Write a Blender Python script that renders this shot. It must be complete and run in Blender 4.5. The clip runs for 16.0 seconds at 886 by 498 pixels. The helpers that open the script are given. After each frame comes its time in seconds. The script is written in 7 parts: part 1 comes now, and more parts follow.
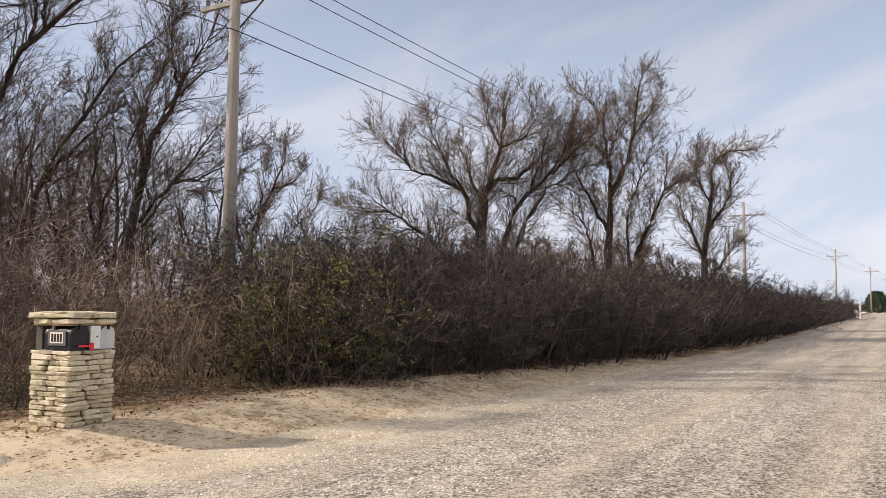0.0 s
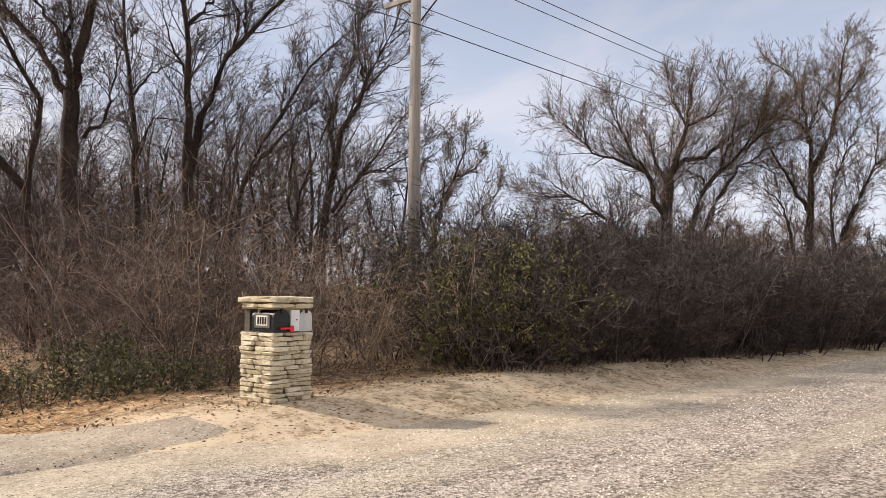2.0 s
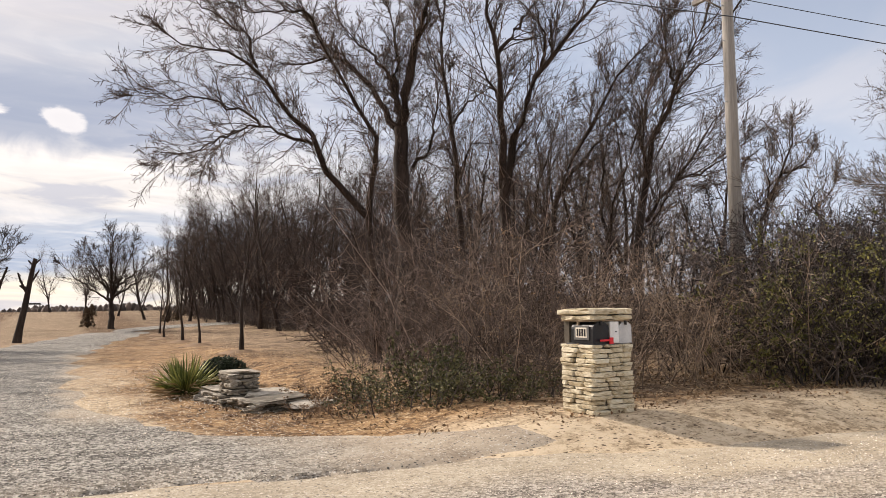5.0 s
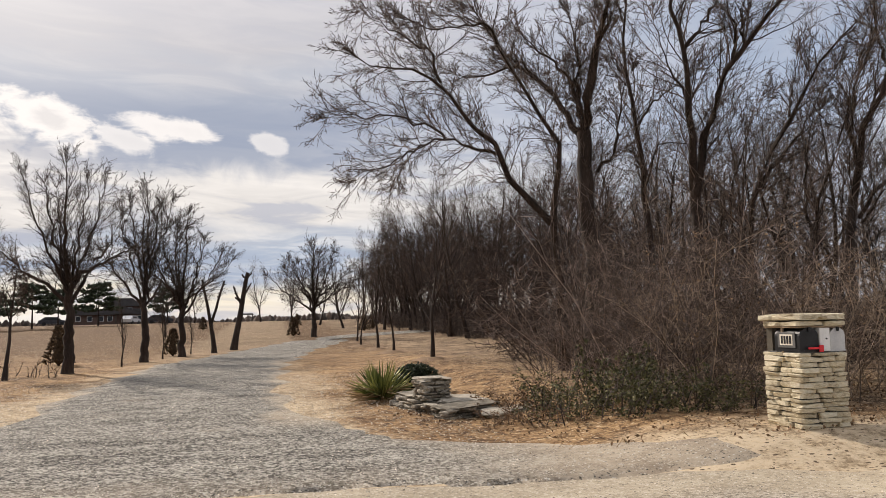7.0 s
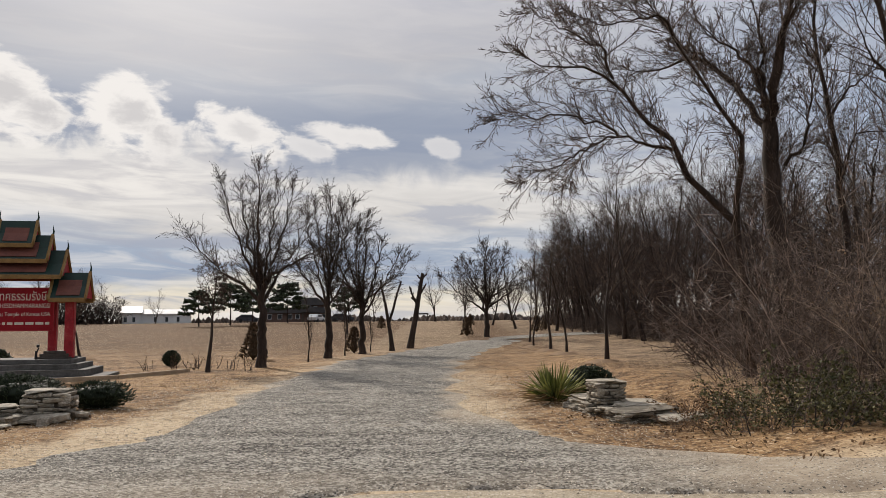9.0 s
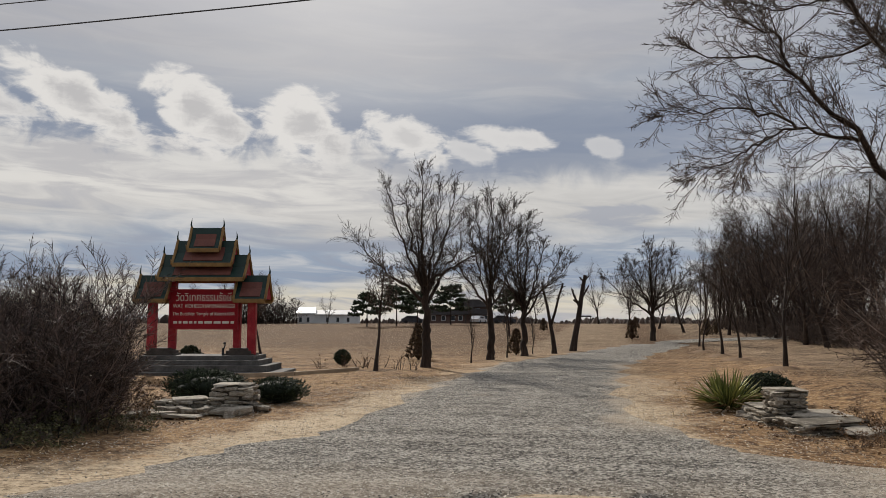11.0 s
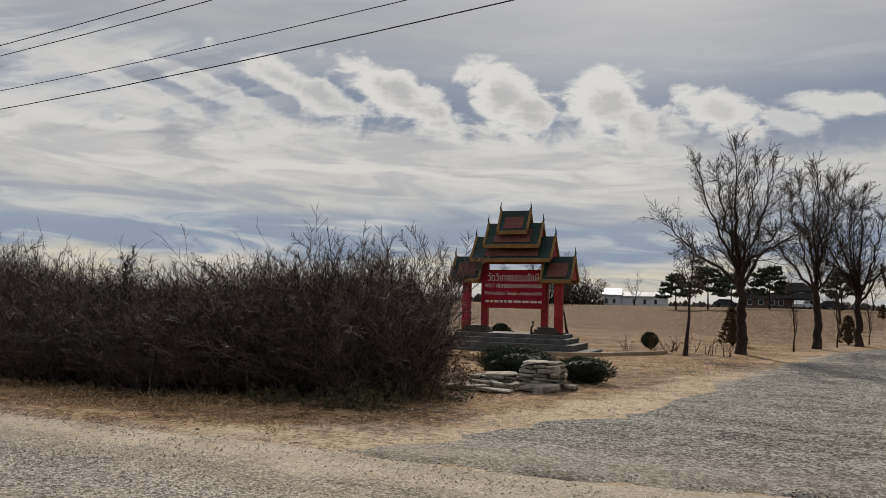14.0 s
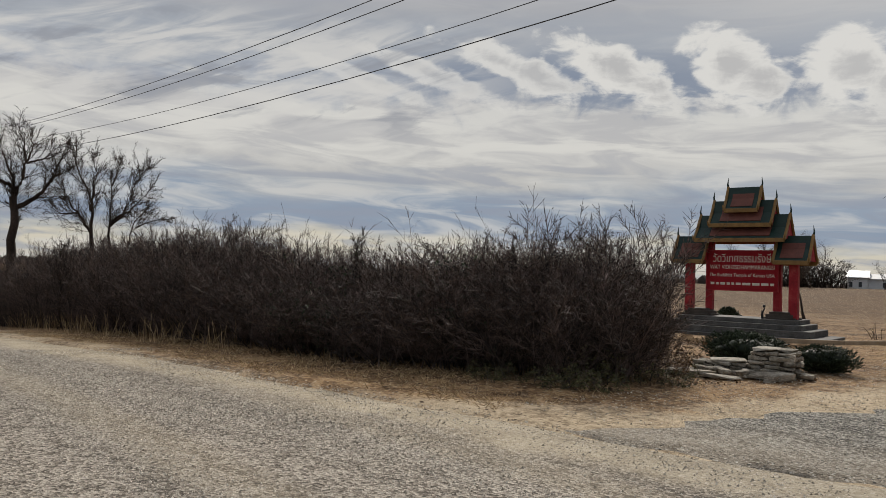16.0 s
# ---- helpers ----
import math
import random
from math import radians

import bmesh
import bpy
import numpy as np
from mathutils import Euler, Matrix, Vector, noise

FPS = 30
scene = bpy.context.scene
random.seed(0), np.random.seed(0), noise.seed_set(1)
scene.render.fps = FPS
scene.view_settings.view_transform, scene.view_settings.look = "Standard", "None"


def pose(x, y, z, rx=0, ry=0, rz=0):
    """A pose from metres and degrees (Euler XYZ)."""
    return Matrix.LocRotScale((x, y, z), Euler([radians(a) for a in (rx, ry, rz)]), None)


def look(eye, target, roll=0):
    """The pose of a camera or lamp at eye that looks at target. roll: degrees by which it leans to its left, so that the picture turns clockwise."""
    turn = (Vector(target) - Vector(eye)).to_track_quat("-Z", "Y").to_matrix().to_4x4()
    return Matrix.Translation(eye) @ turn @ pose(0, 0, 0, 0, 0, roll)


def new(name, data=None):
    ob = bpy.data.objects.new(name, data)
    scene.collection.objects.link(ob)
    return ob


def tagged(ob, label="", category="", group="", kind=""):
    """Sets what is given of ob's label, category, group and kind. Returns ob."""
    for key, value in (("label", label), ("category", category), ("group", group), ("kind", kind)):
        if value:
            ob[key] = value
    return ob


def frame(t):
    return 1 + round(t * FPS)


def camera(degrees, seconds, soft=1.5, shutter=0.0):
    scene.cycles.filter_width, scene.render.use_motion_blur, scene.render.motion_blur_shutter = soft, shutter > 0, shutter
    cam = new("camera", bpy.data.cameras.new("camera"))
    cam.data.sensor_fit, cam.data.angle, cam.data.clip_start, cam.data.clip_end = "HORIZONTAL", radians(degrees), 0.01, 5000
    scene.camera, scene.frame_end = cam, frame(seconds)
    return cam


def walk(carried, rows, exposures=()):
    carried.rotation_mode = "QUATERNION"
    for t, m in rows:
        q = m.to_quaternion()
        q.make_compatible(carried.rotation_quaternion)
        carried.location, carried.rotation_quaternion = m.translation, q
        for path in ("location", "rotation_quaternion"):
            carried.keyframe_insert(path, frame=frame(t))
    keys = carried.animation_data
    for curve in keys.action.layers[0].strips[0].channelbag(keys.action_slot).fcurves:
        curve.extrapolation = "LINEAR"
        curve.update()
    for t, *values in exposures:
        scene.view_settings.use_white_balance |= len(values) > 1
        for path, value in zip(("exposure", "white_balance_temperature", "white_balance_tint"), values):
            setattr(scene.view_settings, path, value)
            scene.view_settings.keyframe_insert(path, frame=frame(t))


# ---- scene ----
cam = camera(58.36, 16.0, soft=0.7)
EYE = 1.6
# seconds, yaw, pitch and roll of a camera that turns where it stands
ROWS = [
    (0.0, -60.92, 4.50, 0.34),
    (0.5, -58.06, 4.17, 0.46),
    (1.0, -54.99, 3.87, 0.61),
    (1.5, -51.59, 3.60, 0.61),
    (2.0, -47.89, 3.37, 0.47),
    (2.5, -43.97, 3.21, 0.14),
    (3.0, -40.11, 3.21, -0.22),
    (3.5, -36.31, 3.35, -0.47),
    (4.0, -32.60, 3.58, -0.52),
    (4.5, -28.94, 3.91, -0.62),
    (5.0, -25.37, 4.28, -0.79),
    (7.5, -8.91, 5.09, -1.13),
    (8.0, -5.92, 5.10, -0.91),
    (8.5, -2.88, 5.19, -0.72),
    (9.0, 0.41, 5.30, -0.53),
    (11.5, 15.24, 5.51, 0.19),
    (12.0, 18.78, 5.48, 0.37),
    (12.5, 22.54, 5.31, 0.66),
    (13.0, 26.40, 4.99, 0.98),
    (13.5, 30.23, 4.46, 1.28),
    (14.0, 33.91, 3.86, 1.35),
    (14.5, 37.61, 3.27, 1.49),
    (15.0, 41.40, 2.77, 1.62),
    (15.5, 45.38, 2.38, 1.74),
    (16.0, 49.46, 2.00, 1.91),
]
EXPOSURES = [(0.0, 0.96, 6600, 16), (3.5, 1.1, 6750, 17), (5.0, 0.95, 6750, 16), (7.5, 0.62, 6650, 14), (9.0, 0.43, 6550, 13), (12.5, 0.06, 6450, 11), (16.0, 0.06, 6450, 10)]
walk(cam, [(t, pose(0, 0, EYE) @ pose(0, 0, 0, 0, 0, yaw) @ pose(0, 0, 0, 90 + pitch, 0, 0) @ pose(0, 0, 0, 0, 0, roll)) for t, yaw, pitch, roll in ROWS], EXPOSURES)

# ------------------------------------------------------------------ sky and sun
SUN_AZ, SUN_EL = 31.0, 32.0            # degrees left of +y, degrees up
SKY, CLOUD, SUN = 0.055, 0.66, 2.95


def node(tree, kind, **values):
    n = tree.nodes.new(kind)
    for key, value in values.items():
        if key in n.inputs:
            n.inputs[key].default_value = value
    return n


def math_node(tree, op, a, b=None, c=None, clamp=False):
    n = tree.nodes.new("ShaderNodeMath")
    n.operation, n.use_clamp = op, clamp
    for i, v in enumerate((a, b, c)):
        if v is None:
            continue
        if isinstance(v, (int, float)):
            n.inputs[i].default_value = v
        else:
            tree.links.new(v, n.inputs[i])
    return n.outputs[0]


def smooth(tree, v, lo, hi, to_lo=0.0, to_hi=1.0):
    n = tree.nodes.new("ShaderNodeMapRange")
    n.interpolation_type = "SMOOTHSTEP"
    tree.links.new(v, n.inputs["Value"])
    for key, value in (("From Min", lo), ("From Max", hi), ("To Min", to_lo), ("To Max", to_hi)):
        n.inputs[key].default_value = value
    return n.outputs["Result"]


def ramp(tree, v, stops, ease=False):
    n = tree.nodes.new("ShaderNodeValToRGB")
    n.color_ramp.interpolation = "EASE" if ease else "LINEAR"
    while len(n.color_ramp.elements) < len(stops):
        n.color_ramp.elements.new(0.5)
    for e, (p, c) in zip(n.color_ramp.elements, stops):
        e.position, e.color = p, (*c, 1.0)
    tree.links.new(v, n.inputs["Fac"])
    return n.outputs["Color"]


def mix(tree, fac, a, b, blend="MIX"):
    n = tree.nodes.new("ShaderNodeMix")
    n.data_type, n.blend_type = "RGBA", blend
    if isinstance(fac, (int, float)):
        n.inputs[0].default_value = fac
    else:
        tree.links.new(fac, n.inputs[0])
    for i, v in ((6, a), (7, b)):
        if isinstance(v, tuple):
            n.inputs[i].default_value = (*v, 1.0)
        else:
            tree.links.new(v, n.inputs[i])
    return n.outputs[2]


def noise_at(tree, vector, scale, detail=4.0, rough=0.55, distort=0.0):
    n = node(tree, "ShaderNodeTexNoise", Scale=scale, Detail=detail, Roughness=rough, Distortion=distort)
    tree.links.new(vector, n.inputs["Vector"])
    return n.outputs["Fac"]


def combine(tree, x, y, z=0.0):
    n = tree.nodes.new("ShaderNodeCombineXYZ")
    for i, v in enumerate((x, y, z)):
        if isinstance(v, (int, float)):
            n.inputs[i].default_value = v
        else:
            tree.links.new(v, n.inputs[i])
    return n.outputs[0]


# billows of the breaking row: azimuth, elevation, half width, half height, slant, strength
BILLOWS = ((0.8, 12.8, 1.2, 0.7, 0.8, 0.6), (7.6, 13.5, 2.8, 0.9, 1.6, 0.85), (10.4, 12.6, 1.6, 0.9, 0.9, 0.7), (15.0, 13.6, 2.4, 1.8, 0.9, 0.95), (22.0, 14.5, 2.7, 2.6, 0.2, 1.0), (29.7, 15.0, 3.0, 2.6, 0.6, 1.0),
           (37.8, 15.2, 3.1, 2.4, 1.5, 1.0), (45.2, 15.2, 2.6, 2.2, 2.1, 0.9), (51.2, 14.6, 2.1, 1.9, 2.5, 0.75), (56.6, 14.2, 1.8, 1.7, 2.8, 0.6))


def make_sky():
    world = bpy.data.worlds.new("sky")
    scene.world = world
    world.use_nodes = True
    t = world.node_tree
    t.nodes.clear()
    sky = t.nodes.new("ShaderNodeTexSky")
    sky.sky_type, sky.sun_disc = "NISHITA", False
    sky.sun_elevation, sky.sun_rotation = radians(SUN_EL), radians(-SUN_AZ)
    sky.altitude, sky.air_density, sky.dust_density, sky.ozone_density = 380, 1.0, 1.6, 1.5
    way = t.nodes.new("ShaderNodeTexCoord").outputs["Generated"]
    sep = t.nodes.new("ShaderNodeSeparateXYZ")
    t.links.new(way, sep.inputs[0])
    x, y, z = sep.outputs
    az = math_node(t, "MULTIPLY", math_node(t, "ARCTAN2", math_node(t, "MULTIPLY", x, -1.0), y), 57.2958)
    el = math_node(t, "MULTIPLY", math_node(t, "ARCSINE", z), 57.2958)
    # wavering of the cloud edges, in degrees
    warp = math_node(t, "MULTIPLY", math_node(t, "SUBTRACT", noise_at(t, combine(t, math_node(t, "MULTIPLY", az, 0.05), math_node(t, "MULTIPLY", el, 0.3)), 1.6, 5.0, 0.55), 0.5), 7.0)
    e2 = math_node(t, "ADD", el, warp)
    # layered sheets of altostratus from the horizon upwards
    sheets = ramp(t, math_node(t, "DIVIDE", e2, 40.0, clamp=True), (
        (0.0, (0.78, 0.74, 0.68)), (0.045, (0.90, 0.83, 0.66)), (0.085, (0.37, 0.45, 0.57)), (0.125, (0.42, 0.50, 0.61)),
        (0.19, (0.72, 0.71, 0.68)), (0.27, (0.83, 0.82, 0.78)), (0.315, (0.62, 0.65, 0.70)), (0.40, (0.50, 0.54, 0.60)), (0.48, (0.56, 0.57, 0.60)), (0.62, (0.64, 0.65, 0.69)), (1.0, (0.70, 0.72, 0.78))))
    # fine streaks
    streak = noise_at(t, combine(t, math_node(t, "MULTIPLY", az, 0.05), math_node(t, "ADD", math_node(t, "MULTIPLY", el, 0.30), math_node(t, "MULTIPLY", az, -0.012))), 2.4, 7.0, 0.55, 0.9)
    sheets = mix(t, math_node(t, "MULTIPLY", smooth(t, streak, 0.46, 0.68), smooth(t, el, 18.0, 12.0, 0.12, 0.6)), sheets, (0.92, 0.90, 0.85))
    sheets = mix(t, math_node(t, "MULTIPLY", smooth(t, streak, 0.50, 0.35), smooth(t, el, 18.0, 12.0, 0.15, 0.62)), sheets, (0.42, 0.46, 0.55))
    # a row of breaking billows: upright ones to the east, drawn out into slanting streaks to the west
    curl = math_node(t, "SUBTRACT", noise_at(t, combine(t, math_node(t, "MULTIPLY", az, 0.8), el), 0.45, 7.0, 0.55, 0.6), 0.5)
    frill = math_node(t, "SUBTRACT", noise_at(t, combine(t, math_node(t, "MULTIPLY", az, 0.5), math_node(t, "MULTIPLY", el, 1.3), 7.0), 1.1, 6.0, 0.6, 0.4), 0.5)
    gap = math_node(t, "MULTIPLY", math_node(t, "MULTIPLY", smooth(t, math_node(t, "ADD", el, math_node(t, "MULTIPLY", curl, 3.0)), 9.6, 11.6), smooth(t, el, 17.2, 14.2)), smooth(t, az, -22.0, 2.0, 0.25, 1.0))
    gap = math_node(t, "MULTIPLY", gap, smooth(t, az, 60.0, 46.0, 0.0, 0.85))
    clouds = mix(t, gap, sheets, (0.30, 0.36, 0.47))
    low = math_node(t, "MULTIPLY", smooth(t, math_node(t, "ADD", el, math_node(t, "ADD", math_node(t, "MULTIPLY", curl, 6.0), math_node(t, "MULTIPLY", frill, 2.0))), 13.6, 11.4), smooth(t, math_node(t, "ADD", el, math_node(t, "MULTIPLY", curl, 2.0)), 6.0, 9.8, 0.0, 0.9))
    clouds = mix(t, math_node(t, "MULTIPLY", low, smooth(t, az, 8.0, 20.0)), clouds, mix(t, smooth(t, streak, 0.40, 0.62), (0.72, 0.71, 0.70), (0.96, 0.94, 0.88)))
    for a0, e0, half_w, half_h, slope, strength in BILLOWS:
        down = math_node(t, "SUBTRACT", el, e0)
        across_ = math_node(t, "SUBTRACT", math_node(t, "SUBTRACT", az, a0), math_node(t, "MULTIPLY", down, slope))
        dx, dz = math_node(t, "DIVIDE", across_, half_w), math_node(t, "DIVIDE", down, half_h)
        far = math_node(t, "SQRT", math_node(t, "ADD", math_node(t, "MULTIPLY", dx, dx), math_node(t, "MULTIPLY", dz, dz)))
        far = math_node(t, "ADD", far, math_node(t, "ADD", math_node(t, "MULTIPLY", curl, 1.7), math_node(t, "MULTIPLY", frill, 1.0)))
        # crisp on the sheltered lower side, frayed above
        bill = math_node(t, "MULTIPLY", smooth(t, math_node(t, "ADD", far, math_node(t, "MULTIPLY", dz, 0.18)), 1.22, 0.72), strength)
        core = math_node(t, "MULTIPLY", smooth(t, math_node(t, "ADD", math_node(t, "ADD", far, math_node(t, "MULTIPLY", dz, 0.45)), math_node(t, "MULTIPLY", dx, 0.25)), 0.62, 0.0), 0.62 * min(1.0, half_h / 2.3) ** 2)
        clouds = mix(t, bill, clouds, mix(t, core, (0.99, 0.97, 0.92), (0.50, 0.50, 0.515)))
    # ribs of cloud that hang between the billows and the bright sheet below
    ribs = noise_at(t, combine(t, math_node(t, "MULTIPLY", math_node(t, "ADD", az, math_node(t, "MULTIPLY", el, 2.4)), 0.10), math_node(t, "MULTIPLY", el, 0.16)), 2.2, 6.0, 0.55, 0.5)
    west_end = math_node(t, "MULTIPLY", smooth(t, az, 40.0, 54.0), math_node(t, "MULTIPLY", smooth(t, el, 8.5, 12.0), smooth(t, el, 19.0, 16.0)))
    clouds = mix(t, math_node(t, "MULTIPLY", west_end, smooth(t, ribs, 0.44, 0.62, 0.0, 0.8)), clouds, (0.90, 0.88, 0.84))
    clouds = mix(t, math_node(t, "MULTIPLY", west_end, smooth(t, ribs, 0.46, 0.34, 0.0, 0.7)), clouds, (0.40, 0.42, 0.47))
    # the veil glows round the hidden sun
    a, b = radians(SUN_AZ - 11), radians(SUN_EL - 3)
    dot = t.nodes.new("ShaderNodeVectorMath")
    dot.operation = "DOT_PRODUCT"
    t.links.new(way, dot.inputs[0])
    dot.inputs[1].default_value = (-math.sin(a) * math.cos(b), math.cos(a) * math.cos(b), math.sin(b))
    glow = math_node(t, "POWER", math_node(t, "MAXIMUM", dot.outputs["Value"], 0.0), 52.0)
    clouds = mix(t, math_node(t, "MULTIPLY", glow, 0.7), clouds, (1.02, 1.0, 0.96))
    cover = math_node(t, "MULTIPLY", smooth(t, math_node(t, "ADD", az, math_node(t, "MULTIPLY", warp, 3.0)), -75.0, 6.0, 0.22, 1.0), smooth(t, az, 150.0, 95.0, 0.2, 1.0))
    haze = smooth(t, el, 34.0, 2.0, 0.25, 0.85)
    cover = math_node(t, "MAXIMUM", math_node(t, "MAXIMUM", cover, haze), smooth(t, el, 20.0, 34.0))
    veil = mix(t, math_node(t, "MAXIMUM", smooth(t, az, -40.0, -5.0), smooth(t, el, 20.0, 34.0)), mix(t, smooth(t, noise_at(t, combine(t, math_node(t, "MULTIPLY", math_node(t, "ADD", az, math_node(t, "MULTIPLY", el, 1.3)), 0.035), math_node(t, "MULTIPLY", el, 0.06)), 2.0, 6.0, 0.55, 0.5), 0.40, 0.68), (0.525, 0.605, 0.72), (0.68, 0.712, 0.767)), clouds)
    bg_sky = node(t, "ShaderNodeBackground", Strength=SKY)
    t.links.new(sky.outputs[0], bg_sky.inputs["Color"])
    bg_cloud = node(t, "ShaderNodeBackground", Strength=CLOUD)
    t.links.new(veil, bg_cloud.inputs["Color"])
    both = t.nodes.new("ShaderNodeMixShader")
    t.links.new(cover, both.inputs[0])
    t.links.new(bg_sky.outputs[0], both.inputs[1])
    t.links.new(bg_cloud.outputs[0], both.inputs[2])
    out = t.nodes.new("ShaderNodeOutputWorld")
    t.links.new(both.outputs[0], out.inputs["Surface"])


make_sky()
sun = new("sun", bpy.data.lights.new("sun", "SUN"))
sun.data.energy, sun.data.angle, sun.data.color = SUN, radians(1.2), (1.0, 0.93, 0.82)
a, b = radians(SUN_AZ), radians(SUN_EL)
sun.matrix_world = look((-60 * math.sin(a) * math.cos(b), 60 * math.cos(a) * math.cos(b), 60 * math.sin(b)), (0, 0, 0))


# ------------------------------------------------------------------ materials
def material(name, colours, scale=3.0, fine=30.0, rough=0.85, bump=0.2, bump_scale=None, metal=0.0, vary=0.0, stretch=(1, 1, 1), contrast=(0.35, 0.65), specular=0.3):
    """A worn surface: colours blended by broad and fine noise in metres, with fine relief."""
    m = bpy.data.materials.new(name)
    m.use_nodes = True
    t = m.node_tree
    bsdf = t.nodes["Principled BSDF"]
    place = t.nodes.new("ShaderNodeTexCoord").outputs["Object"]
    scaled = t.nodes.new("ShaderNodeMapping")
    scaled.inputs["Scale"].default_value = stretch
    t.links.new(place, scaled.inputs[0])
    place = scaled.outputs[0]
    broad, grain = noise_at(t, place, scale, 5.0, 0.6, 0.2), noise_at(t, place, fine, 5.0, 0.65)
    both = math_node(t, "ADD", math_node(t, "MULTIPLY", broad, 0.6), math_node(t, "MULTIPLY", grain, 0.4))
    if vary:
        info = t.nodes.new("ShaderNodeObjectInfo")
        both = math_node(t, "ADD", both, math_node(t, "MULTIPLY", math_node(t, "SUBTRACT", info.outputs["Random"], 0.5), vary))
    n = len(colours)
    lo, hi = contrast
    col = ramp(t, both, [(lo + (hi - lo) * i / max(1, n - 1), c) for i, c in enumerate(colours)])
    t.links.new(col, bsdf.inputs["Base Color"])
    bsdf.inputs["Roughness"].default_value = rough
    bsdf.inputs["Metallic"].default_value = metal
    bsdf.inputs["Specular IOR Level"].default_value = specular
    if bump:
        b = node(t, "ShaderNodeBump", Strength=bump, Distance=0.02)
        t.links.new(noise_at(t, place, bump_scale or fine, 6.0, 0.7), b.inputs["Height"])
        t.links.new(b.outputs[0], bsdf.inputs["Normal"])
    return m


def twig_material(name, dark, light, rough=0.8):
    m = bpy.data.materials.new(name)
    m.use_nodes = True
    t = m.node_tree
    geo = t.nodes.new("ShaderNodeNewGeometry")
    place = t.nodes.new("ShaderNodeTexCoord").outputs["Object"]
    v = math_node(t, "ADD", math_node(t, "MULTIPLY", geo.outputs["Random Per Island"], 0.65), math_node(t, "MULTIPLY", noise_at(t, place, 1.7, 4.0), 0.35))
    bsdf = t.nodes["Principled BSDF"]
    # wide tone spread per piece; the palest are coloured like sunlit highlights
    t.links.new(ramp(t, v, ((0.12, tuple(0.7 * c for c in dark)), (0.50, tuple(0.6 * a + 0.4 * b for a, b in zip(dark, light))), (0.85, tuple(1.35 * c for c in light)))), bsdf.inputs["Base Color"])
    bsdf.inputs["Roughness"].default_value = rough
    bsdf.inputs["Specular IOR Level"].default_value = 0.25
    return m


def gravel_material(name, stone, dirt, mask, lumps=26.0, relief=0.6, ruts_xy=(0.12, 1.6), blend=None):
    """Loose gravel over packed dirt; mask(tree, x, y, wobble) gives the share of bare dirt."""
    m = bpy.data.materials.new(name)
    m.use_nodes = True
    t = m.node_tree
    bsdf = t.nodes["Principled BSDF"]
    place = t.nodes.new("ShaderNodeTexCoord").outputs["Object"]
    sep = t.nodes.new("ShaderNodeSeparateXYZ")
    t.links.new(place, sep.inputs[0])
    wobble = math_node(t, "SUBTRACT", noise_at(t, place, 0.55, 6.0, 0.65, 0.3), 0.5)
    fine = noise_at(t, place, 11.0, 8.0, 0.8)
    cells = node(t, "ShaderNodeTexVoronoi", Scale=lumps, Randomness=1.0)
    t.links.new(place, cells.inputs["Vector"])
    cells2 = node(t, "ShaderNodeTexVoronoi", Scale=lumps * 2.3, Randomness=1.0)
    t.links.new(place, cells2.inputs["Vector"])
    tone = t.nodes.new("ShaderNodeSeparateColor")
    t.links.new(cells.outputs["Color"], tone.inputs[0])
    ruts = noise_at(t, combine(t, math_node(t, "MULTIPLY", sep.outputs[0], ruts_xy[0]), math_node(t, "MULTIPLY", sep.outputs[1], ruts_xy[1])), 1.0, 6.0, 0.65, 0.4)
    mottle = noise_at(t, place, 2.6, 7.0, 0.75, 0.5)
    pebble = math_node(t, "ADD", math_node(t, "ADD", math_node(t, "MULTIPLY", tone.outputs[0], 0.22), math_node(t, "MULTIPLY", fine, 0.26)), math_node(t, "ADD", math_node(t, "MULTIPLY", ruts, 0.26), math_node(t, "MULTIPLY", mottle, 0.26)))
    c_stone = ramp(t, pebble, ((0.40, stone[0]), (0.50, stone[1]), (0.60, stone[2])))
    c_dirt = ramp(t, math_node(t, "ADD", math_node(t, "MULTIPLY", noise_at(t, place, 1.1, 5.0, 0.6), 0.5), math_node(t, "MULTIPLY", fine, 0.5)), ((0.40, dirt[0]), (0.5, dirt[1]), (0.60, dirt[2])))
    share = mask(t, sep.outputs[0], sep.outputs[1], wobble)
    colour = mix(t, share, c_stone, c_dirt)
    if blend:
        colour = mix(t, blend[0](t, sep.outputs[0], sep.outputs[1], wobble), colour, ramp(t, pebble, ((0.37, blend[1][0]), (0.50, blend[1][1]), (0.64, blend[1][2]))))
    colour = specks(t, place, colour, 26.0, dirt[0] if relief < 0.5 else stone[0], stone[2])
    colour = specks(t, place, colour, 47.0, stone[0], stone[2])
    t.links.new(colour, bsdf.inputs["Base Color"])
    bsdf.inputs["Roughness"].default_value = 0.95
    bsdf.inputs["Specular IOR Level"].default_value = 0.15
    h = math_node(t, "ADD", math_node(t, "MULTIPLY", math_node(t, "ADD", cells.outputs["Distance"], math_node(t, "MULTIPLY", cells2.outputs["Distance"], 0.5)), math_node(t, "SUBTRACT", 1.15, share)), math_node(t, "MULTIPLY", fine, 0.5))
    b = node(t, "ShaderNodeBump", Strength=relief, Distance=0.03)
    t.links.new(h, b.inputs["Height"])
    t.links.new(b.outputs[0], bsdf.inputs["Normal"])
    return m


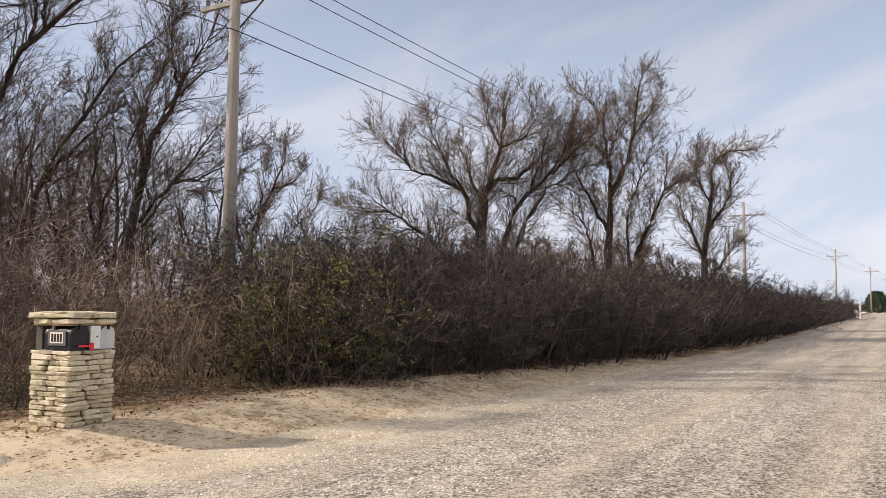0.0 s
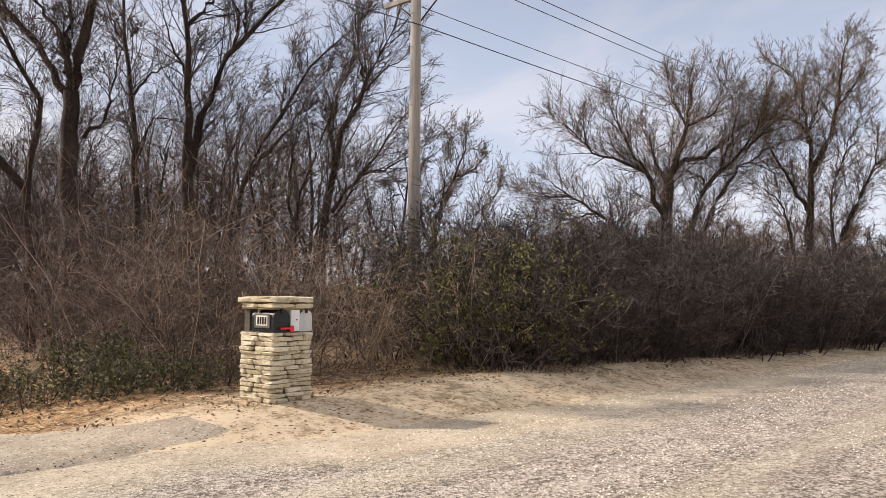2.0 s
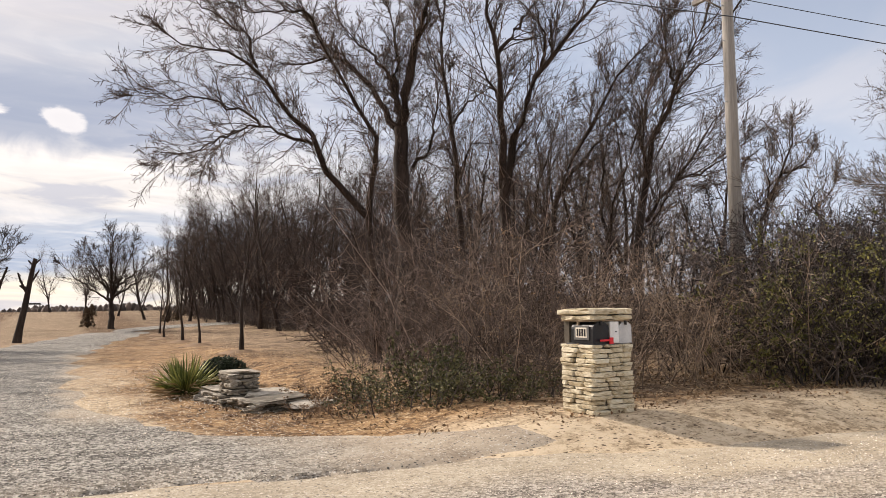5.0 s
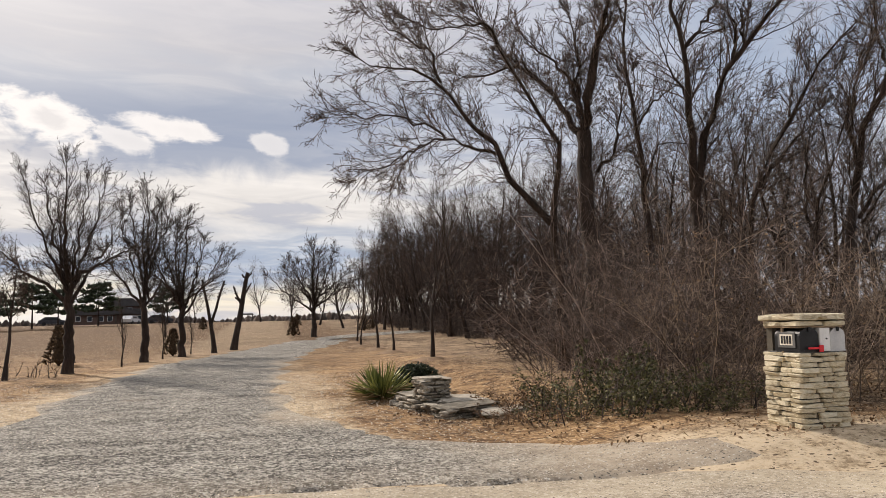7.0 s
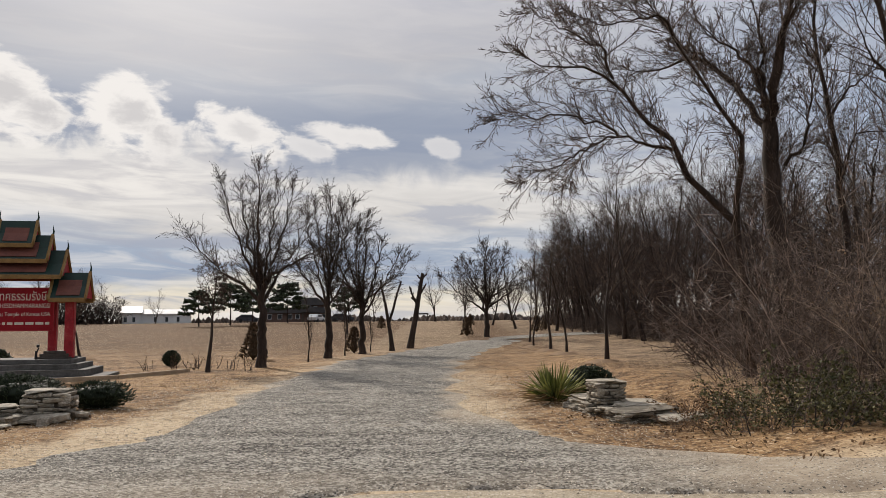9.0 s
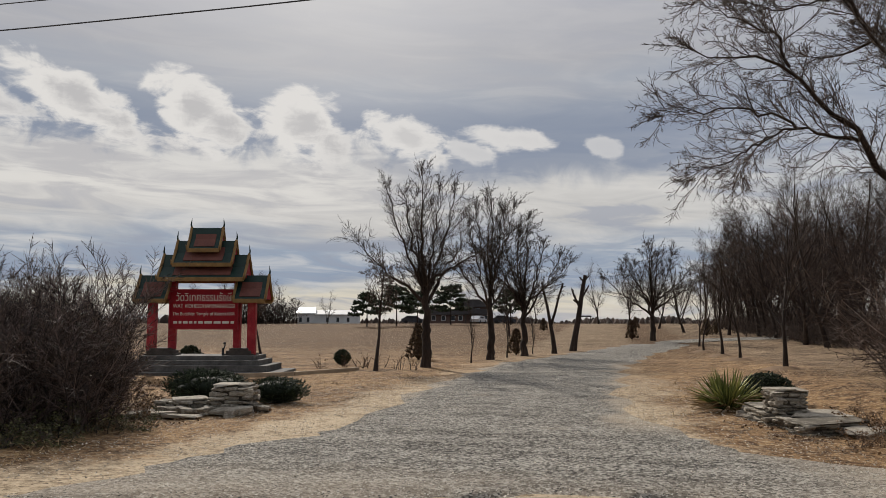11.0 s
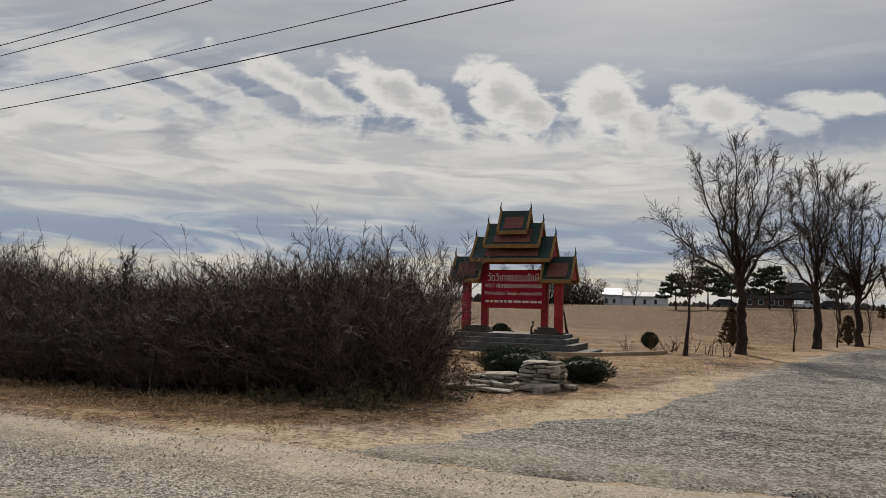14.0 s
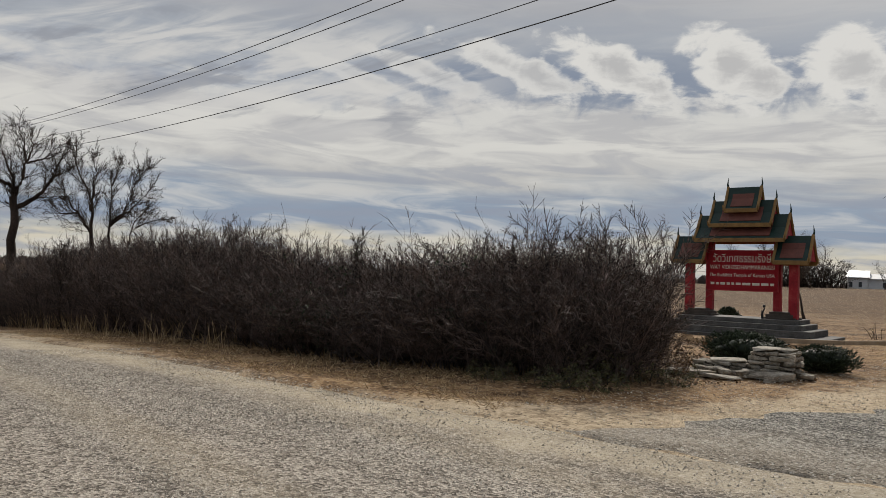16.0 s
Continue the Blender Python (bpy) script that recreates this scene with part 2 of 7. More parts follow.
def specks(t, place, colour, scale, dark, pale):
    """Single clods, straws and stones: small crisp spots, darker and paler than what they lie on."""
    cells = node(t, "ShaderNodeTexVoronoi", Scale=scale, Randomness=1.0)
    bent = node(t, "ShaderNodeTexNoise", Scale=scale * 0.6, Detail=3.0)
    t.links.new(place, bent.inputs["Vector"])
    shift = t.nodes.new("ShaderNodeVectorMath")
    shift.operation = "MULTIPLY_ADD"
    t.links.new(bent.outputs["Color"], shift.inputs[0])
    shift.inputs[1].default_value = (1.6 / scale,) * 3
    t.links.new(place, shift.inputs[2])
    t.links.new(shift.outputs[0], cells.inputs["Vector"])
    tone = t.nodes.new("ShaderNodeSeparateColor")
    t.links.new(cells.outputs["Color"], tone.inputs[0])
    spot = smooth(t, cells.outputs["Distance"], 0.42, 0.30)
    down = math_node(t, "MULTIPLY", spot, smooth(t, tone.outputs[0], 0.17, 0.12))
    up = math_node(t, "MULTIPLY", spot, smooth(t, tone.outputs[0], 0.80, 0.86))
    colour = mix(t, down, colour, dark)
    return mix(t, up, colour, pale)


def road_mask(t, x, y, w):
    edge = math_node(t, "ADD", math_node(t, "ADD", y, smooth(t, x, -4.0, -24.0, 0.0, 1.7)), math_node(t, "MULTIPLY", w, 2.0))
    band = smooth(t, math_node(t, "SUBTRACT", edge, math_node(t, "MULTIPLY", smooth(t, x, -5.0, -1.0), smooth(t, x, 6.0, 3.0))), 4.9, 5.7)
    # wheel tracks, worn smooth
    track = math_node(t, "SINE", math_node(t, "MULTIPLY", math_node(t, "ADD", y, math_node(t, "MULTIPLY", w, 0.7)), 2.9))
    return math_node(t, "MAXIMUM", math_node(t, "MULTIPLY", band, 0.92), math_node(t, "MULTIPLY", smooth(t, track, 0.2, 1.0), 0.35))


def drive_mask(t, x, y, w):
    mouth = smooth(t, math_node(t, "ADD", y, math_node(t, "MULTIPLY", w, 3.0)), 9.2, 6.8)
    flare = math_node(t, "MULTIPLY", smooth(t, math_node(t, "ADD", x, math_node(t, "MULTIPLY", w, 3.0)), 1.0, 3.6), smooth(t, y, 13.0, 11.0))
    mouth = math_node(t, "MAXIMUM", mouth, math_node(t, "MULTIPLY", flare, 1.7))
    side = math_node(t, "ADD", math_node(t, "ABSOLUTE", math_node(t, "ADD", x, 2.25)), math_node(t, "MULTIPLY", w, 2.2))
    side = math_node(t, "MULTIPLY", smooth(t, side, 1.9, 2.6), math_node(t, "MULTIPLY", smooth(t, y, 11.5, 14.0), smooth(t, y, 37.0, 31.0)))
    mouth = math_node(t, "MAXIMUM", mouth, math_node(t, "MULTIPLY", side, 2.0))
    return math_node(t, "MAXIMUM", math_node(t, "MULTIPLY", mouth, 0.6, clamp=True), math_node(t, "MULTIPLY", smooth(t, w, 0.08, 0.25), 0.6))


def mouth_mask(t, x, y, w):
    """Grey gravel dragged out of the drive on to the road."""
    out = smooth(t, math_node(t, "ADD", y, math_node(t, "MULTIPLY", w, 3.0)), 4.9, 6.6)
    side = math_node(t, "ADD", math_node(t, "ABSOLUTE", math_node(t, "ADD", x, 0.5)), math_node(t, "MULTIPLY", w, 4.0))
    return math_node(t, "MULTIPLY", math_node(t, "MULTIPLY", out, smooth(t, side, 6.2, 4.2)), 0.25)


DRIVE_STONE = ((0.055, 0.050, 0.043), (0.205, 0.189, 0.160), (0.50, 0.465, 0.40))


def ground_material():
    """Dry winter turf, with bare dirt and leaf litter along the road."""
    m = bpy.data.materials.new("dry_ground")
    m.use_nodes = True
    t = m.node_tree
    bsdf = t.nodes["Principled BSDF"]
    place = t.nodes.new("ShaderNodeTexCoord").outputs["Object"]
    sep = t.nodes.new("ShaderNodeSeparateXYZ")
    t.links.new(place, sep.inputs[0])
    x, y, _ = sep.outputs
    wobble = math_node(t, "SUBTRACT", noise_at(t, place, 0.45, 6.0, 0.65, 0.3), 0.5)
    broad, fine = noise_at(t, place, 0.3, 7.0, 0.7), noise_at(t, place, 9.0, 8.0, 0.8)
    tuft = noise_at(t, place, 2.2, 6.0, 0.7, 0.6)
    v = math_node(t, "ADD", math_node(t, "ADD", math_node(t, "MULTIPLY", broad, 0.25), math_node(t, "MULTIPLY", tuft, 0.3)), math_node(t, "MULTIPLY", fine, 0.45))
    rows = noise_at(t, combine(t, math_node(t, "MULTIPLY", x, 0.35), math_node(t, "MULTIPLY", y, 1.6)), 1.5, 6.0, 0.75)
    v = math_node(t, "ADD", math_node(t, "MULTIPLY", v, 0.95), math_node(t, "MULTIPLY", rows, 0.05))
    v = math_node(t, "ADD", math_node(t, "MULTIPLY", math_node(t, "SUBTRACT", v, 0.5), 1.6), 0.5)
    grass = ramp(t, v, ((0.42, (0.070, 0.040, 0.022)), (0.475, (0.195, 0.115, 0.058)), (0.52, (0.285, 0.172, 0.083)), (0.575, (0.41, 0.27, 0.14))))
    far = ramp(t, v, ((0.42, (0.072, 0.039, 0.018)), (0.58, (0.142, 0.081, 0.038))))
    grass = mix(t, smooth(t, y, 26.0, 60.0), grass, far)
    dirt = ramp(t, v, ((0.42, (0.27, 0.20, 0.125)), (0.48, (0.47, 0.365, 0.24)), (0.56, (0.60, 0.485, 0.335))))
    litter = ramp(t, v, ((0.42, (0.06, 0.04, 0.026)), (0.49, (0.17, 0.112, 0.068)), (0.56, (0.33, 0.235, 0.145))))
    edge = math_node(t, "ADD", y, math_node(t, "MULTIPLY", wobble, 4.5))
    beside = math_node(t, "ADD", math_node(t, "ABSOLUTE", math_node(t, "ADD", x, 2.2)), math_node(t, "MULTIPLY", wobble, 4.0))
    beside = math_node(t, "MULTIPLY", smooth(t, beside, 3.9, 3.0), smooth(t, y, 30.0, 14.0, 0.25, 0.95))
    col = mix(t, math_node(t, "MAXIMUM", smooth(t, math_node(t, "ADD", edge, smooth(t, x, -5.0, -9.0, 0.0, 3.4)), 9.9, 7.9), beside), grass, dirt)
    # leaf litter under the hedges; its dark brown also paints in their shade
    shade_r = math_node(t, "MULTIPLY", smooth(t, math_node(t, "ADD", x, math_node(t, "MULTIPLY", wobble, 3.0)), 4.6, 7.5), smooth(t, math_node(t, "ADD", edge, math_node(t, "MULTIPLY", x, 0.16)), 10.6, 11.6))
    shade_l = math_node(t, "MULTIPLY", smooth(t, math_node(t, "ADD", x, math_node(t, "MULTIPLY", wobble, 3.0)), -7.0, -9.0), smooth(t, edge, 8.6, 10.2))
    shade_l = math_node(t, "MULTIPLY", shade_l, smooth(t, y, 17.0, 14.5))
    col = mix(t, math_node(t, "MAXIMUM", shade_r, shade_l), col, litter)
    flat = t.nodes.new("ShaderNodeMapping")
    flat.inputs["Scale"].default_value = (0.55, 1.0, 1.0)
    t.links.new(place, flat.inputs[0])
    col = specks(t, flat.outputs[0], col, 20.0, (0.09, 0.06, 0.038), (0.60, 0.47, 0.31))
    col = specks(t, flat.outputs[0], col, 41.0, (0.10, 0.068, 0.042), (0.58, 0.45, 0.29))
    t.links.new(col, bsdf.inputs["Base Color"])
    bsdf.inputs["Roughness"].default_value = 0.95
    bsdf.inputs["Specular IOR Level"].default_value = 0.1
    b = node(t, "ShaderNodeBump", Strength=0.8, Distance=0.035)
    t.links.new(math_node(t, "ADD", fine, tuft), b.inputs["Height"])
    t.links.new(b.outputs[0], bsdf.inputs["Normal"])
    return m


M = {
    "ground": ground_material(),
    "road": gravel_material("road_gravel", ((0.120, 0.101, 0.080), (0.335, 0.287, 0.230), (0.56, 0.495, 0.41)), ((0.31, 0.255, 0.176), (0.43, 0.357, 0.250), (0.52, 0.44, 0.317)), road_mask, 34.0, 0.7, blend=(mouth_mask, DRIVE_STONE)),
    "drive": gravel_material("drive_gravel", DRIVE_STONE, ((0.25, 0.20, 0.145), (0.35, 0.29, 0.215), (0.44, 0.38, 0.29)), drive_mask, 30.0, 0.8, (0.28, 1.7)),
    "bark": material("dark_bark", ((0.013, 0.009, 0.007), (0.033, 0.022, 0.016), (0.072, 0.049, 0.036)), 3.0, 26.0, 0.9, 0.8, 14.0, stretch=(1, 1, 0.25)),
    "bark_elm": material("brown_elm_bark", ((0.018, 0.013, 0.010), (0.040, 0.029, 0.022), (0.082, 0.061, 0.047)), 3.0, 26.0, 0.9, 0.8, 14.0, stretch=(1, 1, 0.25)),
    "twig": twig_material("brown_twigs", (0.035, 0.025, 0.019), (0.12, 0.085, 0.064)),
    "twig_tan": twig_material("tan_twigs", (0.055, 0.040, 0.030), (0.20, 0.148, 0.108)),
    "twig_hedge": twig_material("hedge_twigs", (0.012, 0.009, 0.0075), (0.072, 0.055, 0.047)),
    "twig_warm": twig_material("warm_hedge_twigs", (0.075, 0.052, 0.037), (0.40, 0.30, 0.215)),
    "twig_wood": twig_material("reddish_wood_twigs", (0.024, 0.016, 0.0125), (0.105, 0.070, 0.053)),
    "twig_brown": twig_material("brown_thicket_twigs", (0.030, 0.021, 0.017), (0.25, 0.182, 0.142)),
    "twig_dark": twig_material("dark_hedge_twigs", (0.012, 0.0085, 0.0075), (0.155, 0.111, 0.092)),
    "twig_black": twig_material("dark_ash_twigs", (0.014, 0.010, 0.008), (0.060, 0.042, 0.032)),
    "leaf_olive": twig_material("olive_leaves", (0.05, 0.055, 0.012), (0.20, 0.18, 0.05), 0.6),
    "twig_grey": twig_material("grey_hedge_twigs", (0.020, 0.015, 0.013), (0.17, 0.135, 0.115)),
    "leaf_green": twig_material("winter_leaves", (0.036, 0.042, 0.015), (0.155, 0.140, 0.060), 0.65),
    "leaf_dark": twig_material("dull_dark_leaves", (0.02, 0.02, 0.010), (0.10, 0.075, 0.04), 0.55),
    "leaf_brown": twig_material("dead_leaves", (0.09, 0.055, 0.03), (0.30, 0.19, 0.105), 0.85),
    "needle": twig_material("dark_needles", (0.012, 0.02, 0.010), (0.045, 0.06, 0.028), 0.7),
    "cedar": twig_material("rusty_cedar", (0.04, 0.027, 0.016), (0.14, 0.09, 0.048), 0.8),
    "yucca": twig_material("yucca_blades", (0.07, 0.10, 0.02), (0.34, 0.33, 0.10), 0.5),
    "straw": twig_material("straw", (0.24, 0.15, 0.07), (0.58, 0.43, 0.24), 0.9),
    "pebble": twig_material("pebbles", (0.26, 0.215, 0.16), (0.72, 0.655, 0.545), 0.9),
    "limestone": material("pale_limestone", ((0.38, 0.31, 0.20), (0.65, 0.56, 0.39), (0.78, 0.71, 0.54)), 4.0, 28.0, 0.9, 0.7, 22.0, vary=0.22),
    "limestone_old": material("weathered_limestone", ((0.11, 0.095, 0.07), (0.30, 0.262, 0.205), (0.54, 0.49, 0.40)), 4.0, 28.0, 0.9, 0.7, 22.0, vary=0.25),
    # mortar, darkened so that the gaps between stones look deep in shadow
    "shaded_mortar": material("shaded_mortar", ((0.07, 0.06, 0.045), (0.13, 0.11, 0.085)), 8.0, 60.0, 0.95, 0.3),
    "pole": material("weathered_pole", ((0.20, 0.18, 0.155), (0.31, 0.285, 0.25), (0.40, 0.37, 0.33)), 1.4, 30.0, 0.9, 0.5, 40.0, stretch=(1, 1, 0.06)),
    "steel": material("galvanised_steel", ((0.30, 0.31, 0.32), (0.44, 0.45, 0.46)), 6.0, 40.0, 0.5, 0.1, metal=0.6),
    "porcelain": material("brown_porcelain", ((0.10, 0.08, 0.07), (0.22, 0.19, 0.17)), 9.0, 40.0, 0.3, 0.05),
    "wire": material("dark_wire", ((0.03, 0.03, 0.032), (0.06, 0.06, 0.062)), 2.0, 40.0, 0.6, 0.0),
    "black": material("black_enamel", ((0.008, 0.008, 0.009), (0.022, 0.022, 0.024)), 9.0, 60.0, 0.38, 0.05),
    "plate": material("dark_plate", ((0.07, 0.07, 0.07), (0.14, 0.14, 0.135)), 9.0, 60.0, 0.5, 0.05),
    "aluminium": material("dull_aluminium", ((0.42, 0.42, 0.42), (0.60, 0.60, 0.59)), 5.0, 50.0, 0.45, 0.08, metal=0.5),
    "white": material("white_paint", ((0.60, 0.60, 0.58), (0.80, 0.80, 0.78)), 5.0, 40.0, 0.6, 0.08),
    "flag_red": material("red_plastic", ((0.52, 0.02, 0.03), (0.75, 0.04, 0.05)), 9.0, 50.0, 0.45, 0.05),
    "red": material("weathered_red_paint", ((0.20, 0.012, 0.016), (0.33, 0.018, 0.026), (0.42, 0.07, 0.065)), 2.5, 22.0, 0.65, 0.2),
    "board": material("red_sign_board", ((0.24, 0.012, 0.018), (0.33, 0.018, 0.026)), 2.0, 20.0, 0.7, 0.05, specular=0.15),
    "letter": material("cream_letters", ((0.62, 0.56, 0.46), (0.78, 0.72, 0.62)), 8.0, 40.0, 0.6, 0.0),
    "gold": material("ochre_trim", ((0.16, 0.092, 0.03), (0.28, 0.165, 0.055)), 4.0, 30.0, 0.6, 0.1),
    "green": material("dark_green_tiles", ((0.005, 0.019, 0.015), (0.010, 0.034, 0.026)), 4.0, 30.0, 0.5, 0.25),
    "tile": material("brown_red_tiles", ((0.095, 0.032, 0.024), (0.165, 0.058, 0.040)), 4.0, 30.0, 0.6, 0.3),
    "concrete": material("weathered_concrete", ((0.06, 0.056, 0.050), (0.105, 0.099, 0.090), (0.18, 0.17, 0.155)), 2.0, 30.0, 0.85, 0.3),
    "wood_dark": material("dark_timber", ((0.05, 0.04, 0.033), (0.11, 0.09, 0.072)), 3.0, 30.0, 0.85, 0.3),
    "timber": material("weathered_timber", ((0.26, 0.19, 0.12), (0.44, 0.34, 0.23)), 3.0, 30.0, 0.85, 0.3),
    "siding": material("white_siding", ((0.55, 0.55, 0.54), (0.72, 0.72, 0.70)), 0.6, 8.0, 0.6, 0.1),
    "metal_roof": material("pale_metal_roof", ((0.66, 0.67, 0.68), (0.80, 0.81, 0.82)), 0.5, 6.0, 0.36, 0.03, metal=0.7),
    "brown_wall": material("brown_brick", ((0.08, 0.05, 0.04), (0.14, 0.09, 0.07)), 0.8, 10.0, 0.85, 0.2),
    "roof_dark": material("dark_shingles", ((0.045, 0.042, 0.042), (0.085, 0.08, 0.078)), 0.8, 10.0, 0.9, 0.2),
    "glass": material("dark_window_glass", ((0.02, 0.025, 0.03), (0.05, 0.055, 0.06)), 1.0, 8.0, 0.12, 0.0, specular=0.5),
    "car_paint": material("silver_car_paint", ((0.45, 0.46, 0.47), (0.55, 0.56, 0.57)), 1.0, 9.0, 0.3, 0.0, metal=0.4),
    "car_dark": material("dark_car_paint", ((0.03, 0.03, 0.035), (0.06, 0.06, 0.07)), 1.0, 9.0, 0.3, 0.0, metal=0.3),
    "rubber": material("black_rubber", ((0.012, 0.012, 0.012), (0.03, 0.03, 0.03)), 5.0, 40.0, 0.8, 0.1),
}


# ------------------------------------------------------------------ mesh helpers
def mesh_from(name, verts, faces, mat, smooth_faces=False):
    me = bpy.data.meshes.new(name)
    me.from_pydata([tuple(v) for v in verts], [], [tuple(f) for f in faces])
    me.materials.append(mat)
    if smooth_faces:
        me.polygons.foreach_set("use_smooth", [True] * len(me.polygons))
    me.update()
    return me


def part(name, bm, mat, parent, label=""):
    me = bpy.data.meshes.new(name)
    bm.to_mesh(me)
    bm.free()
    me.materials.append(mat)
    ob = new(name, me)
    ob.parent = parent
    return tagged(ob, label)


def thing(name, place, label, category, group="", turn=0.0, kind=""):
    ob = new(name)
    ob.empty_display_size = 0.2
    ob.matrix_world = pose(*place, 0, 0, turn)
    return tagged(ob, label, category, group, kind)


def box(bm, x0, y0, z0, x1, y1, z1, bevel=0.0, m=None):
    r = bmesh.ops.create_cube(bm, size=1.0, matrix=Matrix.Translation(((x0 + x1) / 2, (y0 + y1) / 2, (z0 + z1) / 2)) @ Matrix.Diagonal((x1 - x0, y1 - y0, z1 - z0, 1)))
    vs = r["verts"]
    if bevel:
        edges = list({e for v in vs for e in v.link_edges})
        vs = bmesh.ops.bevel(bm, geom=edges, offset=bevel, segments=1, affect="EDGES", profile=0.5)["verts"]
    if m is not None:
        bmesh.ops.transform(bm, matrix=m, verts=vs)
    return vs


def boxed(*args, **kw):
    bm = bmesh.new()
    box(bm, *args, **kw)
    return bm


def cone_between(bm, p, q, r0, r1, sides=10):
    p, q = Vector(p), Vector(q)
    m = Matrix.Translation((p + q) / 2) @ (q - p).to_track_quat("Z", "Y").to_matrix().to_4x4()
    return bmesh.ops.create_cone(bm, cap_ends=True, segments=sides, radius1=r0, radius2=r1, depth=(q - p).length, matrix=m)["verts"]


def rod(p, q, r0, r1, sides=10):
    bm = bmesh.new()
    cone_between(bm, p, q, r0, r1, sides)
    for f in bm.faces:
        f.smooth = len(f.verts) == 4
    return bm


def prism(points, y0, y1):
    """A solid with the outline points (x, z), from y0 to y1."""
    bm = bmesh.new()
    a = [bm.verts.new((x, y0, z)) for x, z in points]
    b = [bm.verts.new((x, y1, z)) for x, z in points]
    bm.faces.new(a)
    bm.faces.new(b[::-1])
    for i in range(len(a)):
        j = (i + 1) % len(a)
        bm.faces.new((a[j], a[i], b[i], b[j]))
    bmesh.ops.recalc_face_normals(bm, faces=bm.faces)
    return bm


# ------------------------------------------------------------------ ground
def step(v, lo, hi):
    u = np.clip((np.asarray(v, float) - lo) / (hi - lo), 0, 1)
    return u * u * (3 - 2 * u)


def height(x, y):
    """The lie of the land: level at the drive, falling to the west, rising along the road to the east and gently over the field."""
    x, y = np.asarray(x, float), np.asarray(y, float)
    w = np.minimum(x + 5, 0)
    fall = np.where(w > -35, -0.0011 * w * w, -0.0011 * 35 * 35 - 0.03 * (-w - 35)) * step(y, 24, 11)
    fall = np.maximum(fall, -3.0)
    rise = 1.6 * np.clip((x - 40) / 160, 0, 1.5)
    field = 1.9 * step(y, 38, 135)
    # the bank on which the pillar and the eastern hedge stand
    bank = step(y, 6.9 - 0.02 * x, 8.6 - 0.05 * x) * step(x, 3.3, 5.4) * np.interp(x, [0, 14, 26, 70], [0.25, 0.25, 0.12, 0.1])
    return fall + rise + field + bank * step(y, 60, 20)


def z_at(x, y):
    return float(height(x, y))


def wander(x, seed, size=1.0):
    x = np.asarray(x, float)
    return size * (0.5 * np.sin(x * 0.83 + seed) + 0.3 * np.sin(x * 2.1 + 2.3 * seed) + 0.2 * np.sin(x * 5.3 + 1.1 * seed))


rx = np.r_[-400, -250, np.arange(-150, -34, 4), np.arange(-34, 44, 0.4), np.arange(44, 240, 4), 320, 500]
far_edge = np.interp(rx, [-60, -34, -22, -12, -8, -5.5, -3.2, -1.4, 0.8, 2.2, 4, 5.6, 8.5, 12, 17, 30, 45, 500], [4.2, 4.5, 4.9, 5.8, 6.1, 6.45, 6.8, 7.5, 7.75, 7.5, 7.6, 7.0, 6.8, 6.5, 6.2, 5.9, 5.6, 2.9]) + wander(rx, 1.0, 0.13)


def edge_at(x):
    """Where the road ends on its far side."""
    return np.interp(x, rx, far_edge)


def verge(x, y):
    """Small humps beside the road, clear of road and drive."""
    x, y = np.asarray(x, float), np.asarray(y, float)
    far_side = (0.04 + 0.03 * np.sin(x * 1.9 + np.sin(x * 0.7))) * np.exp(-((y - (8.7 - 0.16 * (x - 8))) / 0.45) ** 2) * step(x, 7.0, 8.5) * step(x, 30, 18)
    bumps = 0.014 * (np.sin(x * 1.7 + 2 * np.sin(y * 0.9)) * np.sin(y * 2.1 + x * 0.6))
    bumps = bumps * step(y, 8.0, 9.5) * step(np.abs(x + 2.2), 4.5, 7.0)
    # the worn lip of turf along the road
    off = y - edge_at(x)
    lip = 0.075 * step(off, -0.02, 0.12) * step(off, 1.6, 0.3) * (0.75 + 0.25 * np.sin(x * 2.3 + np.sin(x * 0.9))) * (step(x, -5.0, -6.5) + 0.6 * step(x, 6.0, 7.5) * step(x, 60, 30))
    return far_side + bumps + lip


def sheet(name, xs, ys, z, mat, label, category, kind="structure"):
    """A sheet over the grid of points xs[i][j], ys[i][j]."""
    n, m = xs.shape
    verts = np.stack([xs, ys, z], -1).reshape(-1, 3)
    i, j = np.meshgrid(np.arange(n - 1), np.arange(m - 1), indexing="ij")
    a = (i * m + j).ravel()
    faces = np.stack([a, a + 1, a + m + 1, a + m], -1)
    me = mesh_from(name, verts.tolist(), faces.tolist(), mat, True)
    if me.polygons[0].normal.z < 0:
        me.flip_normals()
    return tagged(new(name, me), label, category, kind=kind)


near = np.arange(-34, 44.01, 0.4)
gx = np.r_[-2600, -1200, -600, -300, np.arange(-180, -34, 6), near, np.arange(48, 240, 6), 300, 600, 1200, 2600]
gy = np.r_[-2600, -1200, -500, -200, -90, -40, -20, -10, -4, 0, 2, np.arange(4, 10, 0.12), np.arange(10, 30, 0.5), np.arange(30, 160, 4), 200, 300, 500, 1000, 2600]
X, Y = np.meshgrid(gx, gy, indexing="ij")
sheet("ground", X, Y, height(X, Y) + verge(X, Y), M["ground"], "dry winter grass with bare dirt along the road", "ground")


near_edge = -2.2 - 0.02 * np.maximum(rx - 45, 0) + wander(rx, 4.0, 0.2)
u = np.linspace(0, 1, 15)
RX = np.repeat(rx[:, None], 15, 1)
RY = near_edge[:, None] + (far_edge - near_edge)[:, None] * u
crown = 0.03 + 0.03 * np.sin(np.pi * u)[None, :] - 0.03 * (u[None, :] > 0.98)
sheet("road", RX, RY, height(RX, RY) + crown, M["road"], "pale gravel road with a tan dirt edge", "road")

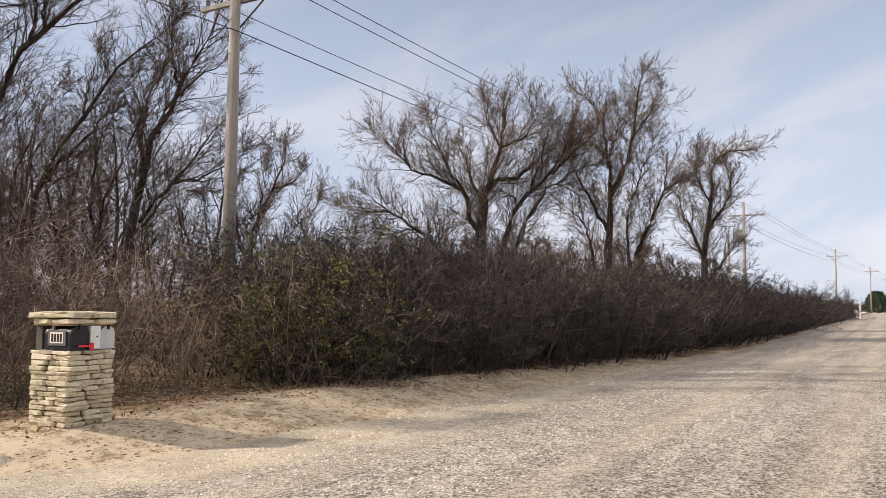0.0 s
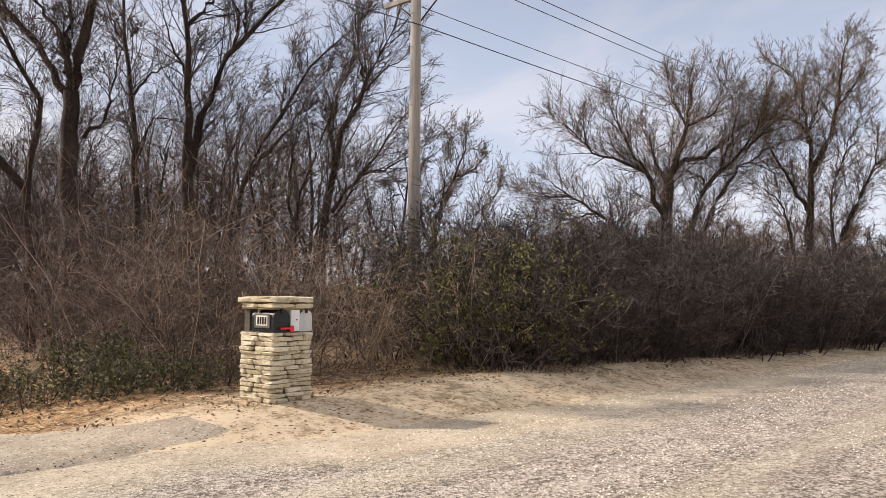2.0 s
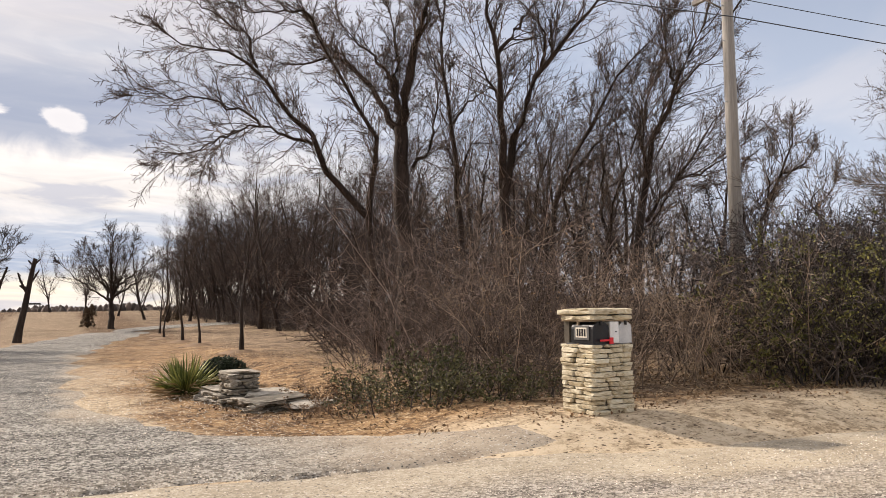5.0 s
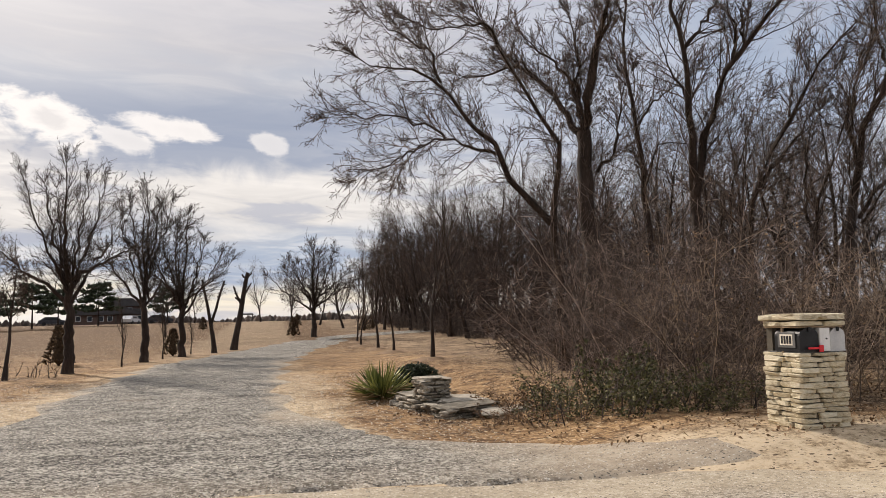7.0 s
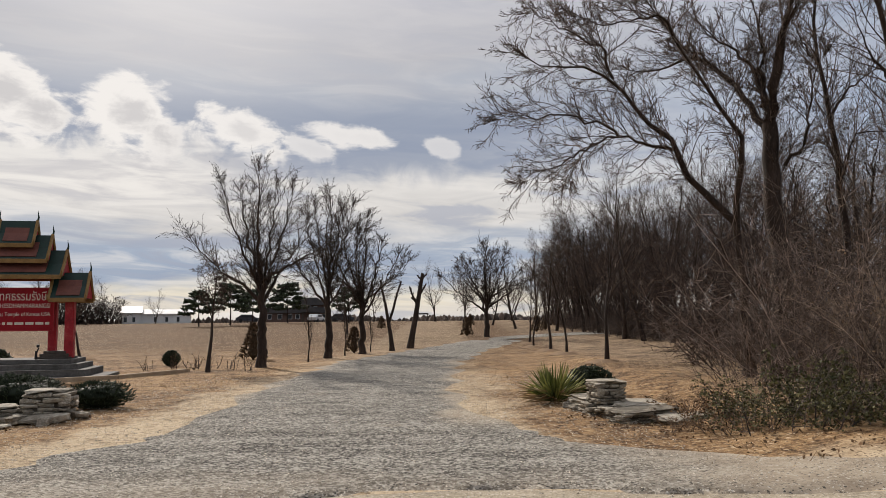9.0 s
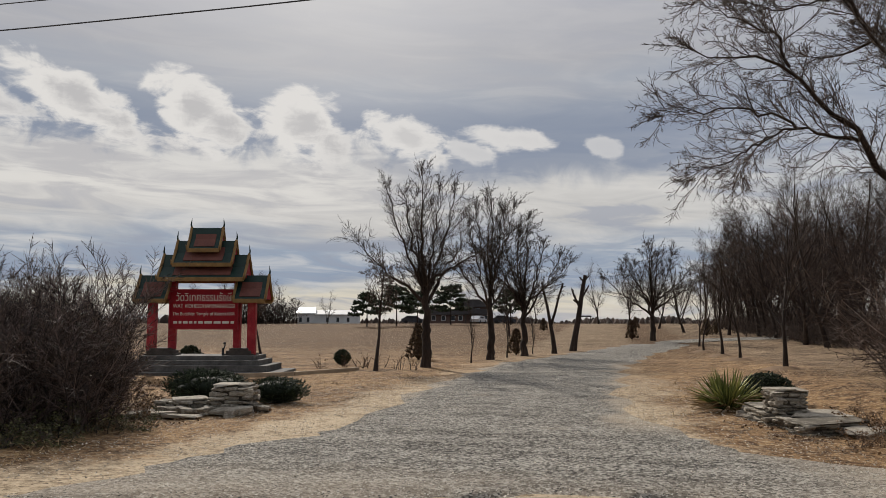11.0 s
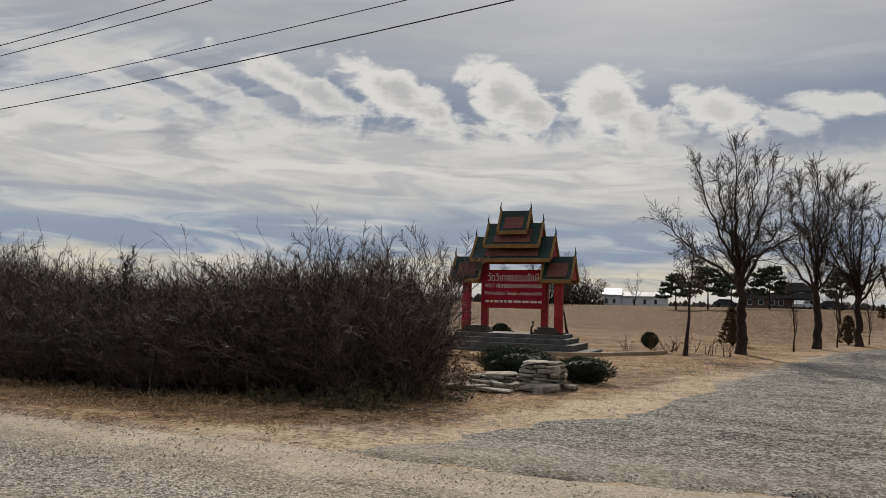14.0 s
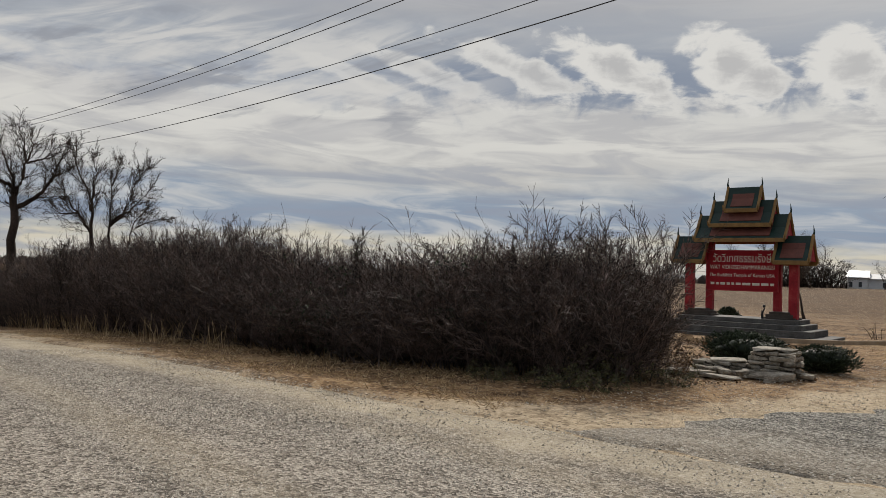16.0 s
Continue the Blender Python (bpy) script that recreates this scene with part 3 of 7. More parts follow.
# the drive: a gravel lane that flares where it meets the road and bends to the east at its end
dy = np.r_[np.arange(6.2, 12, 0.35), np.arange(12, 60, 1.0)]
west_edge = np.interp(dy, [6.2, 8, 9.5, 11, 13, 16, 20, 26, 33, 45, 60], [-5.8, -5.5, -4.9, -4.55, -4.25, -4.5, -4.85, -4.8, -4.8, -2.5, 1.3])
east_edge = np.interp(dy, [6.2, 7.8, 8.6, 9.3, 10.1, 11.3, 13, 18.5, 31.5, 45, 60], [5.2, 4.9, 4.5, 3.8, 2.75, 1.5, 0.7, 0.1, 0.5, 2.1, 5.6])
mid, half = (west_edge + east_edge) / 2, (east_edge - west_edge) / 2
v = np.linspace(-1, 1, 41)
DX = mid[:, None] + (half + 0.0)[:, None] * v + step(np.abs(v), 0.72, 1.0) * np.sign(v) * np.where(v > 0, wander(dy * 1.7, 2.0, 0.5)[:, None], wander(dy * 1.9, 5.0, 0.45)[:, None])
DY = np.repeat(dy[:, None], 41, 1)
SUNK = DY < edge_at(DX)
DY = np.maximum(DY, edge_at(DX) + np.where(SUNK, -0.12, 0.03))
sheet("driveway", DX, DY, height(DX, DY) + 0.012 + 0.032 * step(np.abs(v), 1.0, 0.7)[None, :] + 0.008 * np.sin(DX * 4.3 + np.sin(DY * 0.8)) * (np.abs(v) < 0.9)[None, :] - 0.08 * SUNK - 0.03 * (np.abs(v) > 0.99)[None, :], M["drive"], "worn grey gravel drive curving through the dry lawn", "driveway")
bend = np.linspace(0, 1, 24)[:, None]
cx, cy = 3.2 + 60 * bend ** 1.5, 59.0 + 34 * bend ** 0.8
sheet("driveway_bend", cx + 0 * v + 0.3 * v, cy - 2.3 * v, height(cx, cy - 2.3 * v) + 0.03, M["drive"], "far bend of the grey gravel drive", "driveway")



# ------------------------------------------------------------------ plants: shoots and tubes
def unit(d):
    return d / np.maximum(np.linalg.norm(d, axis=-1, keepdims=True), 1e-9)


def shoots(rng, start, way, length, k, bend, lift, floor=None):
    """Polylines of k points that wander from start along way."""
    d, pts = unit(np.asarray(way, float)), [np.asarray(start, float)]
    hop = (np.asarray(length, float) / (k - 1))[:, None]
    for _ in range(k - 1):
        d = unit(d + bend * rng.normal(size=d.shape) + np.array([0, 0, lift]))
        pts.append(pts[-1] + d * hop)
    pts = np.stack(pts, 1)
    if floor is not None:
        pts[..., 2] = np.maximum(pts[..., 2], floor)
    return pts


def taper(r0, r1, k, power=1.0):
    u = np.linspace(0, 1, k) ** power
    return r0[:, None] * (1 - u) + r1[:, None] * u


def offshoots(rng, pts, rad, per, lo, hi, angle, ratio, thin=0.6, fade=0.5):
    """Starts, ways, lengths and radii of per side shoots on each polyline."""
    n, k, _ = pts.shape
    i = np.repeat(np.arange(n), per)
    t = lo + (hi - lo) * (np.tile(np.arange(per), n) + rng.random(n * per)) / per
    s = t * (k - 1)
    j = np.minimum(s.astype(int), k - 2)
    f = (s - j)[:, None]
    a, b = pts[i, j], pts[i, j + 1]
    tangent = unit(b - a)
    side = unit(np.cross(tangent, rng.normal(size=tangent.shape)))
    turn = np.radians(rng.uniform(*angle, n * per))[:, None]
    size = np.linalg.norm(np.diff(pts, axis=1), axis=-1).sum(1)[i]
    r = rad[i, j] * (1 - f[:, 0]) + rad[i, j + 1] * f[:, 0]
    return a + (b - a) * f, tangent * np.cos(turn) + side * np.sin(turn), size * ratio * rng.uniform(0.6, 1.2, n * per) * (1 - fade * t), r * thin


def tubes(pts, rad, sides):
    n, k, _ = pts.shape
    tangent = unit(np.gradient(pts, axis=1))
    ref = np.where(np.abs(tangent[..., 2:]) > 0.9, [1.0, 0.0, 0.0], [0.0, 0.0, 1.0])
    e1 = unit(np.cross(tangent, ref))
    e2 = np.cross(tangent, e1)
    a = np.linspace(0, 2 * np.pi, sides, endpoint=False)
    ring = e1[:, :, None] * np.cos(a)[:, None] + e2[:, :, None] * np.sin(a)[:, None]
    verts = pts[:, :, None] + ring * rad[:, :, None, None]
    base = (np.arange(n)[:, None, None] * k + np.arange(k - 1)[:, None]) * sides
    q = np.arange(sides)
    p = (q + 1) % sides
    faces = np.stack([base + q, base + p, base + sides + p, base + sides + q], -1)
    return verts.reshape(-1, 3), faces.reshape(-1, 4)


def ribbons(rng, pts, rad):
    """The finest twigs, a hair thick: one tapering strip each, turned at random."""
    a, b = pts[:, 0], pts[:, 1]
    side = unit(np.cross(b - a, rng.normal(size=a.shape)))
    verts = np.stack([a - side * rad[:, :1], a + side * rad[:, :1], b + side * rad[:, 1:], b - side * rad[:, 1:]], 1)
    return verts.reshape(-1, 3), np.arange(len(a) * 4).reshape(-1, 4)


def quads_mesh(name, pieces, mat, smooth_faces=True):
    """One mesh of all the pieces (verts, quads)."""
    at, vs, fs = 0, [], []
    for verts, faces in pieces:
        vs.append(verts)
        fs.append(faces + at)
        at += len(verts)
    verts, faces = np.concatenate(vs), np.concatenate(fs)
    me = bpy.data.meshes.new(name)
    me.vertices.add(len(verts))
    me.vertices.foreach_set("co", verts.astype(np.float32).ravel())
    me.loops.add(faces.size)
    me.loops.foreach_set("vertex_index", faces.astype(np.int32).ravel())
    me.polygons.add(len(faces))
    me.polygons.foreach_set("loop_start", np.arange(0, faces.size, 4, dtype=np.int32))
    if smooth_faces:
        me.polygons.foreach_set("use_smooth", np.ones(len(faces), dtype=bool))
    me.materials.append(mat)
    me.update(calc_edges=True)
    return me


def leaves(rng, pts, size):
    """Small folded leaves at the places pts: two quads each along a crease."""
    n = len(pts)
    d = unit(rng.normal(size=(n, 3)) + [0, 0, 0.1])
    s = unit(np.cross(d, rng.normal(size=(n, 3))))
    up = np.cross(d, s)
    L = (size * rng.uniform(0.6, 1.3, n))[:, None]
    root, tip, mid = pts, pts + d * L, pts + d * L * 0.5
    l, r = mid + s * L * 0.32 + up * L * 0.12, mid - s * L * 0.32 + up * L * 0.12
    verts = np.stack([root, l, tip, r, mid], 1).reshape(-1, 3)
    b = np.arange(n)[:, None] * 5
    return verts, np.concatenate([b + [0, 4, 2, 1], b + [0, 3, 2, 4]])


def heading(az, tilt):
    """A way that leans by tilt degrees from upright towards az (0: +x, 90: +y)."""
    a, t = np.radians(az), np.radians(tilt)
    return np.stack([np.cos(a) * np.sin(t), np.sin(a) * np.sin(t), np.cos(t) * np.ones_like(a)], -1)


def tree_meshes(name, seed, stems, per=(6, 6, 5, 4), angle=(28, 58), ratio=(0.52, 0.5, 0.5, 0.5), lift=(0.05, 0.05, 0.04, 0.03), bend=(0.10, 0.12, 0.16, 0.2), first=0.3, bark="bark", twig="twig", twig_r=0.006, k=(9, 7, 5, 4, 3), thin=0.55):
    """Trunk and crown of a bare tree. stems: (x, y, z, lean towards, lean, length, radius)."""
    rng = np.random.default_rng(seed)
    s = np.array(stems, float)
    pts = shoots(rng, s[:, :3], heading(s[:, 3], s[:, 4]), s[:, 5], k[0], bend[0], lift[0] + 0.02)
    # stems that spring from the trunk start on it
    main = pts[0]
    for n in range(1, len(s)):
        if s[n, 2] > 0.5:
            here = np.array([np.interp(s[n, 2], main[:, 2], main[:, c]) for c in range(3)])
            pts[n] += here - pts[n, 0]
    rad = taper(s[:, 6], s[:, 6] * 0.16, k[0], 0.8)
    rad[0, 0] *= 1.3
    wood, fine = [tubes(pts, rad, 8)], []
    for level, n in enumerate(per):
        lo = first if level == 0 else 0.15
        st, way, size, r = offshoots(rng, pts, rad, n, lo, 1.0, angle, ratio[level], thin, 0.30)
        last = level == len(per) - 1
        kk = 2 if last else k[min(level + 1, len(k) - 1)]
        pts = shoots(rng, st, way, size, kk, bend[min(level, len(bend) - 1)], lift[min(level, len(lift) - 1)])
        r = np.maximum(r, twig_r)
        rad = taper(r, np.maximum(r * 0.3, twig_r * 0.55), kk)
        (wood if level == 0 else fine).append(ribbons(rng, pts, rad) if last else tubes(pts, rad, (6, 3, 3, 3, 3)[level]))
    return quads_mesh(name + "_trunk", wood, M[bark]), quads_mesh(name + "_crown", fine, M[twig])


def tree(name, place, meshes, label, group="", turn=0.0, size=1.0, category="tree"):
    ob = thing(name, (place[0], place[1], z_at(*place) - 0.05), label, category, group, turn)
    ob.scale = (size, size, size)
    for n, me in zip(("trunk", "crown"), meshes):
        p = new(n, me)
        p.parent = ob
    return ob


def grown_meshes(name, seed, trunk, r, lobes, counts=(14, 120, 800, 3500), twig="twig_black", twig_r=0.0075, bark="bark", up=0.12, wobble=0.05, lean=(60, 2), extra=()):
    """A tree whose branches reach for places spread through its crown.
    trunk: its length; lobes: (x, y, z, half width, half height) of the rounded parts of the crown; extra: further stems (x, y, z, lean towards, lean, length, radius)."""
    rng = np.random.default_rng(seed)
    s = np.array([(0, 0, 0, lean[0], lean[1], trunk, r), *extra], float)
    pts = shoots(rng, s[:, :3], heading(s[:, 3], s[:, 4]), s[:, 5], 10, 0.05, 0.01)
    for n in range(1, len(s)):
        if s[n, 2] > 0.5:
            pts[n] += [np.interp(s[n, 2], pts[0, :, 2], pts[0, :, c]) - pts[n, 0, c] for c in range(3)]
    rad = taper(s[:, 6], s[:, 6] * 0.42, 10)
    rad[:, 0] *= 1.28
    wood, fine = [tubes(pts, rad, 9)], []
    half = 4
    P, T, R = pts[:, half:].reshape(-1, 3), unit(np.gradient(pts, axis=1))[:, half:].reshape(-1, 3), rad[:, half:].ravel()
    lobes = np.array(lobes, float)
    share = lobes[:, 3] ** 2 * lobes[:, 4]
    root = pts[0, half]
    for level, n in enumerate(counts):
        which = rng.choice(len(lobes), n, p=share / share.sum())
        if level == 0:
            which[:len(lobes)] = np.arange(len(lobes))[:n]
        far = (rng.uniform(0.45, 0.75, n), 0.9 * rng.random(n) ** 0.36, rng.random(n) ** 0.36, 1.04 * rng.random(n) ** 0.34)[min(level, 3)]
        way = unit(rng.normal(size=(n, 3)))
        ragged = 1 + 0.18 * np.sin(5 * way[:, 0] + 3 * way[:, 2] + seed) * np.sin(4 * way[:, 1] - 5 * way[:, 2])
        A = lobes[which, :3] + way * lobes[which][:, [3, 3, 4]] * (far * ragged)[:, None]
        best = np.zeros(n, int)
        P32, A32 = P.astype(np.float32), A.astype(np.float32)
        from_root = np.linalg.norm(P32 - root.astype(np.float32), axis=1)
        size2 = (P32 ** 2).sum(1)
        hard = (0.2, 0.5, 0.75, 0.85)[min(level, 3)]
        for c in range(0, n, 500):
            a = A32[c:c + 500]
            d = np.sqrt(np.maximum((a ** 2).sum(1)[:, None] + size2[None] - 2 * a @ P32.T, 0))
            out = np.linalg.norm(a - root, axis=1).astype(np.float32)[:, None]
            best[c:c + 500] = np.argmin(d + 2.2 * np.maximum(0, from_root[None] - out + hard * d), axis=1)
        S, D = P[best], A - P[best]
        L = np.linalg.norm(D, axis=1)
        good = L > 0.06
        S, D, L, A, best = S[good], D[good], L[good], A[good], best[good]
        C = S + T[best] * (L * 0.34)[:, None] + D * 0.14 + np.array([0, 0, 1.0]) * (L * up)[:, None]
        last = level == len(counts) - 1
        kk = 2 if last else (8, 6, 4)[min(level, 2)]
        u = np.linspace(0, 1, kk)[None, :, None]
        pts = (1 - u) ** 2 * S[:, None] + 2 * u * (1 - u) * C[:, None] + u ** 2 * A[:, None]
        pts = pts + rng.normal(size=pts.shape) * (L * wobble)[:, None, None] * u * (1.15 - u) * 2
        r0 = np.maximum(np.minimum(R[best] * 0.68, 0.028 * L + twig_r), twig_r)
        rad = taper(r0, np.maximum(r0 * 0.34, twig_r * 0.6), kk)
        (wood if level == 0 else fine).append(ribbons(rng, pts, rad) if last else tubes(pts, rad, (7, 5, 3)[min(level, 2)]))
        if not last:
            P = np.concatenate([P, pts[:, 1:].reshape(-1, 3)])
            T = np.concatenate([T, unit(np.gradient(pts, axis=1))[:, 1:].reshape(-1, 3)])
            R = np.concatenate([R, rad[:, 1:].ravel()])
    return quads_mesh(name + "_trunk", wood, M[bark]), quads_mesh(name + "_crown", fine, M[twig])

def strips(rng, pts, rad):
    """Fine twigs of several bends, a hair thick: one tapering strip each, turned at random."""
    n, k, _ = pts.shape
    side = unit(np.cross(pts[:, -1] - pts[:, 0], rng.normal(size=(n, 3))))[:, None] * rad[..., None]
    verts = np.stack([pts - side, pts + side], 2).reshape(-1, 3)
    b = (np.arange(n)[:, None] * k + np.arange(k - 1)) * 2
    return verts, np.stack([b, b + 1, b + 3, b + 2], -1).reshape(-1, 4)


def curve_through(p, k):
    """k points along a smooth curve through the bends p."""
    p = np.asarray(p, float)
    q = np.concatenate([2 * p[:1] - p[1:2], p, 2 * p[-1:] - p[-2:-1]])
    run = np.r_[0, np.cumsum(np.linalg.norm(np.diff(p, axis=0), axis=1))]
    at = np.interp(np.linspace(0, run[-1], k), run, np.arange(len(p)))
    j = np.minimum(at.astype(int), len(p) - 2)
    f = (at - j)[:, None]
    a, b, c, d = q[j], q[j + 1], q[j + 2], q[j + 3]
    return 0.5 * (2 * b + (c - a) * f + (2 * a - 5 * b + 4 * c - d) * f ** 2 + (3 * b - a - 3 * c + d) * f ** 3)


def limbed_meshes(name, seed, limbs, reach=1.5, spacing=0.4, per=(6, 5), low=3.0, twig="twig", twig_r=0.006, bark="bark", lift=0.09, depth=0.45, ratio=(0.52, 0.5), angle=(24, 52), drift=0.0, tips=4, end=0.10):
    """A bare tree from its main limbs, each a radius and its bends (across, up); side branches, sprays and twigs grow on them.
    reach: length of the side branches; low: height of the lowest; drift: how far the twigs lean across."""
    rng = np.random.default_rng(seed)
    K = 14
    made, width, wood, fine = [], [], [], []
    for n, (r, bends) in enumerate(limbs):
        b = np.array([(x, 0.0, z) for x, z in bends])
        size = np.linalg.norm(b - b[0], axis=1)
        start = 0.0
        if made:
            old = np.concatenate(made)
            off = np.linalg.norm((old - b[0])[:, [0, 2]], axis=1)
            if off.min() < 0.5:
                start = old[off.argmin(), 1]
        b[:, 1] = start + size * (rng.uniform(-depth, depth) if n else 0.03) + 0.05 * rng.normal(size=len(b)) * np.minimum(size, 1)
        p = curve_through(b, K + 3 if n else K)[:K]
        p[1:-1] += 0.012 * rng.normal(size=(K - 2, 3)) * min(size[-1], 4)
        w = r * (0.62 + 0.38 * np.linspace(1, 0, K) if n == 0 and len(bends) < 6 else (0.78 if n else 1.0) * (end + (1 - end) * np.linspace(1, 0, K) ** 1.1))
        if b[0, 2] < 1.0:
            w[:2] *= (1.3, 1.08)
        made.append(p)
        width.append(w)
        wood.append(tubes(p[None], w[None], 9 if r > 0.1 else 6))
    st, way, size, rad = [], [], [], []
    for p, w in zip(made, width):
        hop = np.linalg.norm(np.diff(p, axis=0), axis=1)
        run = np.r_[0, np.cumsum(hop)]
        at = np.arange(spacing * rng.random(), run[-1], spacing)
        at = at + spacing * rng.uniform(-0.4, 0.4, len(at))
        at = np.r_[np.clip(at, 0, run[-1]), np.full(tips, run[-1] * 0.985)]
        here = np.stack([np.interp(at, run, p[:, c]) for c in range(3)], -1)
        j = np.clip(np.searchsorted(run, at) - 1, 0, K - 2)
        tangent = unit(p[j + 1] - p[j])
        tip = np.arange(len(at)) >= len(at) - tips
        turn = np.radians(np.where(tip, rng.uniform(4, 32, len(at)), rng.uniform(*angle, len(at))))[:, None]
        side = unit(np.cross(tangent, rng.normal(size=tangent.shape)) + np.array([0, 0, 0.25]))
        keep = (here[:, 2] > low) & (np.interp(at, run, w) < 0.75 * w.max() + 0.05)
        st.append(here[keep])
        way.append((tangent * np.cos(turn) + side * np.sin(turn))[keep])
        size.append((reach * rng.uniform(0.45, 1.15, len(at)) * (1.1 - 0.35 * at / run[-1]) * np.where(tip, 0.65, 1.0))[keep])
        rad.append(np.minimum(np.interp(at, run, w) * 0.5, 0.0105 * reach)[keep])
    st, way, size, rad = (np.concatenate(v) for v in (st, way, size, rad))
    pts = shoots(rng, st, way + np.array([drift, 0, 0]), size, 7, 0.15, lift)
    rad = taper(np.maximum(rad, twig_r * 1.6), np.full(len(rad), twig_r), 7)
    fine.append(tubes(pts, rad, 5))
    for level, n in enumerate(per):
        st, way, size, r = offshoots(rng, pts, rad, n, 0.10, 1.0, (18, 54), ratio[level], 0.6, 0.30)
        last = level == len(per) - 1
        k = 3 if last else 5
        pts = shoots(rng, st, way + np.array([drift * 0.6, 0, 0]), size, k, 0.17, lift * 0.8)
        r = np.maximum(r, twig_r)
        rad = taper(r, np.full(len(r), twig_r * 0.55), k)
        fine.append(strips(rng, pts, rad) if last else tubes(pts, rad, 3))
    return quads_mesh(name + "_trunk", wood, M[bark]), quads_mesh(name + "_crown", fine, M[twig])


def facing(place):
    """The turn that lays a tree's width square to the line from the road's bend to it."""
    return -math.degrees(math.atan2(place[0], place[1]))


def fan_limbs(seed, fork, tall, wide, n, r):
    """Trunk and n limbs that fan out from its fork into a rounded crown."""
    g = random.Random(seed)
    limbs = [(r, [(0, -0.1), (0.03, fork * 0.5), (0.0, fork)]), (r * 0.6, [(0.0, fork * 0.97), (g.uniform(-0.25, 0.25), fork + 0.4 * (tall - fork)), (g.uniform(-0.4, 0.4), tall * 0.9)])]
    for i in range(n):
        u = -1 + 2 * (i + 0.5) / n + g.uniform(-0.1, 0.1)
        z0 = fork * g.uniform(0.72, 1.25)
        top = fork + (tall - fork) * math.sqrt(max(0.0, 1 - (0.9 * u) ** 2)) * g.uniform(0.74, 0.95) - 0.1 * abs(u)
        x1 = u * wide * g.uniform(0.8, 0.98)
        limbs.append((r * g.uniform(0.42, 0.6), [(0.0, z0), (x1 * 0.35, z0 + 0.30 * (top - z0)), (x1 * 0.72, z0 + 0.62 * (top - z0)), (x1, max(top, z0 + 0.3))]))
    return limbs



def bush_meshes(seed, tall=2.7, wide=1.1, stems=17, per=(8, 5), twig="twig_hedge", thick=1.0, leaf=None, leaf_count=0, leaf_size=0.045, droop=0.0, lift=0.0, spread=(25, 82), bend=0.2, lean=42):
    """A thicket of arching bare canes, with leaves where it keeps them."""
    rng = np.random.default_rng(seed)
    az, rr = rng.uniform(0, 360, stems), wide * 0.75 * np.sqrt(rng.random(stems))
    base = np.stack([rr * np.cos(np.radians(az)), rr * np.sin(np.radians(az)), np.full(stems, -0.1)], -1)
    tip = rng.uniform(2, lean, stems)
    pts = shoots(rng, base, heading(az + rng.uniform(-50, 50, stems), tip), tall * rng.uniform(0.6, 1.1, stems), 5, 0.14, lift * 0.5 - droop)
    rad = taper(0.014 * thick * rng.uniform(0.7, 1.5, stems), np.full(stems, 0.004 * thick), 5)
    out, ends = [tubes(pts, rad, 3)], [pts[:, 2:].reshape(-1, 3)]
    for level, n in enumerate(per):
        st, way, size, r = offshoots(rng, pts, rad, n, 0.08 if level == 0 else 0.15, 1.0, spread, (0.40, 0.48)[level], 0.7, 0.4)
        kk = 3 if level == 0 else 2
        pts = shoots(rng, st, way, size, kk, bend, lift - droop, 0.02)
        rad = taper(np.maximum(r, 0.0055 * thick), np.full(len(r), 0.003 * thick), kk)
        out.append(tubes(pts, rad, 3) if level == 0 else ribbons(rng, pts, rad))
        ends.append(pts[:, 1:].reshape(-1, 3))
    canes = quads_mesh("stems", out[:1], M[twig]), quads_mesh("branchwork", out[1:], M[twig])
    if not leaf:
        return canes
    spots = np.concatenate(ends)
    spots = spots[rng.integers(0, len(spots), leaf_count)] + rng.normal(size=(leaf_count, 3)) * 0.03
    return *canes, quads_mesh("leafage", [leaves(rng, spots, leaf_size)], M[leaf], False)


def bush(place, meshes, label, group, turn=0.0, size=1.0, tall=1.0, name="bush", category="bush"):
    ob = thing(name, (place[0], place[1], z_at(*place)), label, category, group, turn)
    ob.scale = (size, size, size * tall)
    for n, me in zip(("stem_clump", "branchwork", "leafage"), meshes):
        p = tagged(new(n, me), kind="stuff")
        p.parent = ob
    return ob


# ------------------------------------------------------------------ the hedge east of the drive
HEDGE = "bare hedge plants"
grey = [bush_meshes(10 + i, 3.0, 1.15, 20, (10, 14), lift=0.04, twig="twig_grey" if i % 2 else "twig_hedge") for i in range(5)]
light = [bush_meshes(30 + i, 3.2, 1.5, 16, (9, 9), "twig_hedge", 2.0, lift=0.04) for i in range(3)]
warm = [bush_meshes(20 + i, 3.0, 1.15, 13, (8, 7), "twig_warm", 0.62, "leaf_brown", 160, 0.05, lift=0.04) for i in range(4)]
rng = random.Random(3)


def front_east(x):
    return float(np.interp(x, [4, 5, 7, 9, 11.6, 15.8, 25, 38, 56, 130], [10.8, 10.1, 10.1, 10.0, 8.5, 7.4, 6.7, 6.1, 5.5, 4.2]))


def hedge_run(x, end, front, spacing, rows, kinds, label, group, tall=1.0, size=1.0):
    while x < end:
        for row in range(rows):
            y = front(x) + 0.9 * size + row * 1.25 * size + rng.uniform(-0.25, 0.25)
            bush((x + rng.uniform(-0.3, 0.3), y), rng.choice(kinds), label, group, rng.uniform(0, 360), size * rng.uniform(0.88, 1.1), tall * (0.84 + 0.13 * row) * rng.uniform(0.86, 1.12))
        x += spacing


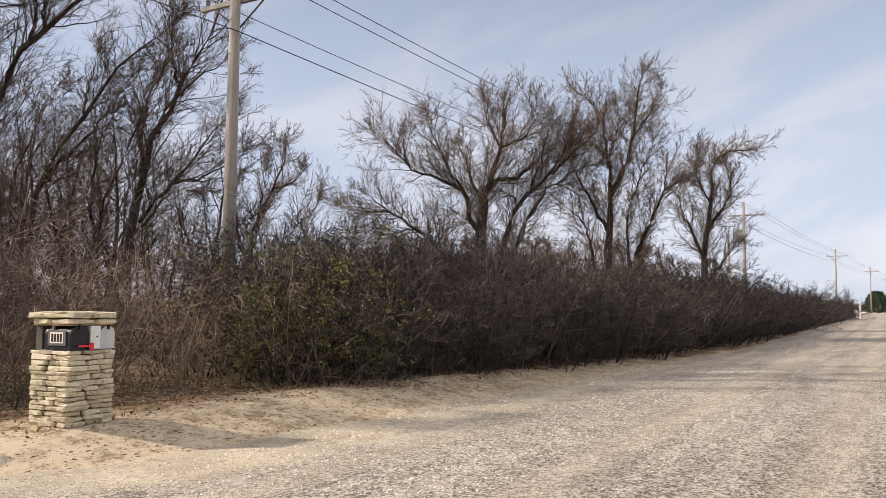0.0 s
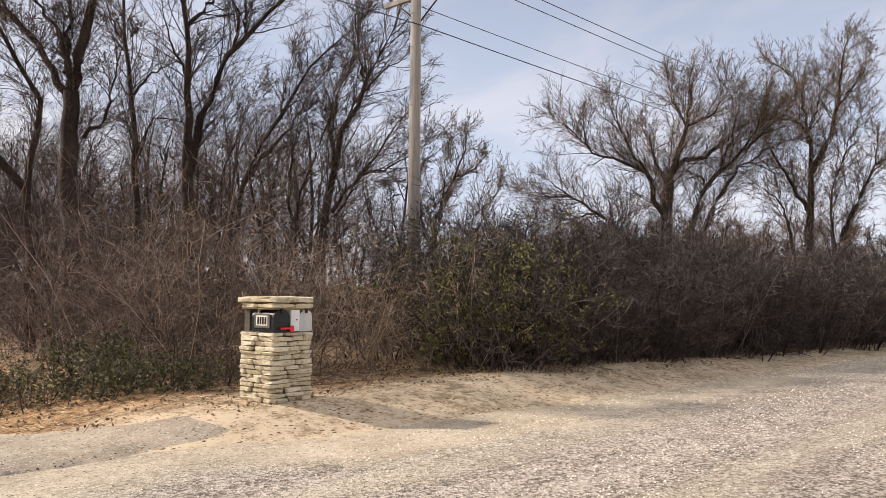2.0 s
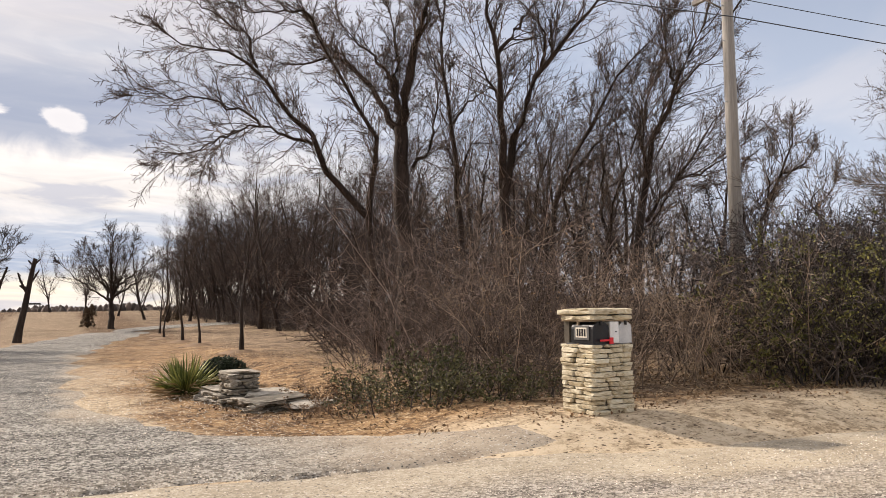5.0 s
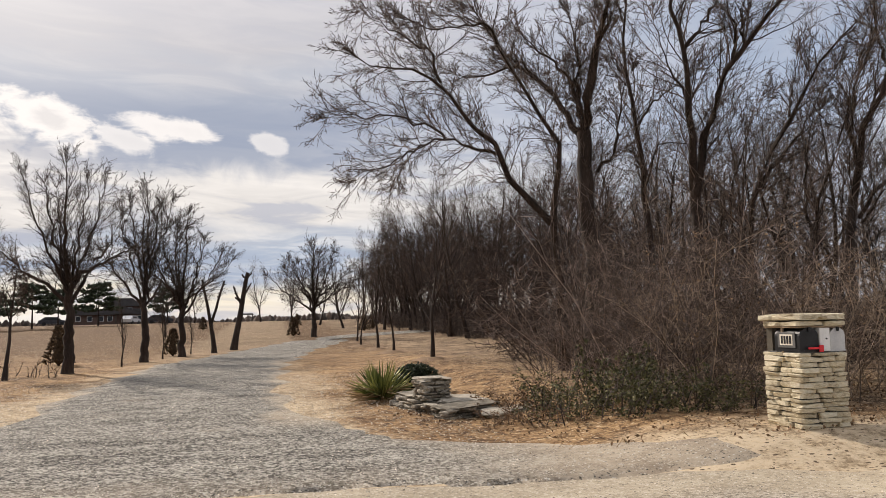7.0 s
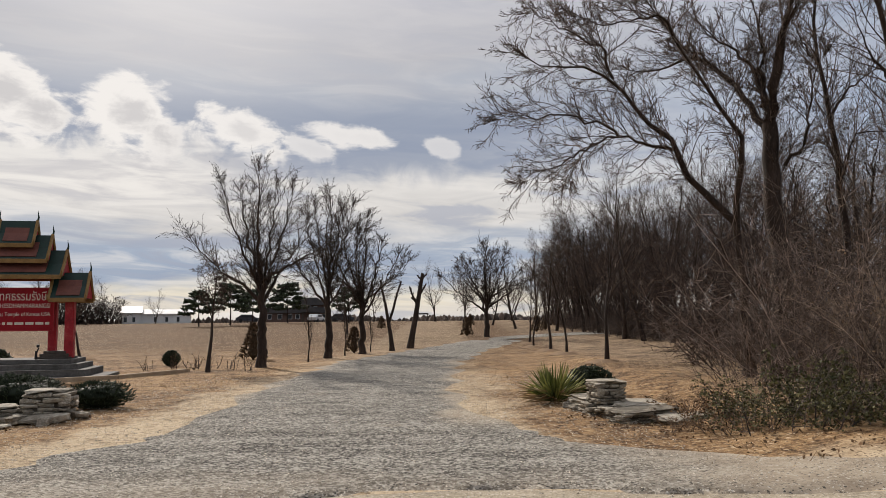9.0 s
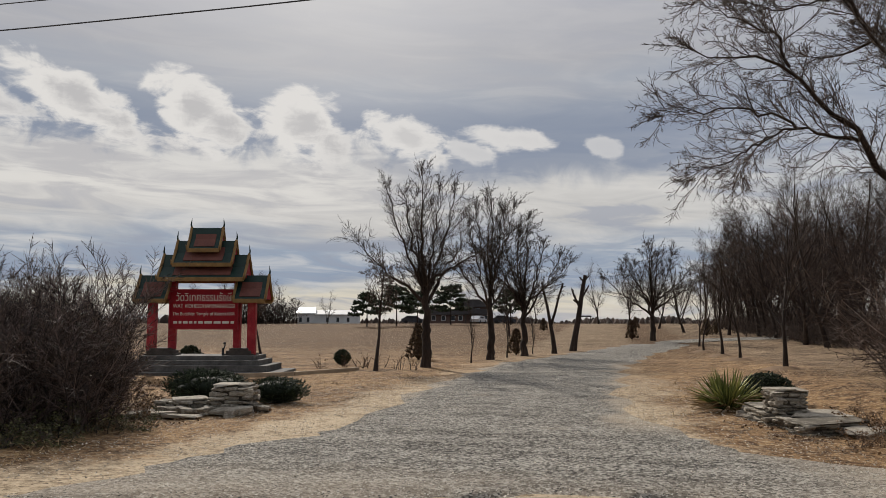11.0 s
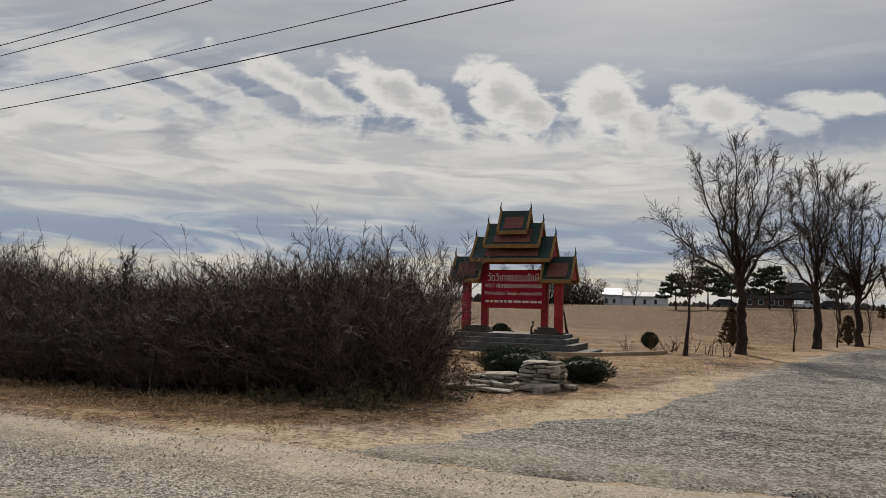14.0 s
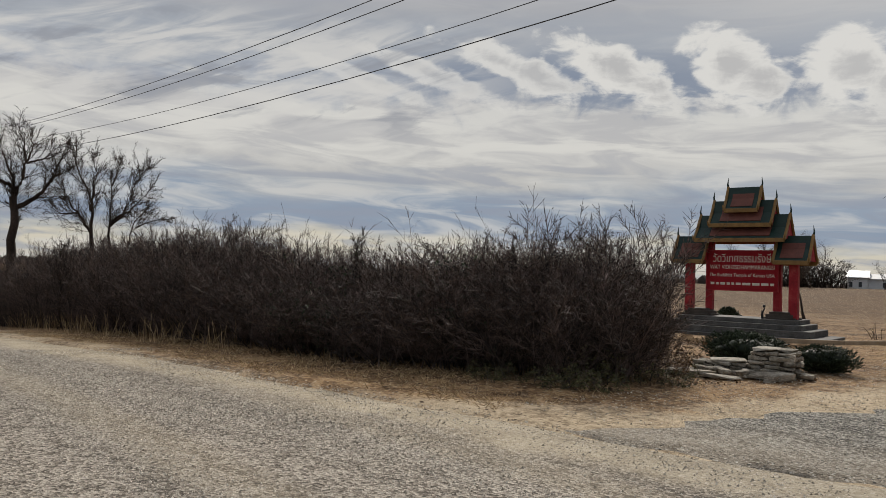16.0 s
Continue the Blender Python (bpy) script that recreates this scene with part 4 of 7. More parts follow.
hedge_run(6.6, 12, front_east, 1.15, 2, warm, "bare light brown hedge bush beside the gravel road", HEDGE, 0.98)
hedge_run(12.1, 31, front_east, 1.05, 4, grey, "dense dark bare hedge bush beside the gravel road", HEDGE, 1.05)
hedge_run(31.5, 64, front_east, 1.9, 3, light, "bare grey-brown hedge bush beside the gravel road", HEDGE, 1.0, 1.15)
hedge_run(65, 128, front_east, 3.4, 2, light, "far bare hedge bush beside the gravel road", HEDGE, 0.8, 1.35)

# green honeysuckle and low leafy brambles at the hedge's end
vine = bush_meshes(50, 2.7, 0.8, 16, (7, 5), "twig_hedge", 1.0, "leaf_olive", 3800, 0.055)
bush((11.3, 9.35), vine, "hedge bush with olive-green winter leaves", HEDGE, 40, 1.0, 1.1)
bush((11.9, 8.95), vine, "hedge bush with olive-green winter leaves", HEDGE, 160, 0.95, 1.0)
bramble = [bush_meshes(60 + i, 1.0, 0.8, 14, (6, 3), "twig_grey", 0.8, "leaf_green", 1150, 0.06, 0.07) for i in range(2)]
dead = [bush_meshes(64 + i, 0.75, 0.8, 12, (5, 3), "twig_tan", 0.8, "leaf_brown", 480, 0.06, 0.05) for i in range(2)]
for i, (x, y, s, t) in enumerate([(4.2, 11.2, 0.8, 0.7), (4.7, 10.7, 0.85, 0.9), (5.1, 11.1, 0.9, 1.1), (4.4, 11.9, 0.8, 0.8), (5.6, 10.6, 0.8, 0.9), (6.2, 10.3, 0.7, 0.8), (5.4, 11.6, 0.8, 1.0)]):
    bush((x, y), bramble[i % 2], "low bramble with dark green leaves on dry litter", "brambles", 70 * i, s, t, "bramble", "bramble")
for i, (x, y, s) in enumerate([(3.7, 11.8, 0.7), (4.0, 12.5, 0.8), (3.7, 13.2, 0.7), (3.9, 11.3, 0.55), (4.6, 13.0, 0.8), (3.2, 11.8, 0.45)]):
    bush((x, y), dead[i % 2], "low tangle of dead brown stems and leaves", "brambles", 50 * i, s, 0.8, "bramble", "bramble")
tall_grey = [bush_meshes(70 + i, 3.3, 1.35, 16, (8, 8), "twig_brown", 0.7) for i in range(2)]
for i, (x, y, s, t) in enumerate([(5.8, 12.0, 0.9, 0.95), (6.6, 11.6, 0.95, 1.0), (7.6, 12.2, 1.0, 1.0), (6.4, 13.2, 1.0, 1.1), (8.6, 12.6, 1.0, 0.85), (7.6, 14.2, 1.1, 1.1), (6.2, 16.6, 0.9, 0.9), (6.9, 17.6, 1.0, 1.0), (6.7, 18.8, 1.0, 1.0), (8.2, 18.0, 1.1, 1.1), (9.2, 14.2, 1.1, 0.95), (10.6, 13.6, 1.1, 0.85), (6.5, 15.2, 1.0, 1.05), (8.6, 16.2, 1.2, 1.0), (11.2, 15.6, 1.2, 0.85), (14.2, 14.6, 1.1, 0.85), (16.5, 13.6, 1.1, 0.8), (12.8, 17.4, 1.2, 0.9)]):
    bush((x, y), tall_grey[i % 2], "tall bare grey thicket behind the hedge", "thicket", 47 * i, s, t, "thicket_bush")

# ------------------------------------------------------------------ the hedge west of the drive
west = [bush_meshes(80 + i, 2.7, 1.2, 38, (12, 18), "twig_dark", 0.95, "leaf_dark", 700, 0.045, lift=0.10, spread=(18, 62), bend=0.12, lean=26) for i in range(4)]


def front_west(x):
    return float(np.interp(x, [-60, -26, -18, -13, -10, -8], [7.6, 7.6, 7.7, 8.0, 8.6, 9.6]))


x = -7.6
while x > -46:
    near_end = x > -14
    crest = float(np.interp(x, [-30, -22, -18, -16, -14, -12.5, -10.5, -9], [1.32, 1.18, 1.02, 0.90, 0.77, 0.77, 0.92, 0.95]))
    for row in range(4 if near_end else 3):
        y = front_west(x) + 1.2 + row * 1.1 + rng.uniform(-0.2, 0.2)
        if x > -0.637 * y - 1.0:
            continue
        bush((x + rng.uniform(-0.25, 0.25), y), rng.choice(west), "dense dark bare hedge bush beside the gravel road", "western hedge plants", rng.uniform(0, 360), rng.uniform(0.88, 1.02), crest * rng.uniform(0.88, 1.08) * (0.72 + 0.12 * row))
    x -= 1.05 if near_end else 1.3
canes = [bush_meshes(86 + i, 3.0, 0.9, 14, (7, 5), "twig_dark", 0.8, lift=0.12, spread=(14, 45), bend=0.10, lean=16) for i in range(3)]
for i in range(30):
    x = -9.3 - 0.95 * i + 0.3 * math.sin(5 * i)
    y = front_west(x) + 1.7 + 0.9 * (i % 3)
    bush((x, y), canes[i % 3], "upright bare canes rising out of the hedge", "western hedge plants", 67 * i, 1.0, float(np.interp(x, [-30, -16, -12, -9], [1.12, 0.86, 0.82, 0.96])) * (0.95 + 0.12 * math.sin(3.7 * i)), "hedge_canes")
leafy = [bush_meshes(90 + i, 2.1, 0.9, 14, (6, 4), "twig_dark", 1.0, "needle", 900, 0.05) for i in range(2)]
for i, (x, y, s, t) in enumerate([(-10.6, 9.9, 1.0, 1.0), (-12.4, 9.0, 1.0, 0.95), (-14.2, 8.7, 1.0, 0.9), (-10.2, 10.8, 0.8, 0.8)]):
    bush((x, y), leafy[i % 2], "dark evergreen bush inside the bare hedge", "western hedge plants", 80 * i, s, t)
for i, (x, y, s, t) in enumerate([(-8.3, 12.2, 0.8, 0.9), (-8.9, 13.2, 0.9, 1.0), (-9.6, 14.2, 0.9, 1.1), (-7.6, 11.3, 0.6, 0.6)]):
    bush((x, y), dead[i % 2], "low tangle of dead brown stems and leaves", "brambles", 50 * i, s, t, "bramble", "bramble")
for i, (x, y, s, t) in enumerate([(-7.6, 9.5, 0.7, 0.55), (-8.2, 9.2, 0.7, 0.5), (-9.0, 8.9, 0.6, 0.5), (-7.9, 10.6, 0.8, 0.7), (-7.3, 11.0, 0.6, 0.6)]):
    bush((x, y), bramble[i % 2], "low bramble with green leaves at the hedge foot", "brambles", 95 * i, s, t, "bramble", "bramble")

# ------------------------------------------------------------------ trees
# main limbs of the large trees: radius, then bends (across, up) in metres
ELM_LIMBS = [
    (0.29, [(0, 0), (0, 2.8), (-0.1, 4.5), (-0.1, 5.5), (-0.1, 6.2)]),
    (0.2, [(-0.1, 6.2), (0.1, 7.2), (0.3, 8.2), (0.7, 9.4), (1, 11), (0.9, 12.5)]),
    (0.14, [(-0.1, 5.7), (-0.5, 6.7), (-0.8, 7.3), (-1.6, 8.3), (-2.2, 8.5), (-2.9, 8.4), (-3.8, 8.6), (-4.7, 9.4)]),
    (0.1, [(-0.8, 7.3), (-1.4, 8.1), (-1.8, 8.5), (-2.3, 9), (-2.8, 10.1)]),
    (0.1, [(-0.2, 6.7), (-0.5, 7.9), (-1, 8.4), (-1.6, 9), (-2.1, 10)]),
    (0.12, [(-0.2, 6.6), (-0.2, 7.9), (-0.3, 9.1), (-0.6, 10.6)]),
    (0.17, [(-0.8, 0.1), (-0.8, 2.3), (-0.9, 3.6), (-0.7, 4.5), (-0.7, 5.4), (-1.1, 6.1), (-1.5, 6.8), (-1.9, 7.5), (-2.3, 8.1), (-3, 9.2), (-3.4, 10.1)]),
    (0.12, [(-0.9, 3.6), (-1.5, 4.3), (-1.9, 4.8), (-2.2, 5.4), (-2.7, 5.9), (-3.2, 6.7), (-3.8, 7), (-4.7, 7.1), (-5.5, 7.6), (-6.3, 8)]),
    (0.06, [(-2.1, 5.2), (-2.8, 5.4), (-3.3, 5.6), (-3.8, 5.5), (-4.2, 5.1), (-4.6, 4.6), (-4.7, 4.2)]),
    (0.045, [(-3.3, 5.6), (-3.7, 5.9), (-4.7, 6.1), (-5.7, 6.1), (-6.5, 5.9)]),
    (0.04, [(-3.8, 5.5), (-4.4, 5.3), (-5.3, 5), (-6.1, 4.7)]),
    (0.05, [(-3.2, 6.7), (-3.5, 7.5), (-4.2, 8), (-5, 8.5), (-5.8, 8.9)]),
    (0.05, [(-1.9, 7.5), (-2.2, 7.9), (-3.2, 7.8), (-4.2, 8.1)]),
    (0.06, [(0.3, 8.2), (0.6, 8.8), (0.5, 9.7), (0.3, 10.8)]),
    (0.07, [(0.2, 5.1), (0.7, 5.8), (0.9, 7), (1.5, 8.3)]),
]
FORK_LIMBS = [
    (0.24, [(-0.1, -0.2), (0, 3.2), (0, 4.6)]),
    (0.17, [(0, 4.6), (0, 6.6), (-0.1, 8.4), (-0.3, 9.4), (-0.3, 10.2), (-0.1, 11.8), (-0.4, 13.1)]),
    (0.18, [(0, 4.5), (0.1, 5.1), (0.4, 6.4), (1, 7.8), (1.6, 8.5), (2.2, 9.2), (2.8, 10), (3.3, 11.3), (3.5, 12.5)]),
    (0.08, [(-0.1, 8.4), (0.4, 9.1), (0.9, 9.9), (1.2, 11.3)]),
    (0.08, [(1, 7.8), (1.2, 8.8), (1, 9.6), (1.3, 10.9)]),
    (0.06, [(2.8, 10), (3.6, 10.4), (4.6, 10.7)]),
    (0.06, [(0, 6.9), (-0.4, 7.8), (-0.7, 8.7), (-1, 9.9)]),
    (0.06, [(1.4, 8.3), (1.4, 9.3), (1.9, 10.6)]),
]
LEANER_LIMBS = [
    (0.14, [(0, -0.2), (0, 3.4), (-0.1, 4.9), (-0.3, 6.6), (-0.5, 8.3), (-0.6, 9.6), (-0.4, 11.3), (-0.5, 12.7)]),
    (0.06, [(-0.3, 6.9), (0.3, 7.7), (1.1, 8.3), (1.6, 9.1)]),
    (0.05, [(-0.5, 8.3), (-0.9, 9.2), (-1.2, 10.1)]),
    (0.05, [(-0.1, 5.1), (0.4, 6.3), (1.3, 6.3), (2, 7.2)]),
]
SWEPT_LIMBS = [
    (0.13, [(-0.1, -0.3), (0, 3.6), (0.3, 5), (0.7, 5.9), (1.2, 6.9), (1.8, 8), (2.4, 8.8), (3.1, 9.5), (3.9, 10.4)]),
    (0.09, [(0.1, 4.7), (0.9, 5.7), (1.5, 6.5), (1.9, 7.4), (2.4, 8.1), (2.7, 9.2)]),
    (0.11, [(-0.5, -0.3), (-0.5, 3.5), (-0.5, 5), (-0.1, 6.2), (0.3, 7.3), (0.8, 8.5), (1.1, 9.6)]),
    (0.1, [(1.5, -0.3), (1.6, 3.3), (1.8, 4.8), (2.3, 6), (2.6, 7.1), (2.9, 8.1), (3.3, 9.4)]),
    (0.08, [(1.5, 3.3), (1.4, 4.7), (1.6, 6), (2, 7.3)]),
    (0.06, [(1.2, 6.9), (1.4, 8.1), (1.6, 9.2)]),
]
BROOM_LIMBS = [
    (0.17, [(-0.1, -0.2), (0, 3.3), (0.2, 4.7), (0.4, 5.6), (0.6, 6.6), (1, 7), (1.1, 7.8), (1.5, 8.6), (1.9, 9.4), (2.2, 10.2), (2.5, 11.2)]),
    (0.09, [(0.3, 5), (0.1, 6.1), (0.3, 7.1), (0.7, 8.1), (0.9, 9.3), (1.3, 10.3)]),
    (0.08, [(0.6, 6.3), (1, 7.4), (1.9, 8.4), (2.7, 9.2), (3.3, 9.8)]),
    (0.08, [(0.2, 3.8), (1, 5), (1.7, 5.9), (2.3, 6.9), (3, 8), (3.3, 8.8)]),
    (0.06, [(1, 5), (2, 5.4), (2.9, 6.1), (3.4, 7)]),
    (0.05, [(0.3, 3.7), (1, 4.6), (1.8, 4.6)]),
    (0.06, [(1.1, 7.8), (0.9, 8.6), (0.8, 9.6), (0.9, 10.6)]),
]
TWIN_LIMBS = [
    (0.17, [(0, -0.2), (0.1, 3.7), (0.3, 5), (0.8, 6.1), (1.3, 7.2), (1.4, 8.1)]),
    (0.12, [(-0.1, 3.5), (-0.5, 5.1), (-0.6, 6), (-0.3, 7.1)]),
    (0.09, [(0.9, 6.3), (1.7, 6.7), (2.2, 7.4)]),
    (0.09, [(0.2, 4.4), (0.5, 5.9), (0.7, 7.5)]),
    (0.15, [(3.6, -0.2), (2.6, 4.3), (2, 5.1), (1.4, 5.7), (1.1, 5.4)]),
    (0.07, [(2, 5.1), (2.7, 5.8), (3.1, 6.5)]),
]
SPREADER_LIMBS = [
    (0.42, [(0, -0), (0, 3.8), (0.1, 5.9), (0.2, 7.6)]),
    (0.26, [(0.2, 7.6), (0.7, 8.9), (1.1, 10.4), (1.4, 12.3), (1.7, 14.1)]),
    (0.26, [(0.2, 7.1), (0.7, 8.6), (2, 8.9), (3, 9.8), (4.2, 10.7), (5.1, 11.3), (5.4, 12.2)]),
    (0.22, [(0.1, 5.6), (-0.5, 6.5), (-0.8, 7.7), (-1.7, 8.3), (-3.6, 9), (-3.9, 10.5), (-3.7, 12)]),
    (0.16, [(0.2, 7.4), (-0.4, 8.6), (-0.8, 9.9), (-1.5, 11.4)]),
    (0.22, [(-0.8, 2.9), (-2.3, 5), (-3.5, 5.9), (-4.8, 6.8), (-6.3, 8.1), (-6.9, 9)]),
    (0.1, [(1.1, 10.4), (2.4, 10.9), (3, 11.9), (3, 13.2)]),
    (0.08, [(-3.6, 9), (-4.8, 10.2), (-6, 11.1)]),
    (0.12, [(-0.8, 7.7), (-1.9, 9.6), (-2.6, 11.2), (-2.7, 12.6)]),
    (0.1, [(-4.8, 6.8), (-6.6, 7.0), (-8.2, 7.6)]),
    (0.09, [(-3.5, 5.9), (-5.2, 5.6), (-7.0, 5.8)]),
    (0.1, [(1.1, 10.4), (0.4, 12.0), (0.2, 13.6)]),
    (0.1, [(-2.3, 5), (-1.7, 5.9), (-0.2, 6.5)]),
]
BOWED_LIMBS = [
    (0.28, [(0, -0.1), (0, 4.2), (0.3, 6), (0.8, 7.2), (1.5, 8.1), (2.7, 9.1), (3.3, 10.3), (3.9, 12.1)]),
    (0.26, [(0.3, 3.9), (1.2, 6.3), (2.1, 7.8), (3, 8.7), (4.2, 8.1), (4.8, 7.2)]),
    (0.12, [(0.8, 7.2), (0.5, 7.9), (-0.8, 7.6)]),
    (0.14, [(1.5, 8.1), (2.0, 9.6), (2.4, 11.2), (3.0, 12.6)]),
    (0.12, [(2.7, 9.1), (3.8, 10.2), (4.9, 11.2), (5.4, 12.3)]),
    (0.1, [(3, 8.7), (4.2, 9.5), (5.5, 9.9)]),
]
PLUME_LIMBS = [
    (0.34, [(0, -0.1), (0, 3.7), (0.1, 6.2), (0.2, 8.5), (0.1, 10.4), (-1.2, 11.5), (-1.8, 11.2)]),
    (0.24, [(0.2, 8.2), (1, 9.8), (1.5, 11.7), (1.7, 13.6), (2.1, 15.2), (2.3, 16.5)]),
    (0.16, [(0, 6.2), (-0.9, 7.9), (-1.7, 9.2), (-2, 10.9), (-1.5, 12.8)]),
    (0.14, [(0.1, 9.8), (-0.1, 11.7), (-0.5, 13.4), (-1.5, 14.5), (-2.4, 13.5)]),
    (0.16, [(-0.6, 3.4), (-1.2, 6.3), (-2.1, 7.3), (-3.4, 7.9)]),
    (0.3, [(1.2, -0.1), (1.3, 3.7), (1.1, 6.2), (1.4, 8.1), (2.5, 9.4)]),
    (0.22, [(1.4, 4.3), (2.5, 6.8), (3.2, 8.4), (3.3, 9.7), (3.9, 10.9)]),
    (0.1, [(0.1, 10.4), (0.6, 12), (0.7, 14)]),
    (0.1, [(1.5, 11.7), (2.7, 13.2), (3.3, 14.8)]),
    (0.1, [(3.2, 8.4), (4.4, 9.2), (5.2, 10.0)]),
    (0.09, [(1.4, 8.1), (2.2, 10.2), (2.9, 12.0)]),
]
CROWNED_LIMBS = [
    (0.25, [(0, -0.1), (0, 4.60), (-0.05, 5.30), (-0.1, 5.90)]),
    (0.16, [(-0.05, 5.30), (-0.1, 6.50), (-0.34, 7.20), (-0.6, 8.05), (-1.15, 8.80)]),
    (0.15, [(-0.07, 5.80), (0.4, 7.50), (0.6, 8.40), (0.3, 9.50)]),
    (0.17, [(0.0, 5.30), (1.0, 6.05), (1.56, 6.90), (2.1, 7.30), (2.9, 7.50)]),
    (0.1, [(1.43, 6.70), (1.84, 7.80), (2.3, 8.80)]),
    (0.08, [(0.4, 7.50), (1.2, 7.84), (1.5, 8.70)]),
    (0.08, [(0.4, 7.50), (0.2, 8.50), (-0.3, 9.40)]),
    (0.12, [(-0.1, 6.30), (-1.0, 6.80), (-1.8, 7.40), (-2.4, 8.30)]),
    (0.06, [(0.8, 5.90), (1.5, 6.00), (2.2, 5.90)]),
]
SHEAF_LIMBS = [
    (0.16, [(-0.3, -0.1), (-0.38, 4.30), (-0.4, 5.30), (-0.68, 6.50), (-1.1, 7.40), (-1.15, 8.20)]),
    (0.10, [(-0.38, 4.30), (-0.7, 4.80), (-1.36, 5.70), (-1.8, 6.60), (-2.0, 7.60)]),
    (0.10, [(-0.4, 5.30), (-0.27, 6.80), (-0.4, 8.50)]),
    (0.18, [(0.4, -0.1), (0.48, 4.30), (0.48, 5.40), (0.5, 6.80), (0.1, 8.00), (-0.1, 8.60)]),
    (0.11, [(0.48, 4.80), (1.2, 5.70), (1.5, 6.80), (1.75, 8.00)]),
    (0.10, [(0.48, 4.70), (1.2, 5.40), (1.77, 5.95), (2.6, 7.10)]),
    (0.12, [(0.7, -0.1), (1.4, 4.30), (1.77, 5.20), (2.4, 5.80), (3.2, 6.00)]),
    (0.06, [(1.6, 4.60), (2.4, 5.00), (3.1, 5.10)]),
    (0.07, [(0.5, 6.80), (0.9, 8.10)]),
    (0.07, [(1.5, 6.80), (2.2, 7.70)]),
    (0.07, [(-1.0, 5.20), (-1.8, 5.20), (-2.3, 5.70)]),
]
WINDSWEPT_LIMBS = [
    (0.34, [(-0.1, -0.4), (0.1, 3.8), (0.4, 7.3), (0.8, 9.6), (0.8, 11.6), (1.5, 12.7), (3.3, 12.8)]),
    (0.2, [(0.2, 5), (-0.7, 7.3), (-1.4, 8.9), (-1.2, 11.3)]),
    (0.16, [(0.5, 3.8), (1.9, 5.7), (2.8, 6.5)]),
    (0.2, [(0.4, 7.3), (1.7, 9.2), (2, 10.7), (1.2, 13.1)]),
    (0.12, [(0.6, 9.2), (-0.3, 11.2), (0.1, 12.8)]),
]

# old elm that overhangs the lawn, and the forked trees of the thicket beside it
for name, place, limbs, label, look_of in (
        ("elm_tree", (7.9, 18.9), ELM_LIMBS, "large bare elm with dark forked trunk and spreading limbs", dict(reach=1.25, spacing=0.13, low=4.2, lift=0.02, twig="twig", twig_r=0.0054, drift=0.0, per=(8, 7), ratio=(0.54, 0.54))),
        ("thicket_tree", (11.2, 19.5), FORK_LIMBS, "tall bare tree with a forked dark trunk in the thicket", dict(reach=2.0, spacing=0.26, low=4.5, lift=0.06, twig_r=0.0058, drift=0.06, per=(8, 7), ratio=(0.54, 0.54))),
        ("thicket_tree", (10.6, 21.0), LEANER_LIMBS, "slender leaning bare tree in the thicket", dict(reach=1.9, spacing=0.26, low=4.0, lift=0.06, twig="twig", twig_r=0.0058, per=(8, 7), ratio=(0.54, 0.54))),
        ("thicket_tree", (13.2, 20.1), SWEPT_LIMBS, "bare tree with several stems swept aside in the thicket", dict(reach=1.8, spacing=0.24, low=3.2, lift=0.06, twig="twig", twig_r=0.006, drift=0.12, per=(8, 7), ratio=(0.54, 0.54))),
        ("thicket_tree", (14.6, 17.8), BROOM_LIMBS, "bare tree with broom-like twigs in the thicket", dict(reach=1.8, spacing=0.2, low=3.4, lift=0.06, twig="twig", twig_r=0.0058, drift=0.14, per=(8, 7), ratio=(0.54, 0.54))),
        ("thicket_tree", (23.4, 21.8), TWIN_LIMBS, "bare tree of two leaning stems behind the hedge", dict(reach=1.9, spacing=0.2, low=3.6, lift=0.07, twig="twig_tan", twig_r=0.0075, drift=0.05, per=(8, 7), ratio=(0.54, 0.54)))):
    tree(name, place, limbed_meshes(name, len(limbs) + int(place[0] * 10), limbs, **look_of), label, "thicket trees", facing(place))
slim = [grown_meshes("slim", 100 + i, 9.0, 0.13, [(0.3, 0, 9.6, 2.0, 3.6), (-0.7, 0.5, 7.2, 1.9, 2.6), (0.8, -0.4, 5.6, 1.7, 2.0)], (12, 90, 600, 2200), "twig_tan", 0.0065, extra=[(0.2, 0.1, 0, 70 * i + 150, 11, 8.0, 0.1)], lean=(70 * i, 5)) for i in range(3)]
for i, (x, y, s) in enumerate([(12.2, 23.5, 0.62), (14.6, 25.0, 0.66), (16.2, 22.6, 0.62), (17.8, 24.5, 0.68), (19.6, 23.0, 0.58), (18.4, 20.4, 0.52), (21.2, 24.0, 0.5), (20.8, 21.0, 0.42)]):
    tree("thicket_tree", (x, y), slim[i % 3], "slim bare tree among the thicket", "thicket trees", 63 * i, s)

